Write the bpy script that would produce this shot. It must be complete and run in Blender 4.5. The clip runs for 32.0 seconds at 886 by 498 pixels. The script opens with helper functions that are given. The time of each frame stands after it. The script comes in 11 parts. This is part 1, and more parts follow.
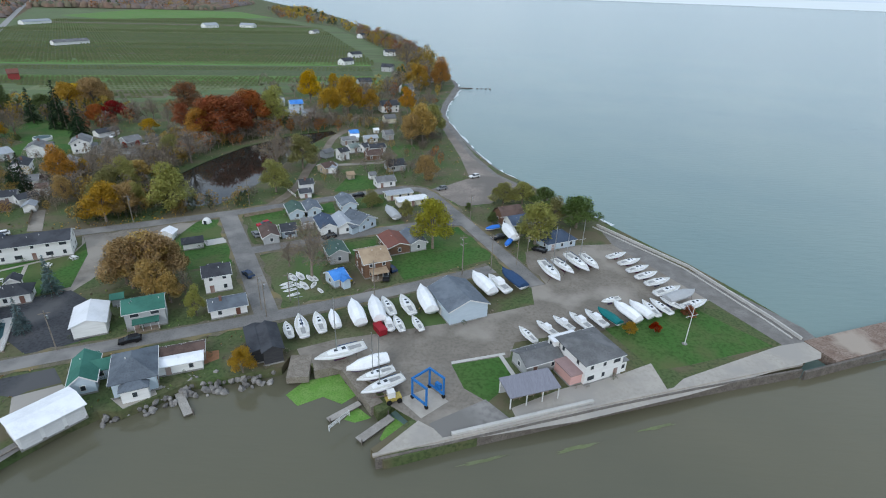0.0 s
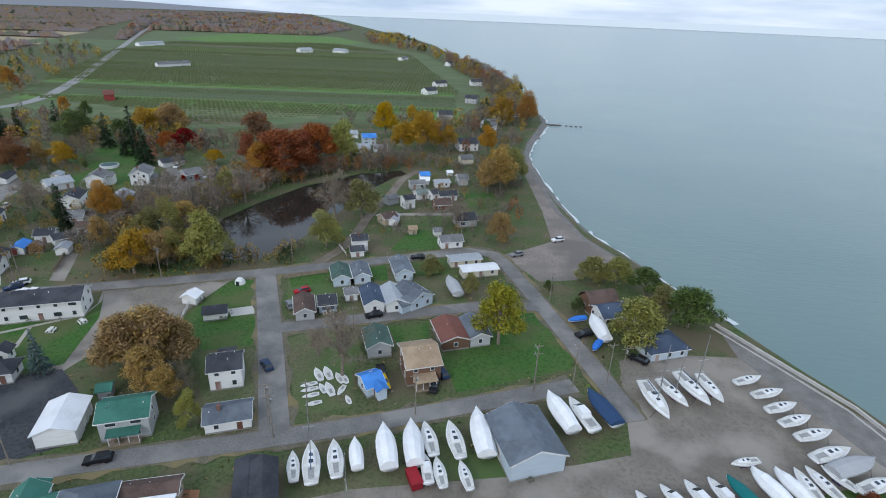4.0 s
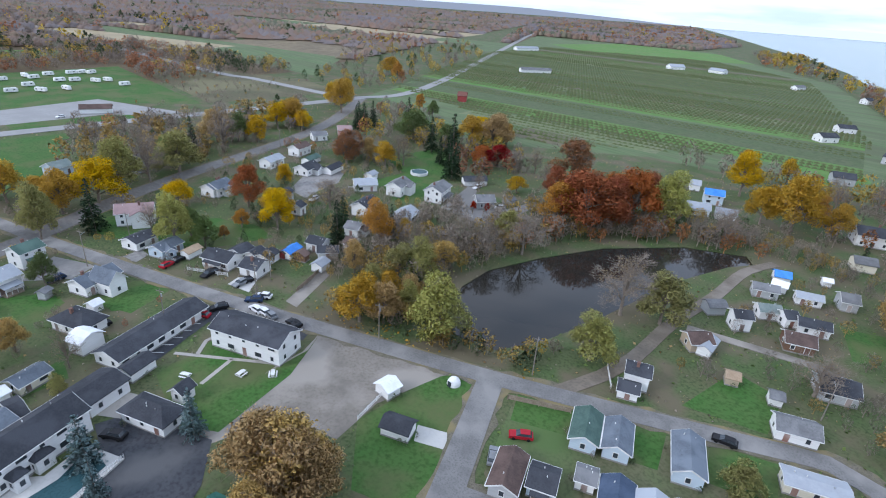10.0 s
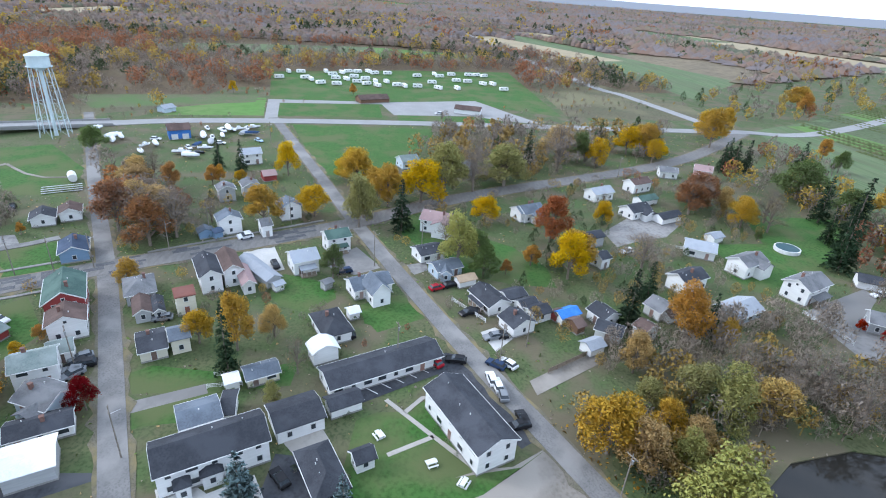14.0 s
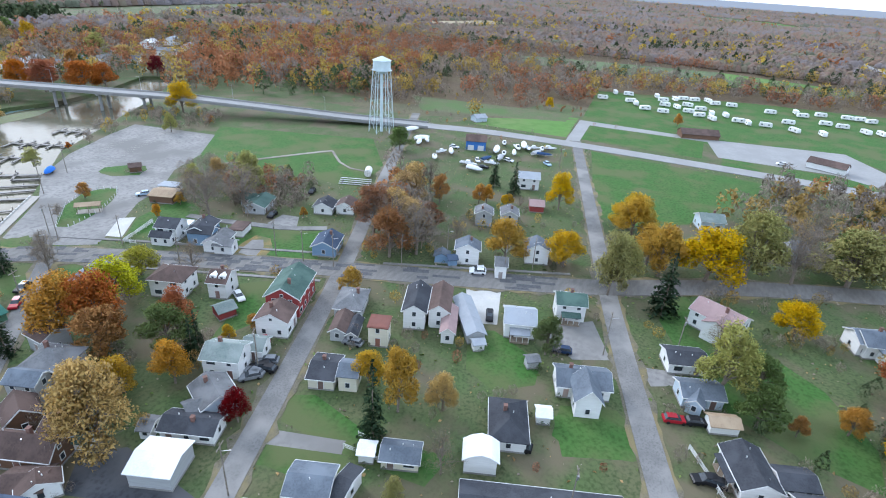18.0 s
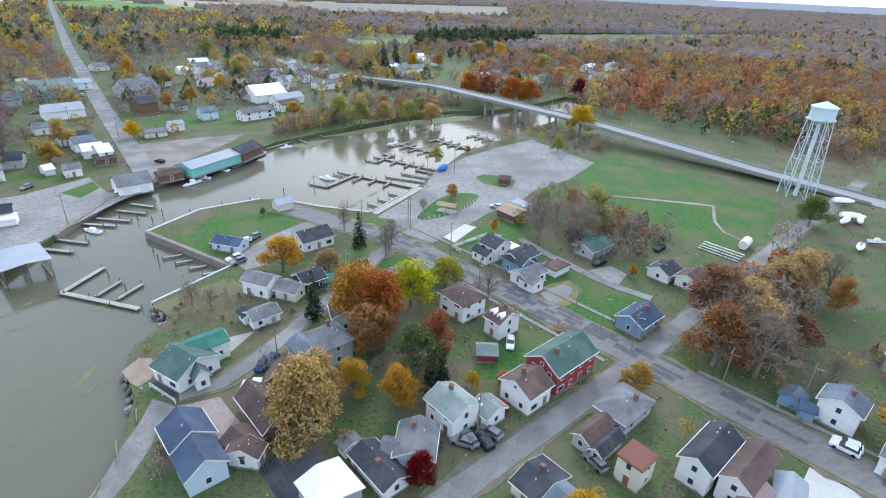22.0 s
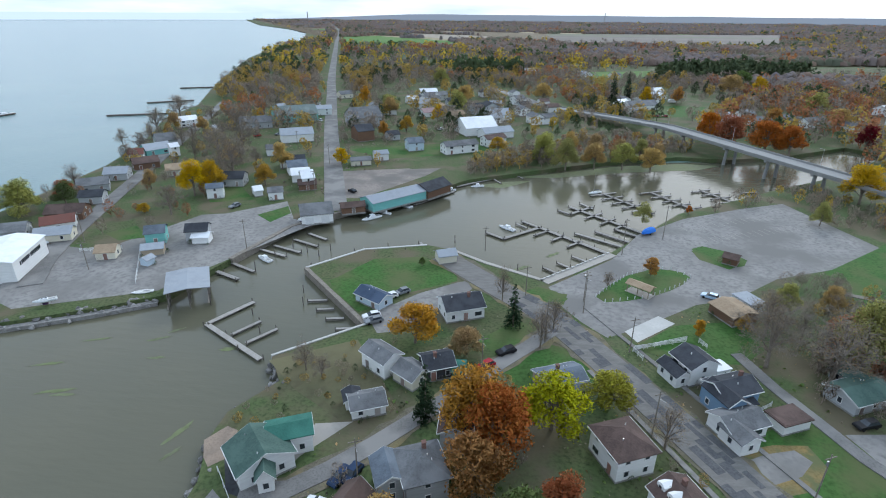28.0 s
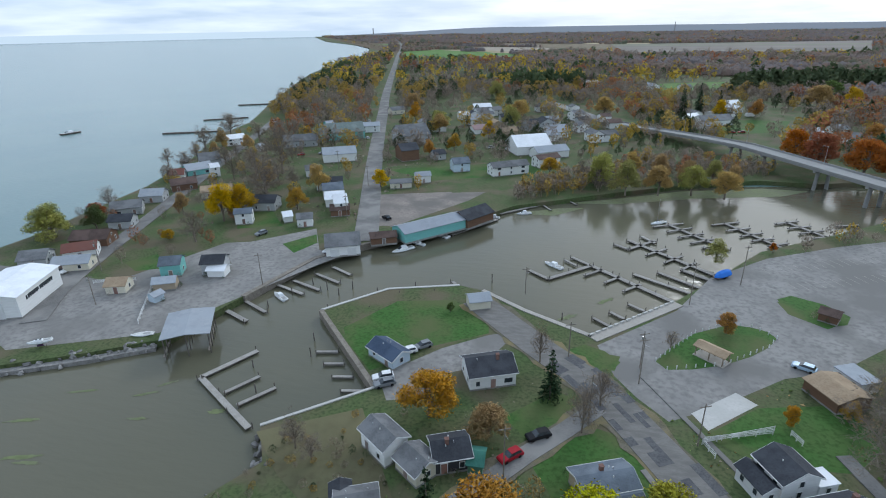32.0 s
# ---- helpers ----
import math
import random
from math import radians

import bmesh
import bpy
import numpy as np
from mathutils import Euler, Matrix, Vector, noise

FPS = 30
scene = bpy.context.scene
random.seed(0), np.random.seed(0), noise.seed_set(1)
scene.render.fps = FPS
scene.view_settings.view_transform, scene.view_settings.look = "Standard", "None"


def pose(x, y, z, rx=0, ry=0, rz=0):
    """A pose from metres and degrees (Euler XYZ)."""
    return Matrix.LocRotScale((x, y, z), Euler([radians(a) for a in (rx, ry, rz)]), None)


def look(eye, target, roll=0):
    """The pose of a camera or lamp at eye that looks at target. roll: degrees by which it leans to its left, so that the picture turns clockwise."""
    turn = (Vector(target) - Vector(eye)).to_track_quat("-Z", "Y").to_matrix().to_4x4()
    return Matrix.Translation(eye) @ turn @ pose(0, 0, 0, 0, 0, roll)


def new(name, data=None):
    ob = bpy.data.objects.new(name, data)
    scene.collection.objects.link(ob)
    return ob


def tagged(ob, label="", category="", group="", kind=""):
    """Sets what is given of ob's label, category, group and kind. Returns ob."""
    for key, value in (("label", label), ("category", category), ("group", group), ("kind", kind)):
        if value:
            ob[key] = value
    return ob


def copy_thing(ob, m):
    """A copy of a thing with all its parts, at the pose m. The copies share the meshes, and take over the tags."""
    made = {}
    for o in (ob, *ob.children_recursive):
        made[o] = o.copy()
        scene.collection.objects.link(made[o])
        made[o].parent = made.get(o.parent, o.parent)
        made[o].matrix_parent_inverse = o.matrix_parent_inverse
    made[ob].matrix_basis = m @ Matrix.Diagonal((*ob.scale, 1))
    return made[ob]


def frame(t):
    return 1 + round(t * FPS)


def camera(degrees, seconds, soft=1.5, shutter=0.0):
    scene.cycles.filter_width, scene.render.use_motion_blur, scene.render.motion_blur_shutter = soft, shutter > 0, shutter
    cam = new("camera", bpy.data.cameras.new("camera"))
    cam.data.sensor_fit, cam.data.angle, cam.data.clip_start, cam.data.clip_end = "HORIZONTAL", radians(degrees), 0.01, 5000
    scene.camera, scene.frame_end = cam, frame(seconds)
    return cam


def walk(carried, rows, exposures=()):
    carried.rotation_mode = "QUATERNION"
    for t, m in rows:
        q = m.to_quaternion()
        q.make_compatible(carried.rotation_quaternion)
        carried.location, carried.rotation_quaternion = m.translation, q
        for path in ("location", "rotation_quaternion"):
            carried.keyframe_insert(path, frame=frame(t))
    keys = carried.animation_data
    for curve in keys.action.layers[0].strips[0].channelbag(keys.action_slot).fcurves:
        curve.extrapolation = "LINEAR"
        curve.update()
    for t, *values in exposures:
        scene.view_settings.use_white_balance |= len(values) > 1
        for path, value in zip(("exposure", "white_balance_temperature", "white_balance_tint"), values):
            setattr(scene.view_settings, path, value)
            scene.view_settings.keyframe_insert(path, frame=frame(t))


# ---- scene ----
EXPO = [(0.0, 0.43, 5930, 8), (4.0, 0.34, 5900, 10), (6.5, 0.30, 5880, 11), (8.0, 0.50, 5800, 12), (9.0, 0.64, 5720, 13), (11.0, 1.07, 5620, 15), (13.0, 1.22, 5620, 13), (17.5, 1.27, 5640, 11), (23.0, 1.20, 5660, 9), (26.0, 0.88, 5680, 7), (28.5, 0.58, 5720, 7), (30.5, 0.45, 5740, 7), (32.0, 0.36, 5740, 7)]
FIELD = 79.075
cam = camera(FIELD, 32.0, soft=1.05)


def row(t, x, y, z, yaw, pitch, roll):
    """Flight row: eye in metres; yaw to the left of +y, pitch and roll in degrees."""
    a, b = radians(yaw), radians(pitch)
    way = Vector((-math.sin(a) * math.cos(b), math.cos(a) * math.cos(b), math.sin(b)))
    return t, look((x, y, z), Vector((x, y, z)) + way * 100, roll)


PATH = [
    (0.0, 14.69, 38.17, 73.39, -1.807, -26.157, 1.800),
    (0.5, 15.38, 42.51, 73.46, 0.197, -26.148, 1.907),
    (1.0, 15.36, 46.46, 73.64, 1.641, -26.072, 2.200),
    (1.5, 16.33, 51.86, 73.58, 3.437, -26.249, 1.948),
    (2.0, 16.17, 56.16, 73.63, 4.419, -25.900, 2.120),
    (2.5, 16.13, 60.72, 73.78, 4.882, -25.328, 2.110),
    (4.5, 15.48, 79.55, 74.63, 10.293, -23.806, 2.472),
    (5.0, 15.16, 84.34, 74.97, 14.838, -23.947, 2.718),
    (5.5, 14.78, 89.20, 75.14, 17.327, -23.997, 2.811),
    (6.0, 14.24, 93.98, 75.09, 17.907, -23.940, 2.722),
    (6.5, 13.28, 98.63, 75.22, 18.152, -23.883, 2.868),
    (7.0, 11.99, 103.34, 75.25, 18.915, -23.826, 3.043),
    (7.5, 10.74, 108.14, 75.24, 21.577, -23.884, 3.184),
    (8.0, 9.39, 112.77, 75.28, 25.899, -24.050, 3.461),
    (8.5, 7.76, 117.57, 75.29, 30.003, -24.255, 3.680),
    (9.0, 5.77, 122.09, 75.28, 33.441, -24.440, 3.800),
    (9.5, 3.72, 126.53, 75.20, 37.660, -24.660, 3.943),
    (10.0, 1.57, 130.89, 75.13, 43.141, -24.948, 4.002),
    (10.5, -0.63, 135.12, 75.05, 49.733, -25.240, 4.118),
    (11.0, -3.20, 139.25, 74.94, 56.014, -25.521, 4.097),
    (11.5, -6.06, 142.93, 74.79, 61.609, -25.804, 4.100),
    (12.0, -9.53, 146.73, 74.63, 66.460, -25.988, 4.123),
    (12.5, -12.92, 150.17, 74.12, 69.438, -25.882, 3.914),
    (13.0, -16.57, 153.17, 73.57, 72.981, -25.735, 4.033),
    (13.5, -20.27, 155.92, 73.70, 77.151, -25.846, 4.036),
    (14.0, -24.21, 158.53, 73.80, 81.846, -26.078, 3.993),
    (14.5, -28.25, 161.10, 73.65, 86.665, -26.240, 3.957),
    (16.5, -44.73, 166.98, 72.91, 104.074, -26.559, 3.929),
    (17.0, -48.94, 168.14, 72.98, 108.506, -26.665, 3.809),
    (17.5, -52.98, 168.77, 73.05, 112.585, -26.669, 3.804),
    (18.0, -57.01, 169.29, 73.04, 116.820, -26.631, 3.695),
    (18.5, -61.24, 169.63, 73.01, 121.523, -26.639, 3.542),
    (19.0, -65.14, 169.55, 72.49, 126.539, -26.435, 3.543),
    (19.5, -69.46, 169.46, 72.75, 132.088, -26.586, 3.162),
    (20.0, -73.21, 168.80, 72.67, 137.610, -26.561, 3.066),
    (20.5, -76.82, 167.80, 72.51, 143.612, -26.546, 2.931),
    (21.0, -80.25, 166.35, 71.89, 149.849, -26.391, 2.883),
    (21.5, -83.62, 164.62, 71.21, 155.572, -26.184, 2.629),
    (22.0, -86.76, 162.91, 71.10, 161.189, -26.100, 2.464),
    (22.5, -89.46, 160.89, 71.12, 166.563, -26.018, 2.449),
    (23.0, -91.61, 158.98, 70.74, 171.857, -25.756, 2.504),
    (23.5, -94.08, 156.55, 70.93, 175.951, -25.769, 2.174),
    (24.0, -96.05, 154.11, 71.07, 177.875, -25.662, 1.958),
    (24.5, -97.81, 151.57, 70.91, 179.384, -25.439, 1.673),
    (25.0, -99.06, 148.86, 70.74, 180.416, -25.219, 1.404),
    (25.5, -100.15, 146.14, 70.73, 181.351, -25.053, 1.176),
    (27.5, -103.44, 135.41, 70.72, 184.977, -24.263, 0.512),
    (28.0, -104.02, 133.00, 70.17, 186.183, -23.814, 0.481),
    (28.5, -104.69, 130.10, 70.65, 187.490, -23.862, 0.189),
    (29.0, -105.33, 127.25, 70.75, 188.571, -23.736, -0.036),
    (29.5, -105.89, 124.47, 70.81, 189.456, -23.640, -0.246),
    (30.0, -106.35, 121.65, 70.93, 190.169, -23.525, -0.481),
    (30.5, -106.90, 118.79, 70.83, 190.920, -23.342, -0.687),
    (31.0, -107.65, 115.83, 70.68, 191.755, -23.190, -0.925),
    (31.5, -108.25, 113.04, 70.45, 192.518, -23.023, -1.135),
    (32.0, -108.36, 110.51, 69.70, 193.048, -22.565, -0.979),
]
walk(cam, [row(*r) for r in PATH], exposures=EXPO)

# ---- sky, sun ----
world = bpy.data.worlds.new("world")
scene.world = world
world.use_nodes = True
wn, wl = world.node_tree.nodes, world.node_tree.links
wn.clear()
SUN_EL, SUN_AZ = radians(32), radians(200)
sky = wn.new("ShaderNodeTexSky")
sky.sky_type, sky.sun_disc = "NISHITA", False
sky.sun_elevation, sky.sun_rotation, sky.dust_density = SUN_EL, SUN_AZ, 3.0
sky_low = wn.new("ShaderNodeVectorMath")
sky_low.operation = "SCALE"
sky_low.inputs[3].default_value = 0.11
wl.new(sky.outputs[0], sky_low.inputs[0])
geo = wn.new("ShaderNodeTexCoord")
stretch = wn.new("ShaderNodeMapping")
stretch.inputs["Scale"].default_value = (3.0, 3.0, 22.0)
wl.new(geo.outputs["Generated"], stretch.inputs[0])
cloud = wn.new("ShaderNodeTexNoise")
cloud.inputs["Scale"].default_value, cloud.inputs["Detail"].default_value = 1.6, 6.0
wl.new(stretch.outputs[0], cloud.inputs["Vector"])
ramp = wn.new("ShaderNodeValToRGB")
ramp.color_ramp.elements[0].position, ramp.color_ramp.elements[0].color = 0.35, (0.54, 0.64, 0.76, 1)
ramp.color_ramp.elements[1].position, ramp.color_ramp.elements[1].color = 0.62, (0.86, 0.91, 0.97, 1)
wl.new(cloud.outputs["Fac"], ramp.inputs[0])
blend = wn.new("ShaderNodeMix")
blend.data_type = "RGBA"
blend.inputs[0].default_value = 0.8
wl.new(sky_low.outputs[0], blend.inputs[6])
wl.new(ramp.outputs[0], blend.inputs[7])
back = wn.new("ShaderNodeBackground")
back.inputs["Strength"].default_value = 1.0
wl.new(blend.outputs[2], back.inputs[0])
wout = wn.new("ShaderNodeOutputWorld")
wl.new(back.outputs[0], wout.inputs[0])
sun = new("sun", bpy.data.lights.new("sun", "SUN"))
sun.data.energy, sun.data.angle, sun.data.color = 0.8, radians(14), (1.0, 0.97, 0.93)
sun.matrix_world = look((math.sin(SUN_AZ) * math.cos(SUN_EL) * 100, math.cos(SUN_AZ) * math.cos(SUN_EL) * 100, math.sin(SUN_EL) * 100), (0, 0, 0))

# ---- materials ----
def mat(name, a, b=None, scale=0.5, rough=0.85, metal=0.0, fine=6.0, fine_amt=0.35, bump=0.0, spread=0.0, stretch=None, c=None, cscale=0.05, gloss=0.12):
    """Two-scale mottled surface between colours a and b, optional third colour c in large stains; spread varies each object."""
    m = bpy.data.materials.new(name)
    m.use_nodes = True
    n, l = m.node_tree.nodes, m.node_tree.links
    s = n["Principled BSDF"]
    s.inputs["Roughness"].default_value, s.inputs["Metallic"].default_value = rough, metal
    s.inputs["Specular IOR Level"].default_value = gloss
    b = b or tuple(v * 0.7 for v in a)
    pos = n.new("ShaderNodeNewGeometry").outputs["Position"]
    if stretch:
        mp = n.new("ShaderNodeMapping")
        mp.inputs["Rotation"].default_value, mp.inputs["Scale"].default_value = (0, 0, radians(stretch[0])), stretch[1]
        l.new(pos, mp.inputs[0])
        pos = mp.outputs[0]
    def tex(sc, detail=4.0):
        t = n.new("ShaderNodeTexNoise")
        t.inputs["Scale"].default_value, t.inputs["Detail"].default_value = sc, detail
        l.new(pos, t.inputs["Vector"])
        return t.outputs["Fac"]
    def mix(fac, x, y):
        k = n.new("ShaderNodeMix")
        k.data_type = "RGBA"
        l.new(fac, k.inputs[0])
        for v, i in ((x, 6), (y, 7)):
            if isinstance(v, tuple):
                k.inputs[i].default_value = (*v, 1)
            else:
                l.new(v, k.inputs[i])
        return k.outputs[2]
    def steep(fac, lo, hi):
        k = n.new("ShaderNodeMapRange")
        k.inputs[1].default_value, k.inputs[2].default_value = lo, hi
        l.new(fac, k.inputs[0])
        return k.outputs[0]
    big, small = tex(scale), tex(scale * fine, 6.0)
    col = mix(steep(big, 0.35, 0.65), a, b)
    dark = tuple(v * (1 - fine_amt) for v in a)
    col = mix(steep(small, 0.45, 0.75), col, dark)
    if c:
        col = mix(steep(tex(cscale, 5.0), 0.48, 0.62), col, c)
    if spread:
        hsv = n.new("ShaderNodeHueSaturation")
        info = n.new("ShaderNodeObjectInfo").outputs["Random"]
        r = n.new("ShaderNodeMapRange")
        r.inputs[3].default_value, r.inputs[4].default_value = 1 - spread, 1 + spread
        l.new(info, r.inputs[0])
        l.new(r.outputs[0], hsv.inputs["Value"])
        l.new(col, hsv.inputs["Color"])
        col = hsv.outputs[0]
    l.new(col, s.inputs["Base Color"])
    if bump:
        bp = n.new("ShaderNodeBump")
        bp.inputs["Strength"].default_value, bp.inputs["Distance"].default_value = bump, 0.15
        l.new(small, bp.inputs["Height"])
        l.new(bp.outputs[0], s.inputs["Normal"])
    return m


M = {
    "earth": mat("earth", (0.078, 0.115, 0.042), (0.105, 0.112, 0.055), 0.13, fine=11, fine_amt=0.5, bump=0.4, c=(0.125, 0.108, 0.068), cscale=0.075),
    "lawn": mat("lawn", (0.054, 0.125, 0.028), (0.075, 0.125, 0.036), 0.12, fine=11, fine_amt=0.42, bump=0.3, c=(0.095, 0.115, 0.045), cscale=0.06),
    "dull_grass": mat("dull_grass", (0.11, 0.13, 0.06), (0.135, 0.125, 0.075), 0.2, fine=8, bump=0.3, c=(0.085, 0.13, 0.045), cscale=0.04),
    "leaf_litter": mat("leaf_litter", (0.26, 0.185, 0.075), (0.16, 0.145, 0.07), 0.35, fine=8, fine_amt=0.4, c=(0.12, 0.13, 0.06), cscale=0.22),
    "road": mat("road", (0.205, 0.198, 0.188), (0.16, 0.155, 0.148), 0.3, fine=9, fine_amt=0.38, rough=0.9, c=(0.245, 0.235, 0.22), cscale=0.1),
    "main_road": mat("main_road", (0.205, 0.195, 0.18), (0.152, 0.144, 0.134), 0.35, fine=6, fine_amt=0.25, rough=0.9, stretch=(-27, (1, 3, 1))),
    "patch": mat("patch", (0.10, 0.10, 0.105), (0.13, 0.13, 0.13), 0.5, rough=0.9),
    "highway": mat("highway", (0.30, 0.295, 0.285), (0.26, 0.255, 0.245), 0.1, rough=0.9, fine_amt=0.15),
    "asphalt": mat("asphalt", (0.05, 0.053, 0.06), (0.07, 0.072, 0.078), 0.2, fine=7, rough=0.85, c=(0.095, 0.095, 0.097), cscale=0.07),
    "lot": mat("lot", (0.23, 0.22, 0.208), (0.28, 0.268, 0.25), 0.12, fine=7, fine_amt=0.3, rough=0.9, c=(0.18, 0.172, 0.16), cscale=0.05),
    "gravel": mat("gravel", (0.23, 0.205, 0.172), (0.17, 0.152, 0.128), 0.14, fine=10, fine_amt=0.35, bump=0.3, c=(0.285, 0.258, 0.222), cscale=0.08),
    "sand": mat("sand", (0.27, 0.235, 0.205), (0.20, 0.175, 0.155), 0.12, fine=9, fine_amt=0.35, c=(0.16, 0.145, 0.13), cscale=0.06),
    "shingle": mat("shingle", (0.23, 0.22, 0.205), (0.16, 0.15, 0.14), 0.3, fine=9, bump=0.5),
    "concrete": mat("concrete", (0.40, 0.37, 0.325), (0.34, 0.315, 0.28), 0.15, fine=8, fine_amt=0.2, rough=0.85, c=(0.33, 0.31, 0.28), cscale=0.12),
    "white_concrete": mat("white_concrete", (0.50, 0.485, 0.455), (0.44, 0.43, 0.40), 0.3, fine_amt=0.15, rough=0.8),
    "jetty_rubble": mat("jetty_rubble", (0.20, 0.14, 0.11), (0.28, 0.22, 0.18), 0.4, fine=7, fine_amt=0.5, bump=0.6, c=(0.34, 0.29, 0.24), cscale=0.1),
    "weir": mat("weir", (0.12, 0.105, 0.09), (0.18, 0.16, 0.14), 0.6, bump=0.4),
    "field": mat("field", (0.11, 0.16, 0.068), (0.13, 0.155, 0.08), 0.03, fine=5, fine_amt=0.3, stretch=(-8, (0.25, 3.0, 1)), c=(0.10, 0.115, 0.06), cscale=0.02),
    "field_bright": mat("field_bright", (0.10, 0.20, 0.045), (0.13, 0.19, 0.06), 0.03, fine_amt=0.2),
    "field_tan": mat("field_tan", (0.35, 0.29, 0.18), (0.29, 0.24, 0.15), 0.02, fine_amt=0.2),
    "field_brown": mat("field_brown", (0.16, 0.13, 0.085), (0.20, 0.16, 0.10), 0.02, fine_amt=0.3),
    "dirt": mat("dirt", (0.19, 0.16, 0.125), (0.145, 0.125, 0.098), 0.25, fine=6, fine_amt=0.35, bump=0.4, c=(0.23, 0.20, 0.165), cscale=0.08),
    "paver": mat("paver", (0.33, 0.27, 0.235), (0.27, 0.225, 0.20), 0.3, fine=5, fine_amt=0.3, bump=0.2, c=(0.23, 0.20, 0.175), cscale=0.15),
    "tan_deck": mat("tan_deck", (0.30, 0.235, 0.18), (0.24, 0.19, 0.15), 0.4, fine=7, fine_amt=0.3, bump=0.3),
    "stubble": mat("stubble", (0.36, 0.31, 0.24), (0.30, 0.26, 0.20), 0.02, fine=0.4, stretch=(70, (0.1, 1.2, 1))),
    "far_plough": mat("far_plough", (0.17, 0.15, 0.13), (0.22, 0.19, 0.16), 0.01, fine=0.3, stretch=(20, (0.1, 1.2, 1)), c=(0.16, 0.18, 0.10), cscale=0.004),
    "scrub": mat("scrub", (0.125, 0.107, 0.065), (0.10, 0.102, 0.055), 0.06, fine=8, fine_amt=0.45, bump=0.5, c=(0.155, 0.142, 0.078), cscale=0.02),
    "deck_wood": mat("deck_wood", (0.33, 0.17, 0.09), (0.27, 0.14, 0.08), 1.0, fine=5, bump=0.3),
    "forest_floor": mat("forest_floor", (0.11, 0.08, 0.05), (0.13, 0.10, 0.055), 0.05, fine=8, fine_amt=0.4),
}


def water_mat(name, col, deep, rough, wave):
    m = bpy.data.materials.new(name)
    m.use_nodes = True
    n, l = m.node_tree.nodes, m.node_tree.links
    s = n["Principled BSDF"]
    s.inputs["Roughness"].default_value, s.inputs["IOR"].default_value = rough, 1.33
    pos = n.new("ShaderNodeNewGeometry").outputs["Position"]
    t = n.new("ShaderNodeTexNoise")
    t.inputs["Scale"].default_value, t.inputs["Detail"].default_value = 0.012, 4
    l.new(pos, t.inputs["Vector"])
    k = n.new("ShaderNodeMix")
    k.data_type = "RGBA"
    r = n.new("ShaderNodeMapRange")
    r.inputs[1].default_value, r.inputs[2].default_value = 0.35, 0.65
    l.new(t.outputs["Fac"], r.inputs[0])
    l.new(r.outputs[0], k.inputs[0])
    k.inputs[6].default_value, k.inputs[7].default_value = (*col, 1), (*deep, 1)
    l.new(k.outputs[2], s.inputs["Base Color"])
    w = n.new("ShaderNodeTexNoise")
    mp = n.new("ShaderNodeMapping")
    mp.inputs["Scale"].default_value, mp.inputs["Rotation"].default_value = (0.12, 0.45, 1), (0, 0, radians(25))
    l.new(pos, mp.inputs[0])
    l.new(mp.outputs[0], w.inputs["Vector"])
    w.inputs["Scale"].default_value, w.inputs["Detail"].default_value = 1.3, 5
    b = n.new("ShaderNodeBump")
    b.inputs["Strength"].default_value, b.inputs["Distance"].default_value = wave, 0.25
    l.new(w.outputs["Fac"], b.inputs["Height"])
    l.new(b.outputs[0], s.inputs["Normal"])
    return m


M["lake"] = water_mat("lake", (0.16, 0.228, 0.21), (0.135, 0.205, 0.20), 0.22, 0.5)
M["river"] = water_mat("river", (0.122, 0.113, 0.074), (0.098, 0.097, 0.068), 0.1, 0.24)
M["pond"] = water_mat("pond", (0.018, 0.018, 0.016), (0.022, 0.02, 0.016), 0.03, 0.04)


# ---- mesh helpers ----
class Form:
    """Collects vertices and faces of one mesh."""

    def __init__(self):
        self.v, self.f = [], []

    def add(self, verts, faces):
        o = len(self.v)
        self.v += [tuple(p) for p in verts]
        self.f += [tuple(i + o for i in q) for q in faces]
        return self

    def box(self, x0, y0, z0, x1, y1, z1):
        return self.add([(x0, y0, z0), (x1, y0, z0), (x1, y1, z0), (x0, y1, z0), (x0, y0, z1), (x1, y0, z1), (x1, y1, z1), (x0, y1, z1)],
                        [(0, 3, 2, 1), (4, 5, 6, 7), (0, 1, 5, 4), (1, 2, 6, 5), (2, 3, 7, 6), (3, 0, 4, 7)])

    def prism(self, ring, z0, z1):
        """Upright prism over a convex ring of (x, y), counter-clockwise."""
        k = len(ring)
        vs = [(x, y, z0) for x, y in ring] + [(x, y, z1) for x, y in ring]
        return self.add(vs, [tuple(range(k - 1, -1, -1)), tuple(range(k, 2 * k))] + [(i, (i + 1) % k, k + (i + 1) % k, k + i) for i in range(k)])

    def tube(self, p, q, r0, r1=None, sides=6):
        p, q = Vector(p), Vector(q)
        r1 = r0 if r1 is None else r1
        d = (q - p).normalized()
        a = d.orthogonal().normalized()
        b = d.cross(a)
        vs = []
        for c, r in ((p, r0), (q, r1)):
            for i in range(sides):
                t = math.tau * i / sides
                vs.append(c + (a * math.cos(t) + b * math.sin(t)) * r)
        return self.add(vs, [(i, (i + 1) % sides, sides + (i + 1) % sides, sides + i) for i in range(sides)] + [tuple(range(sides - 1, -1, -1)), tuple(range(sides, 2 * sides))])

    def mesh(self, name, m=None, smooth=False):
        d = bpy.data.meshes.new(name)
        d.from_pydata(self.v, [], self.f)
        if m:
            d.materials.append(M[m] if isinstance(m, str) else m)
        if smooth:
            d.shade_smooth()
        d.update()
        return d


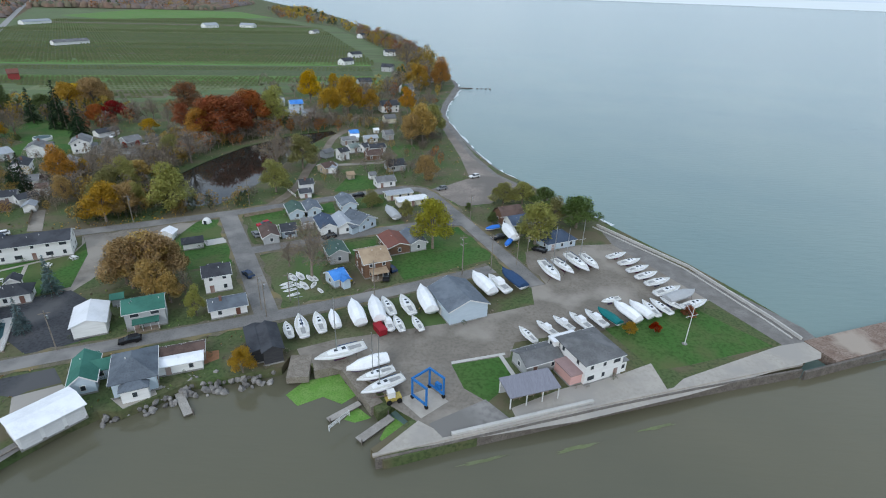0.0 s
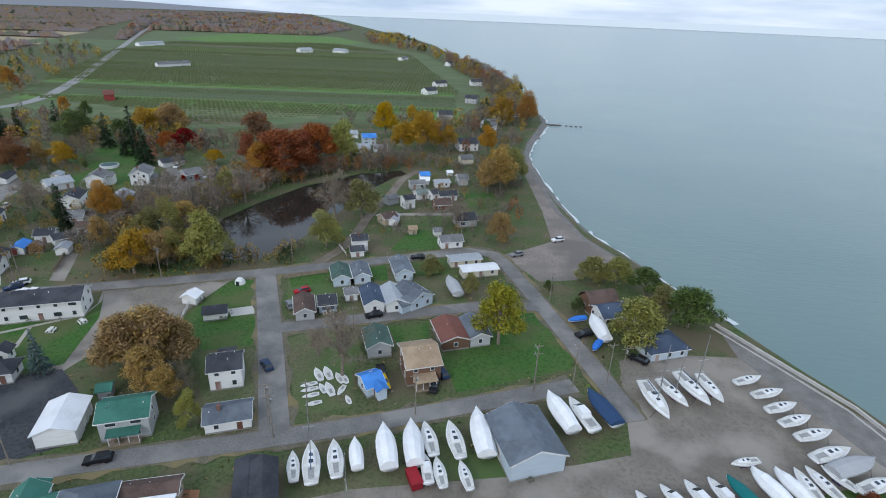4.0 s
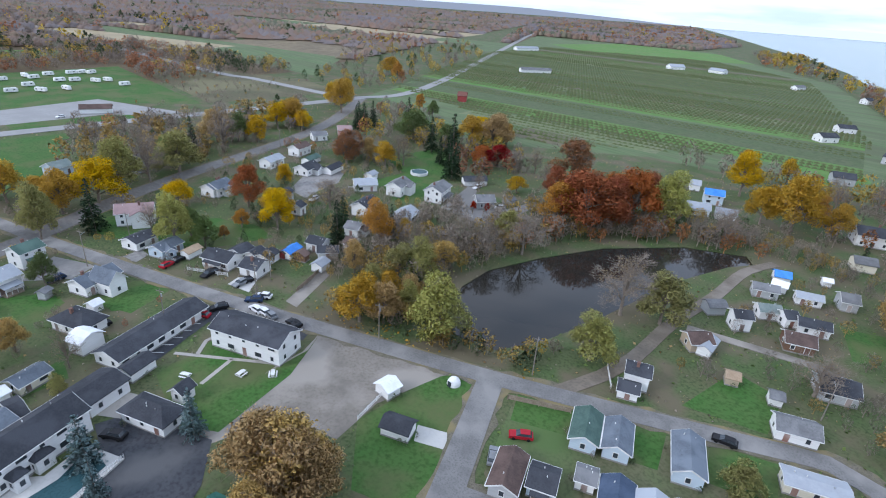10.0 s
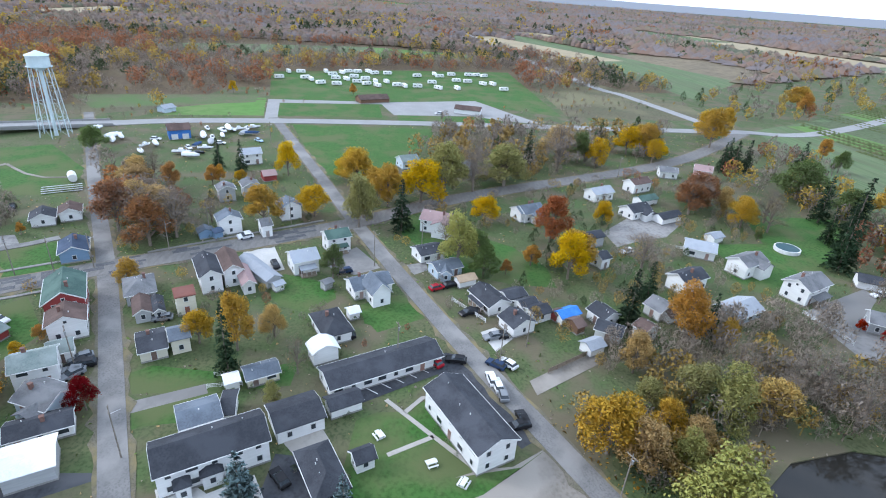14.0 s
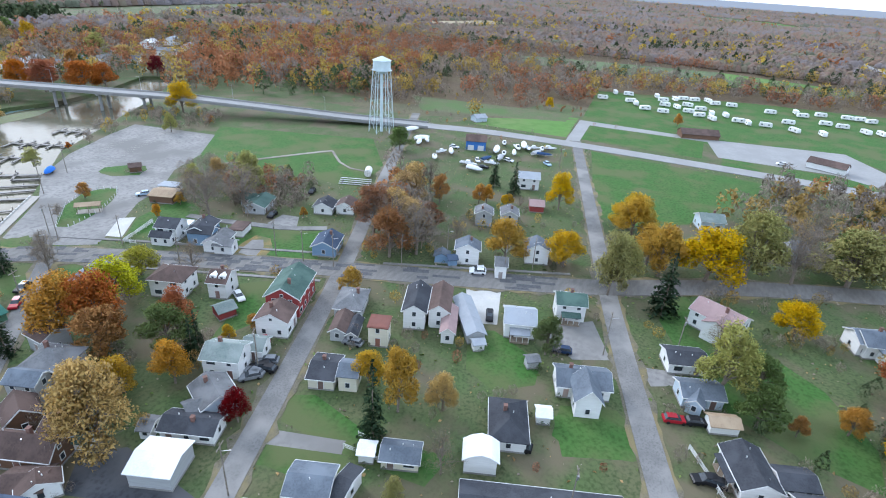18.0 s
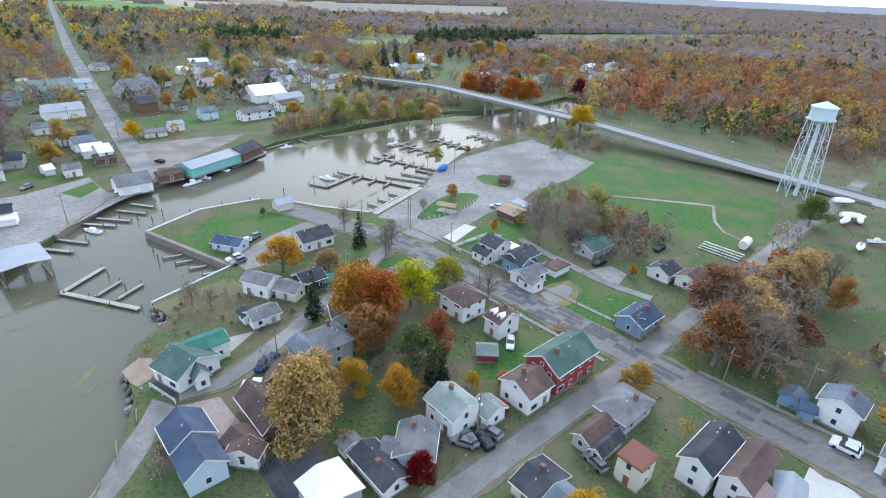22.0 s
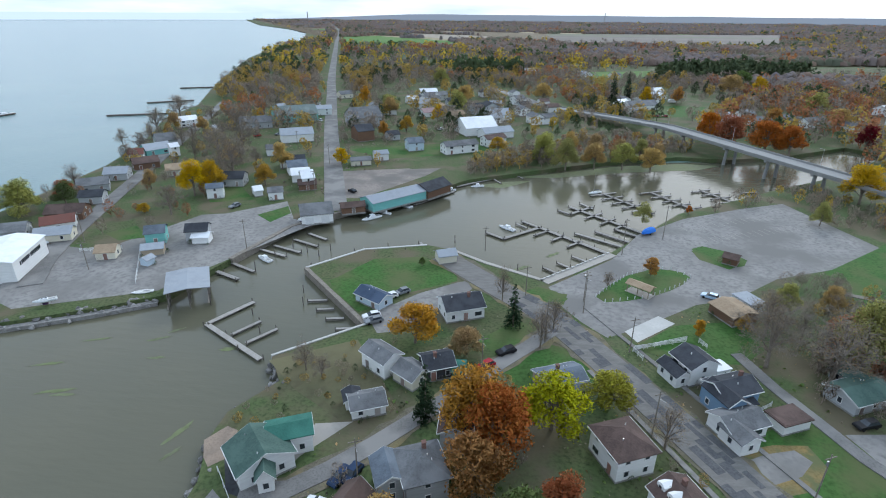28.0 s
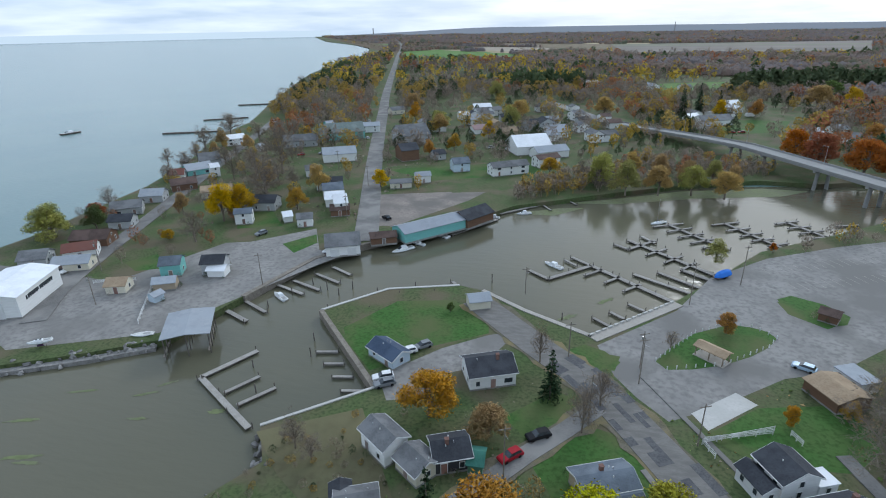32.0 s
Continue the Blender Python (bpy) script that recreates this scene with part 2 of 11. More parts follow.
def part(name, form, m, parent=None, label="", smooth=False):
    """One mesh object; a part of its parent."""
    ob = new(name, form if isinstance(form, bpy.types.Mesh) else form.mesh(name, m, smooth))
    if parent is not None:
        ob.parent = parent
    return tagged(ob, label)


def thing(name, x, y, z, rz, label, category, group="", kind=""):
    e = new(name)
    e.matrix_basis = pose(x, y, z, 0, 0, rz)
    e.empty_display_size = 0.3
    return tagged(e, label, category, group, kind)


from mathutils.geometry import tessellate_polygon

LAND = 2.0  # height of the village ground over the water


def sheet(name, loops, z, m, label, category, skirt=None, kind="structure"):
    """A flat sheet from an outline and its holes; skirt: depth to which its edges go down."""
    pts = [Vector((x, y, z)) for lp in loops for x, y in lp]
    tri = tessellate_polygon([[Vector((x, y, 0)) for x, y in lp] for lp in loops])
    fm = Form()
    up = []
    for a, b, c in tri:
        n = (pts[b] - pts[a]).cross(pts[c] - pts[a]).z
        up.append((a, b, c) if n > 0 else (a, c, b))
    fm.add(pts, up)
    if skirt is not None:
        o = 0
        for lp in loops:
            k = len(lp)
            fm.add([(x, y, z) for x, y in lp] + [(x, y, skirt) for x, y in lp], [(i, k + i, k + (i + 1) % k, (i + 1) % k) for i in range(k)])
            o += k
    return tagged(part(name, fm, m), label, category, "", kind)


def smooth_line(pts, step=6.0):
    """Catmull-Rom points along a polyline."""
    p = [Vector((*q, 0)) for q in pts]
    p = [p[0] * 2 - p[1]] + p + [p[-1] * 2 - p[-2]]
    out = []
    for i in range(1, len(p) - 2):
        k = max(1, int((p[i + 1] - p[i]).length / step))
        for j in range(k):
            t = j / k
            out.append(0.5 * ((2 * p[i]) + (p[i + 1] - p[i - 1]) * t + (2 * p[i - 1] - 5 * p[i] + 4 * p[i + 1] - p[i + 2]) * t * t + (3 * p[i] - p[i - 1] - 3 * p[i + 1] + p[i + 2]) * t ** 3))
    return out + [p[-2]]


ROADS = []  # centre lines and widths of all roads


def strip(name, pts, width, z, m, label, category, thick=0.22, kind="structure", curve=True, heights=None):
    """A road-like band along a line of (x, y)."""
    line = smooth_line(pts) if curve else [Vector((*q, 0)) for q in pts]
    if category == "road":
        ROADS.append((pts, width))
    fm, vs = Form(), []
    for i, c in enumerate(line):
        d = (line[min(i + 1, len(line) - 1)] - line[max(i - 1, 0)]).normalized()
        s = Vector((-d.y, d.x, 0)) * width / 2
        h = heights(i / (len(line) - 1)) if heights else z
        vs += [(c.x + s.x, c.y + s.y, h), (c.x - s.x, c.y - s.y, h)]
    fm.add(vs, [(2 * i, 2 * i + 1, 2 * i + 3, 2 * i + 2) for i in range(len(line) - 1)])
    if thick:
        o = [(x, y, zz - thick) for x, y, zz in vs]
        k = len(vs)
        fs = []
        for i in range(len(line) - 1):
            fs += [(2 * i, 2 * i + 2, k + 2 * i + 2, k + 2 * i), (2 * i + 1, k + 2 * i + 1, k + 2 * i + 3, 2 * i + 3)]
        fs += [(0, k, k + 1, 1), (k - 2, k - 1, 2 * k - 1, 2 * k - 2)]
        fs += [(k + 2 * i, k + 2 * i + 2, k + 2 * i + 3, k + 2 * i + 1) for i in range(len(line) - 1)]
        fm.add(vs + o, fs)
    return tagged(part(name, fm, m), label, category, "", kind)

# ---- land, water, far distance ----
COAST_NORTH = [(-1700, 4600), (-1432, 4003), (-900, 2900), (-485, 2003), (-300, 1620), (-179, 1318), (-90, 1000), (-24, 806), (6, 712), (24, 600), (32, 510), (34, 476), (30, 450), (23, 405), (21, 378),
               (25, 345), (35, 293), (44, 263), (55, 244), (63, 227), (75, 206), (85, 187), (91, 177), (98, 161), (103.5, 146.5), (106, 139), (96, 130)]
BANK = [(69, 122), (51, 117), (8, 103), (5.5, 105.5), (12.5, 113), (9, 117), (6, 114), (-3, 130), (-8, 127), (-14, 131), (-15, 127), (-21, 125), (-32, 122), (-36, 118), (-41, 114), (-45, 114), (-50, 109), (-55, 102), (-58, 93),
        (-59, 83), (-59, 75), (-56, 66), (-56, 59), (-62, 49), (-57, 41), (-74, 26), (-49.5, -2), (-63, -17), (-82, -23), (-89, -21), (-101, -12), (-118, -3), (-140, -25), (-157, -46), (-171, -64),
        (-202, -86), (-222, -101), (-262, -128), (-310, -175)]
BANK_WEST = [(-296, -190), (-250, -162), (-220, -152), (-196, -154), (-162, -141), (-130, -123), (-90, -98), (-76, -79), (-55, -58), (-44, -47), (-33, -33), (-25, -5), (-19, 18), (-5, 27), (12, 36), (40, 44), (72, 48)]
COAST_SOUTH = [(82, 20), (77, -32), (80, -63), (83, -98), (94, -140), (107, -172), (127, -216), (135, -275), (190, -411), (298, -720), (394, -1100), (430, -1350), (640, -1950), (1200, -2800), (2067, -4500)]
FAR = [(4900 * math.cos(radians(a)), 4900 * math.sin(radians(a))) for a in range(-66, -250, -8)]
POND = [(-70, 213), (-59, 216), (-54, 228), (-51, 243), (-49, 260), (-45, 289), (-39, 310), (-34, 319), (-38, 325), (-55, 315), (-73, 290), (-82, 266), (-87, 246), (-85, 232), (-78, 221)]
sheet("ground", [COAST_NORTH + BANK + BANK_WEST + COAST_SOUTH + FAR, POND], LAND, "earth", "village ground of worn grass and bare earth", "ground", skirt=-2.0)
water = Form()
ring = [(4950 * math.cos(math.tau * i / 72), 4950 * math.sin(math.tau * i / 72)) for i in range(72)]
water.prism(ring, -3.0, 0.0)
tagged(part("lake_water", water, "lake"), "pale green-blue lake water with small ripples", "lake", "", "structure")
RIVER = [(135, 138), (121, 135), (96, 128), (69, 124), (40, 117), (8, 106), (8, 118), (-3, 133), (-20, 130), (-45, 118), (-58, 104), (-62, 80), (-60, 50), (-76, 28), (-52, -2), (-62, -14), (-84, -20), (-100, -9),
         (-118, 0), (-142, -22), (-173, -60), (-225, -98), (-315, -172), (-300, -194), (-220, -155), (-160, -144), (-90, -101), (-42, -50), (-22, -4), (-16, 15), (40, 40), (75, 45), (140, 110)]
sheet("river_water", [RIVER], 0.03, "river", "murky brown harbour water", "river")
sheet("pond_water", [[(x * 1.02 + 1.2, y * 1.004 - 1) for x, y in POND]], LAND - 0.3, "pond", "still dark pond water reflecting trees", "pond")

# ---- roads ----
Z_ROAD = LAND + 0.15
strip("road_river", [(-330, 8), (-226, 56), (-159, 88), (-125, 103), (-92, 117), (-59, 131), (-31, 142), (-7, 152), (33, 171)], 4.4, Z_ROAD, "road", "worn grey asphalt village street", "road")
strip("road_pond", [(-333, 103), (-231, 138), (-184, 154), (-134, 173), (-100, 187), (-50, 209), (-10, 229), (4, 236), (12, 235), (20, 220), (37, 180), (44, 162)], 4.7, Z_ROAD + 0.01, "road", "worn grey asphalt street past the pond", "road")
strip("road_cross", [(-53, 207), (-39, 179), (-23, 146)], 5.6, Z_ROAD + 0.02, "road", "short cross street of patched asphalt", "road")
strip("road_lane", [(-37, 180), (12, 201), (27, 203)], 4.5, Z_ROAD + 0.03, "road", "narrow asphalt lane between cottages", "road")
strip("road_main", [(-88, -15), (-106.6, 5.6), (-119, 19), (-138, 52), (-156, 87), (-184, 145), (-215, 195), (-268, 305), (-337, 389)], 8.0, Z_ROAD + 0.04, "main_road", "wide main street of patched grey asphalt", "road")
strip("road_shore_lane", [(-118, 23.5), (-112, 31), (-105.5, 38.5), (-98.5, 47.6), (-91.2, 56.4), (-85.3, 63.4), (-79, 70.1), (-73.6, 74.8), (-66.5, 76.2)], 3.6, Z_ROAD + 0.05, "road", "narrow lane down to the shore", "road")
strip("road_alley", [(-157.5, 28), (-160.6, 39.5), (-163.8, 47.8), (-167.3, 57.4), (-170.6, 63), (-175, 69)], 2.7, Z_ROAD + 0.054, "road", "narrow worn back lane", "road")
strip("road_far", [(-339, 380), (-357, 476), (-573, 833), (-1100, 1700), (-1900, 3100)], 9, Z_ROAD + 0.06, "highway", "pale country road between fields", "road")
strip("road_far_west", [(-339, 380), (-450, 362), (-561, 342), (-1200, 300)], 9, Z_ROAD + 0.07, "highway", "pale country road between fields", "road")
strip("road_west_main", [(-44, -50), (-36, -75), (2, -193), (50, -350), (102, -521), (300, -1200), (592, -2196), (1200, -4000)], 8.6, Z_ROAD + 0.08, "road", "long straight grey road beyond the harbour", "road")
strip("road_west_shore", [(20, 18), (32, -6), (51, -66), (80, -160), (122, -292)], 6, Z_ROAD + 0.09, "road", "narrow shore street of grey asphalt", "road")


# worn verges of gravel and leaves beside the streets
M["verge"] = mat("verge", (0.17, 0.15, 0.115), (0.125, 0.118, 0.075), 0.5, fine=8, fine_amt=0.45, bump=0.4, c=(0.20, 0.165, 0.085), cscale=0.16)
_r = random.Random(21)
for k, (pts, width) in enumerate(list(ROADS)[:6]):
    line = smooth_line(pts, 2.5)
    fm, vs = Form(), []
    for i, c in enumerate(line):
        d = (line[min(i + 1, len(line) - 1)] - line[max(i - 1, 0)]).normalized()
        sd = Vector((-d.y, d.x, 0))
        a, b = (width / 2 + 0.45 + _r.uniform(0, 1.0) ** 2 * 1.5 for _ in "ab")
        vs += [c + sd * a, c - sd * b]
    z = LAND + 0.088 + 0.004 * k
    fm.add([(v.x, v.y, z) for v in vs], [(2 * i, 2 * i + 1, 2 * i + 3, 2 * i + 2) for i in range(len(line) - 1)])
    tagged(part("road_verge", fm, "verge"), "worn gravel verge with fallen leaves beside a street", "verge", "", "structure")


def bridge_height(t):
    """Highway height along its length, lifted over the river."""
    d = abs(t - 0.36)
    return LAND + 0.2 + 7.5 * max(0.0, min(1.0, (0.22 - d) / 0.15))


HIGHWAY = [(-90, -420), (-145, -298), (-195, -206), (-248, -85), (-285, -10), (-313, 40), (-325, 100), (-332, 190), (-335, 280), (-339, 390)]
strip("highway", HIGHWAY, 10.2, 0, "highway", "pale concrete highway crossing the river on a bridge", "road", thick=0.9, heights=bridge_height)

# ---- ground cover ----
AREAS, HARD = [], []


def area(level, name, m, pts, label, category):
    """A patch of ground cover lying a few millimetres over the last one."""
    sheet(name, [pts], LAND + 0.01 + 0.005 * level, m, label, category)
    if m in ("asphalt", "lot", "gravel", "concrete", "white_concrete", "highway", "sand", "deck_wood"):
        HARD.append(pts)
    if m != "scrub":
        AREAS.append(pts)


# ---- lawns, yards and fields ----
area(1, 'boatyard_gravel', 'gravel', [(-14.6, 135.9), (-9.3, 141.4), (20.4, 146.2), (30.8, 148.3), (41.7, 152.7), (44.0, 182.3), (53.7, 186.9), (72.3, 188.9), (87.8, 155.9), (72.3, 146.8), (59.7, 142.6), (44.4, 139.3), (34.5, 136.6), (32.7, 131.2), (20.3, 128.5), (26.2, 117.3), (31.1, 112.1), (18.3, 108.2), (8.3, 115.9), (5.7, 121.2), (-1.5, 125.9), (-11.1, 129.1)], 'worn gravel boatyard', 'yard')
area(2, 'yard_grass', 'dull_grass', [(-19.3, 141.5), (2.2, 148.9), (21.8, 149.6), (21.0, 144.2), (-5.8, 136.7), (-15.3, 132.2)], 'thin grass under stored boats', 'grass')
area(2, 'yard_lawn', 'lawn', [(20.1, 128.5), (30.5, 131.3), (33.0, 124.1), (26.7, 117.3), (22.3, 121.1)], 'small clubhouse lawn', 'lawn')
area(2, 'point_lawn', 'lawn', [(56.6, 142.4), (81.3, 153.0), (93.5, 136.4), (69.0, 128.6), (62.5, 127.3)], 'green lawn on the point', 'lawn')
area(3, 'shore_scrub', 'shingle', [(87.8, 155.9), (95.9, 136.6), (105.6, 139.2), (105.1, 143.8), (96.0, 161.5), (78.4, 192.5), (71.5, 204.4), (72.3, 188.9)], 'stony strip by the lake', 'shore')
area(3, 'club_terrace', 'concrete', [(31.0, 115.7), (41.9, 121.3), (53.3, 125.1), (62.9, 129.7), (63.2, 120.9), (50.8, 116.6), (31.9, 111.3)], 'pale concrete terrace', 'terrace')
area(4, 'pier_slab', 'concrete', [(6.3, 104.3), (13.5, 112.3), (19.2, 108.3), (31.5, 111.3), (50.8, 116.6), (63.4, 120.9), (67.9, 124.8), (94.7, 136.5), (106.6, 139.3), (101.7, 132.1), (66.8, 119.8), (42.9, 112.4)], 'concrete quay slab', 'quay')
area(5, 'lift_slab', 'concrete', [(9.6, 118.0), (15.6, 121.2), (19.2, 117.4), (14.0, 112.8)], 'concrete slab under the boat lift', 'slab')
area(2, 'corner_lawn', 'lawn', [(3.4, 175.8), (21.3, 199.5), (24.3, 202.4), (33.4, 180.9), (32.7, 177.0), (8.5, 164.1)], 'mown corner lawn', 'lawn')
area(2, 'mid_lawn', 'lawn', [(-11.4, 186.1), (-1.6, 190.1), (-0.6, 180.6), (-7.0, 178.0)], 'lawn between cottages', 'lawn')
area(3, 'dinghy_grass', 'dull_grass', [(-33.0, 175.2), (-30.5, 179.3), (-19.5, 184.9), (-13.9, 175.2), (-14.6, 166.5), (-11.0, 156.5), (-18.8, 152.2), (-22.2, 153.4)], 'rough grass with dinghies', 'grass')
area(4, 'cottage_grass', 'dull_grass', [(-46.4, 207.3), (-3.8, 227.4), (1.0, 213.6), (8.0, 200.8), (-32.8, 183.9), (-37.5, 186.7)], 'worn grass round cottages', 'grass')
area(5, 'cottage_lawn', 'lawn', [(-46.1, 207.4), (-35.2, 212.2), (-32.6, 205.3), (-42.5, 200.4)], 'lawn by cottages', 'lawn')
area(5, 'cottage_lawn', 'lawn', [(-13.1, 224.1), (-2.5, 228.7), (0.3, 217.7), (-10.3, 214.2)], 'lawn by cottages', 'lawn')
area(5, 'cottage_lawn', 'lawn', [(-25.1, 218.3), (-20.0, 220.4), (-17.2, 210.3), (-21.7, 208.4)], 'lawn by cottages', 'lawn')
area(6, 'street_lawn', 'lawn', [(-62.1, 178.5), (-61.6, 188.5), (-62.2, 200.5), (-54.5, 202.8), (-49.6, 198.0), (-44.4, 183.8), (-39.9, 172.0), (-49.8, 167.9)], 'green garden lawn by the cross street', 'lawn')
area(7, 'street_lawn', 'dull_grass', [(-49.8, 166.4), (-38.6, 170.9), (-30.8, 155.6), (-27.5, 148.8), (-34.5, 144.9), (-42.2, 154.0)], 'worn grass by a house', 'grass')
area(7, 'gravel_lot', 'gravel', [(-91.8, 191.0), (-57.7, 205.8), (-60.7, 199.5), (-63.0, 183.8), (-60.4, 172.5), (-71.6, 167.9), (-74.2, 154.5), (-77.7, 155.0), (-86.3, 171.3), (-86.9, 182.0)], 'broad gravel lot', 'lot')
area(8, 'motel_asphalt', 'asphalt', [(-89.9, 144.7), (-91.2, 147.7), (-74.7, 156.2), (-66.4, 150.7), (-60.7, 143.7), (-55.9, 138.4), (-64.1, 132.2), (-68.9, 130.3)], 'dark motel car park', 'car park')
area(9, 'motel_lawn', 'lawn', [(-100.7, 159.2), (-100.6, 165.8), (-85.2, 171.8), (-86.7, 183.6), (-91.0, 189.7), (-81.7, 175.9), (-75.7, 157.8), (-82.8, 152.9), (-98.9, 155.5)], 'motel lawn', 'lawn')
area(10, 'motel_lawn', 'lawn', [(-102.5, 166.6), (-103.6, 169.3), (-86.6, 176.5), (-85.2, 171.8), (-100.6, 165.8)], 'motel lawn', 'lawn')
area(11, 'motel_parking', 'asphalt', [(-107.5, 149.6), (-118.3, 174.2), (-116.3, 179.1), (-94.3, 190.4), (-90.6, 184.4), (-111.1, 171.6), (-101.6, 153.2)], 'striped motel car park', 'car park')
area(12, 'motel_drive', 'asphalt', [(-91.8, 142.4), (-90.7, 148.0), (-80.3, 150.7), (-76.9, 150.6), (-79.1, 140.7)], 'dark motel drive', 'drive')
area(1, 'garden_lawn', 'lawn', [(-113.2, 110.5), (-115.9, 114.7), (-112.9, 130.5), (-116.3, 143.3), (-108.8, 142.5), (-107.5, 131.3), (-107.6, 114.0)], 'garden lawn with fallen leaves', 'lawn')
area(1, 'hedge_lawn', 'lawn', [(-104.4, 114.9), (-105.6, 132.5), (-103.0, 133.8), (-99.7, 124.1), (-99.0, 117.2)], 'strip of lawn by a hedge', 'lawn')
area(1, 'house_lawn', 'lawn', [(-138.1, 155.4), (-142.5, 165.1), (-136.9, 171.8), (-131.5, 170.3), (-127.8, 160.9), (-129.9, 156.4)], 'lawn by a drive', 'lawn')
area(1, 'back_lawn', 'lawn', [(-151.1, 129.4), (-153.0, 137.6), (-148.7, 144.9), (-139.8, 145.1), (-142.7, 135.6)], 'back garden lawn', 'lawn')
area(1, 'orange_lawn', 'lawn', [(-197.5, 168.8), (-182.5, 186.4), (-171.2, 201.2), (-157.3, 208.4), (-146.0, 208.0), (-147.7, 196.4), (-153.0, 184.2), (-166.0, 174.4), (-180.0, 167.2)], 'garden lawn under small orange trees', 'lawn')
area(1, 'big_lawn', 'lawn', [(-173.5, 264.0), (-175.4, 294.6), (-163.0, 307.4), (-136.7, 271.5), (-145.6, 263.6)], 'lawn behind white houses', 'lawn')
area(2, 'pool_lawn', 'lawn', [(-200.2, 299.2), (-197.0, 334.2), (-166.8, 321.1), (-160.1, 290.1), (-176.0, 289.9)], 'lawn round a pool', 'lawn')
area(1, 'corner_field', 'lawn', [(-319.1, 114.6), (-319.5, 192.9), (-256.5, 174.4), (-233.9, 149.7), (-238.5, 136.5)], 'large mown field by the highway', 'lawn')
area(1, 'camp_lawn', 'lawn', [(-496.3, 74.0), (-536, 181), (-557, 286), (-364, 279), (-390, 234), (-376.4, 171.4), (-380.4, 92.3)], 'bright camp ground lawn', 'lawn')
area(2, 'camp_lawn', 'lawn', [(-372.2, 96.6), (-381.2, 161.0), (-343.2, 163.0), (-338.8, 103.9)], 'bright grass island', 'lawn')
area(1, 'camp_lawn', 'lawn', [(-351.2, 171.6), (-353.2, 231.5), (-340.4, 233.9), (-337.5, 172.3)], 'bright grass island', 'lawn')
area(2, 'highway_lawn', 'field_bright', [(-380.0, 35.0), (-387.3, 89.1), (-337.2, 96.4), (-330.9, 45.2)], 'bright grass by the highway', 'lawn')
area(3, 'camp_road', 'highway', [(-383.9, 90.9), (-389.2, 167.7), (-406, 229), (-371, 245), (-341, 260), (-345.2, 238.8), (-356.1, 219.2), (-351.1, 169.9), (-381.3, 162.7), (-374.0, 99.5), (-329.3, 105.1), (-329.2, 98.2)], 'pale camp ground road', 'road')
area(1, 'house_lawn', 'lawn', [(-136.6, 72.3), (-142.4, 77.7), (-127.7, 88.6), (-116.7, 85.0), (-127.8, 80.6)], 'lawn beside a red building', 'lawn')
area(2, 'yard_green', 'lawn', [(-151.0, 129.4), (-153.6, 135.0), (-148.2, 147.9), (-140.9, 149.3), (-134.9, 143.0), (-137.8, 135.5)], 'back garden lawn', 'lawn')
area(2, 'drive_lawn', 'lawn', [(-134.6, 155.2), (-140.3, 165.7), (-132.4, 171.7), (-126.2, 159.4)], 'lawn by a drive', 'lawn')
area(2, 'hedge_green', 'lawn', [(-103.2, 115.8), (-107.5, 128.8), (-104.6, 130.0), (-98.5, 117.3)], 'strip of garden lawn', 'lawn')
area(3, 'cream_slab', 'white_concrete', [(-166.5, 121.4), (-170.5, 129.4), (-156.2, 134.5), (-153.3, 128.4)], 'cream concrete drive', 'drive')
area(1, 'black_drive', 'asphalt', [(-85.7, 92.2), (-90.4, 97.2), (-89.6, 112.0), (-89.2, 118.8), (-80.0, 97.6)], 'black asphalt drive', 'drive')
area(1, 'park_grass', 'lawn', [(-199.0, -18.1), (-238.3, -49.6), (-268.3, 20.7), (-236.3, 48.3), (-208.5, 54.8), (-208.0, 35.0), (-200.3, 15.3)], 'broad green park field', 'lawn')
area(1, 'mid_green', 'lawn', [(-163.8, 46.9), (-175.7, 66.7), (-158.9, 79.1), (-147.4, 56.4)], 'grass plot by the main street', 'lawn')
area(2, 'leaf_patch', 'leaf_litter', [(-148.7, 55.1), (-159.1, 59.5), (-159.0, 75.3), (-155.5, 76.1), (-145.7, 58.1)], 'fallen yellow leaves on grass', 'leaves')
area(3, 'marina_lot', 'lot', [(-118.7, 1.2), (-138.8, -19.0), (-151.3, -40.7), (-171.2, -58.6), (-197.3, -73.4), (-215.3, -81.4), (-226.2, -39.3), (-201.9, -20.0), (-183.1, -11.6), (-167.1, 2.0), (-155.5, 6.6), (-141.1, 18.0), (-130.5, 24.9), (-125.5, 18.9), (-121.6, 12.3)], 'broad worn asphalt marina car park', 'car park')
area(4, 'lot_island', 'lawn', [(-130.7, 5.2), (-132.6, 8.0), (-138.0, 6.8), (-144.6, 3.9), (-151.0, -0.5), (-156.0, -5.2), (-159.0, -9.6), (-157.8, -12.6), (-154.8, -13.9), (-150.0, -14.3), (-141.3, -8.6), (-134.5, -1.0)], 'grass island with white posts', 'lawn')
area(4, 'lot_island', 'lawn', [(-165.0, -29.1), (-171.5, -31.8), (-178.8, -21.8), (-172.0, -16.4), (-165.5, -22.4)], 'small grass island', 'lawn')
area(4, 'lot_island', 'lawn', [(-114.3, 3.4), (-123.4, 4.8), (-121.9, 10.5), (-116.1, 10.9)], 'small grass island', 'lawn')
area(1, 'peninsula_lawn', 'lawn', [(-58.7, 5.1), (-67.7, -10.6), (-82.1, -14.0), (-92.7, -5.5), (-93.8, 0.8), (-81.1, 9.4), (-75.7, 16.9), (-70.9, 20.5), (-61.7, 10.6)], 'green lawn on the harbour peninsula', 'lawn')
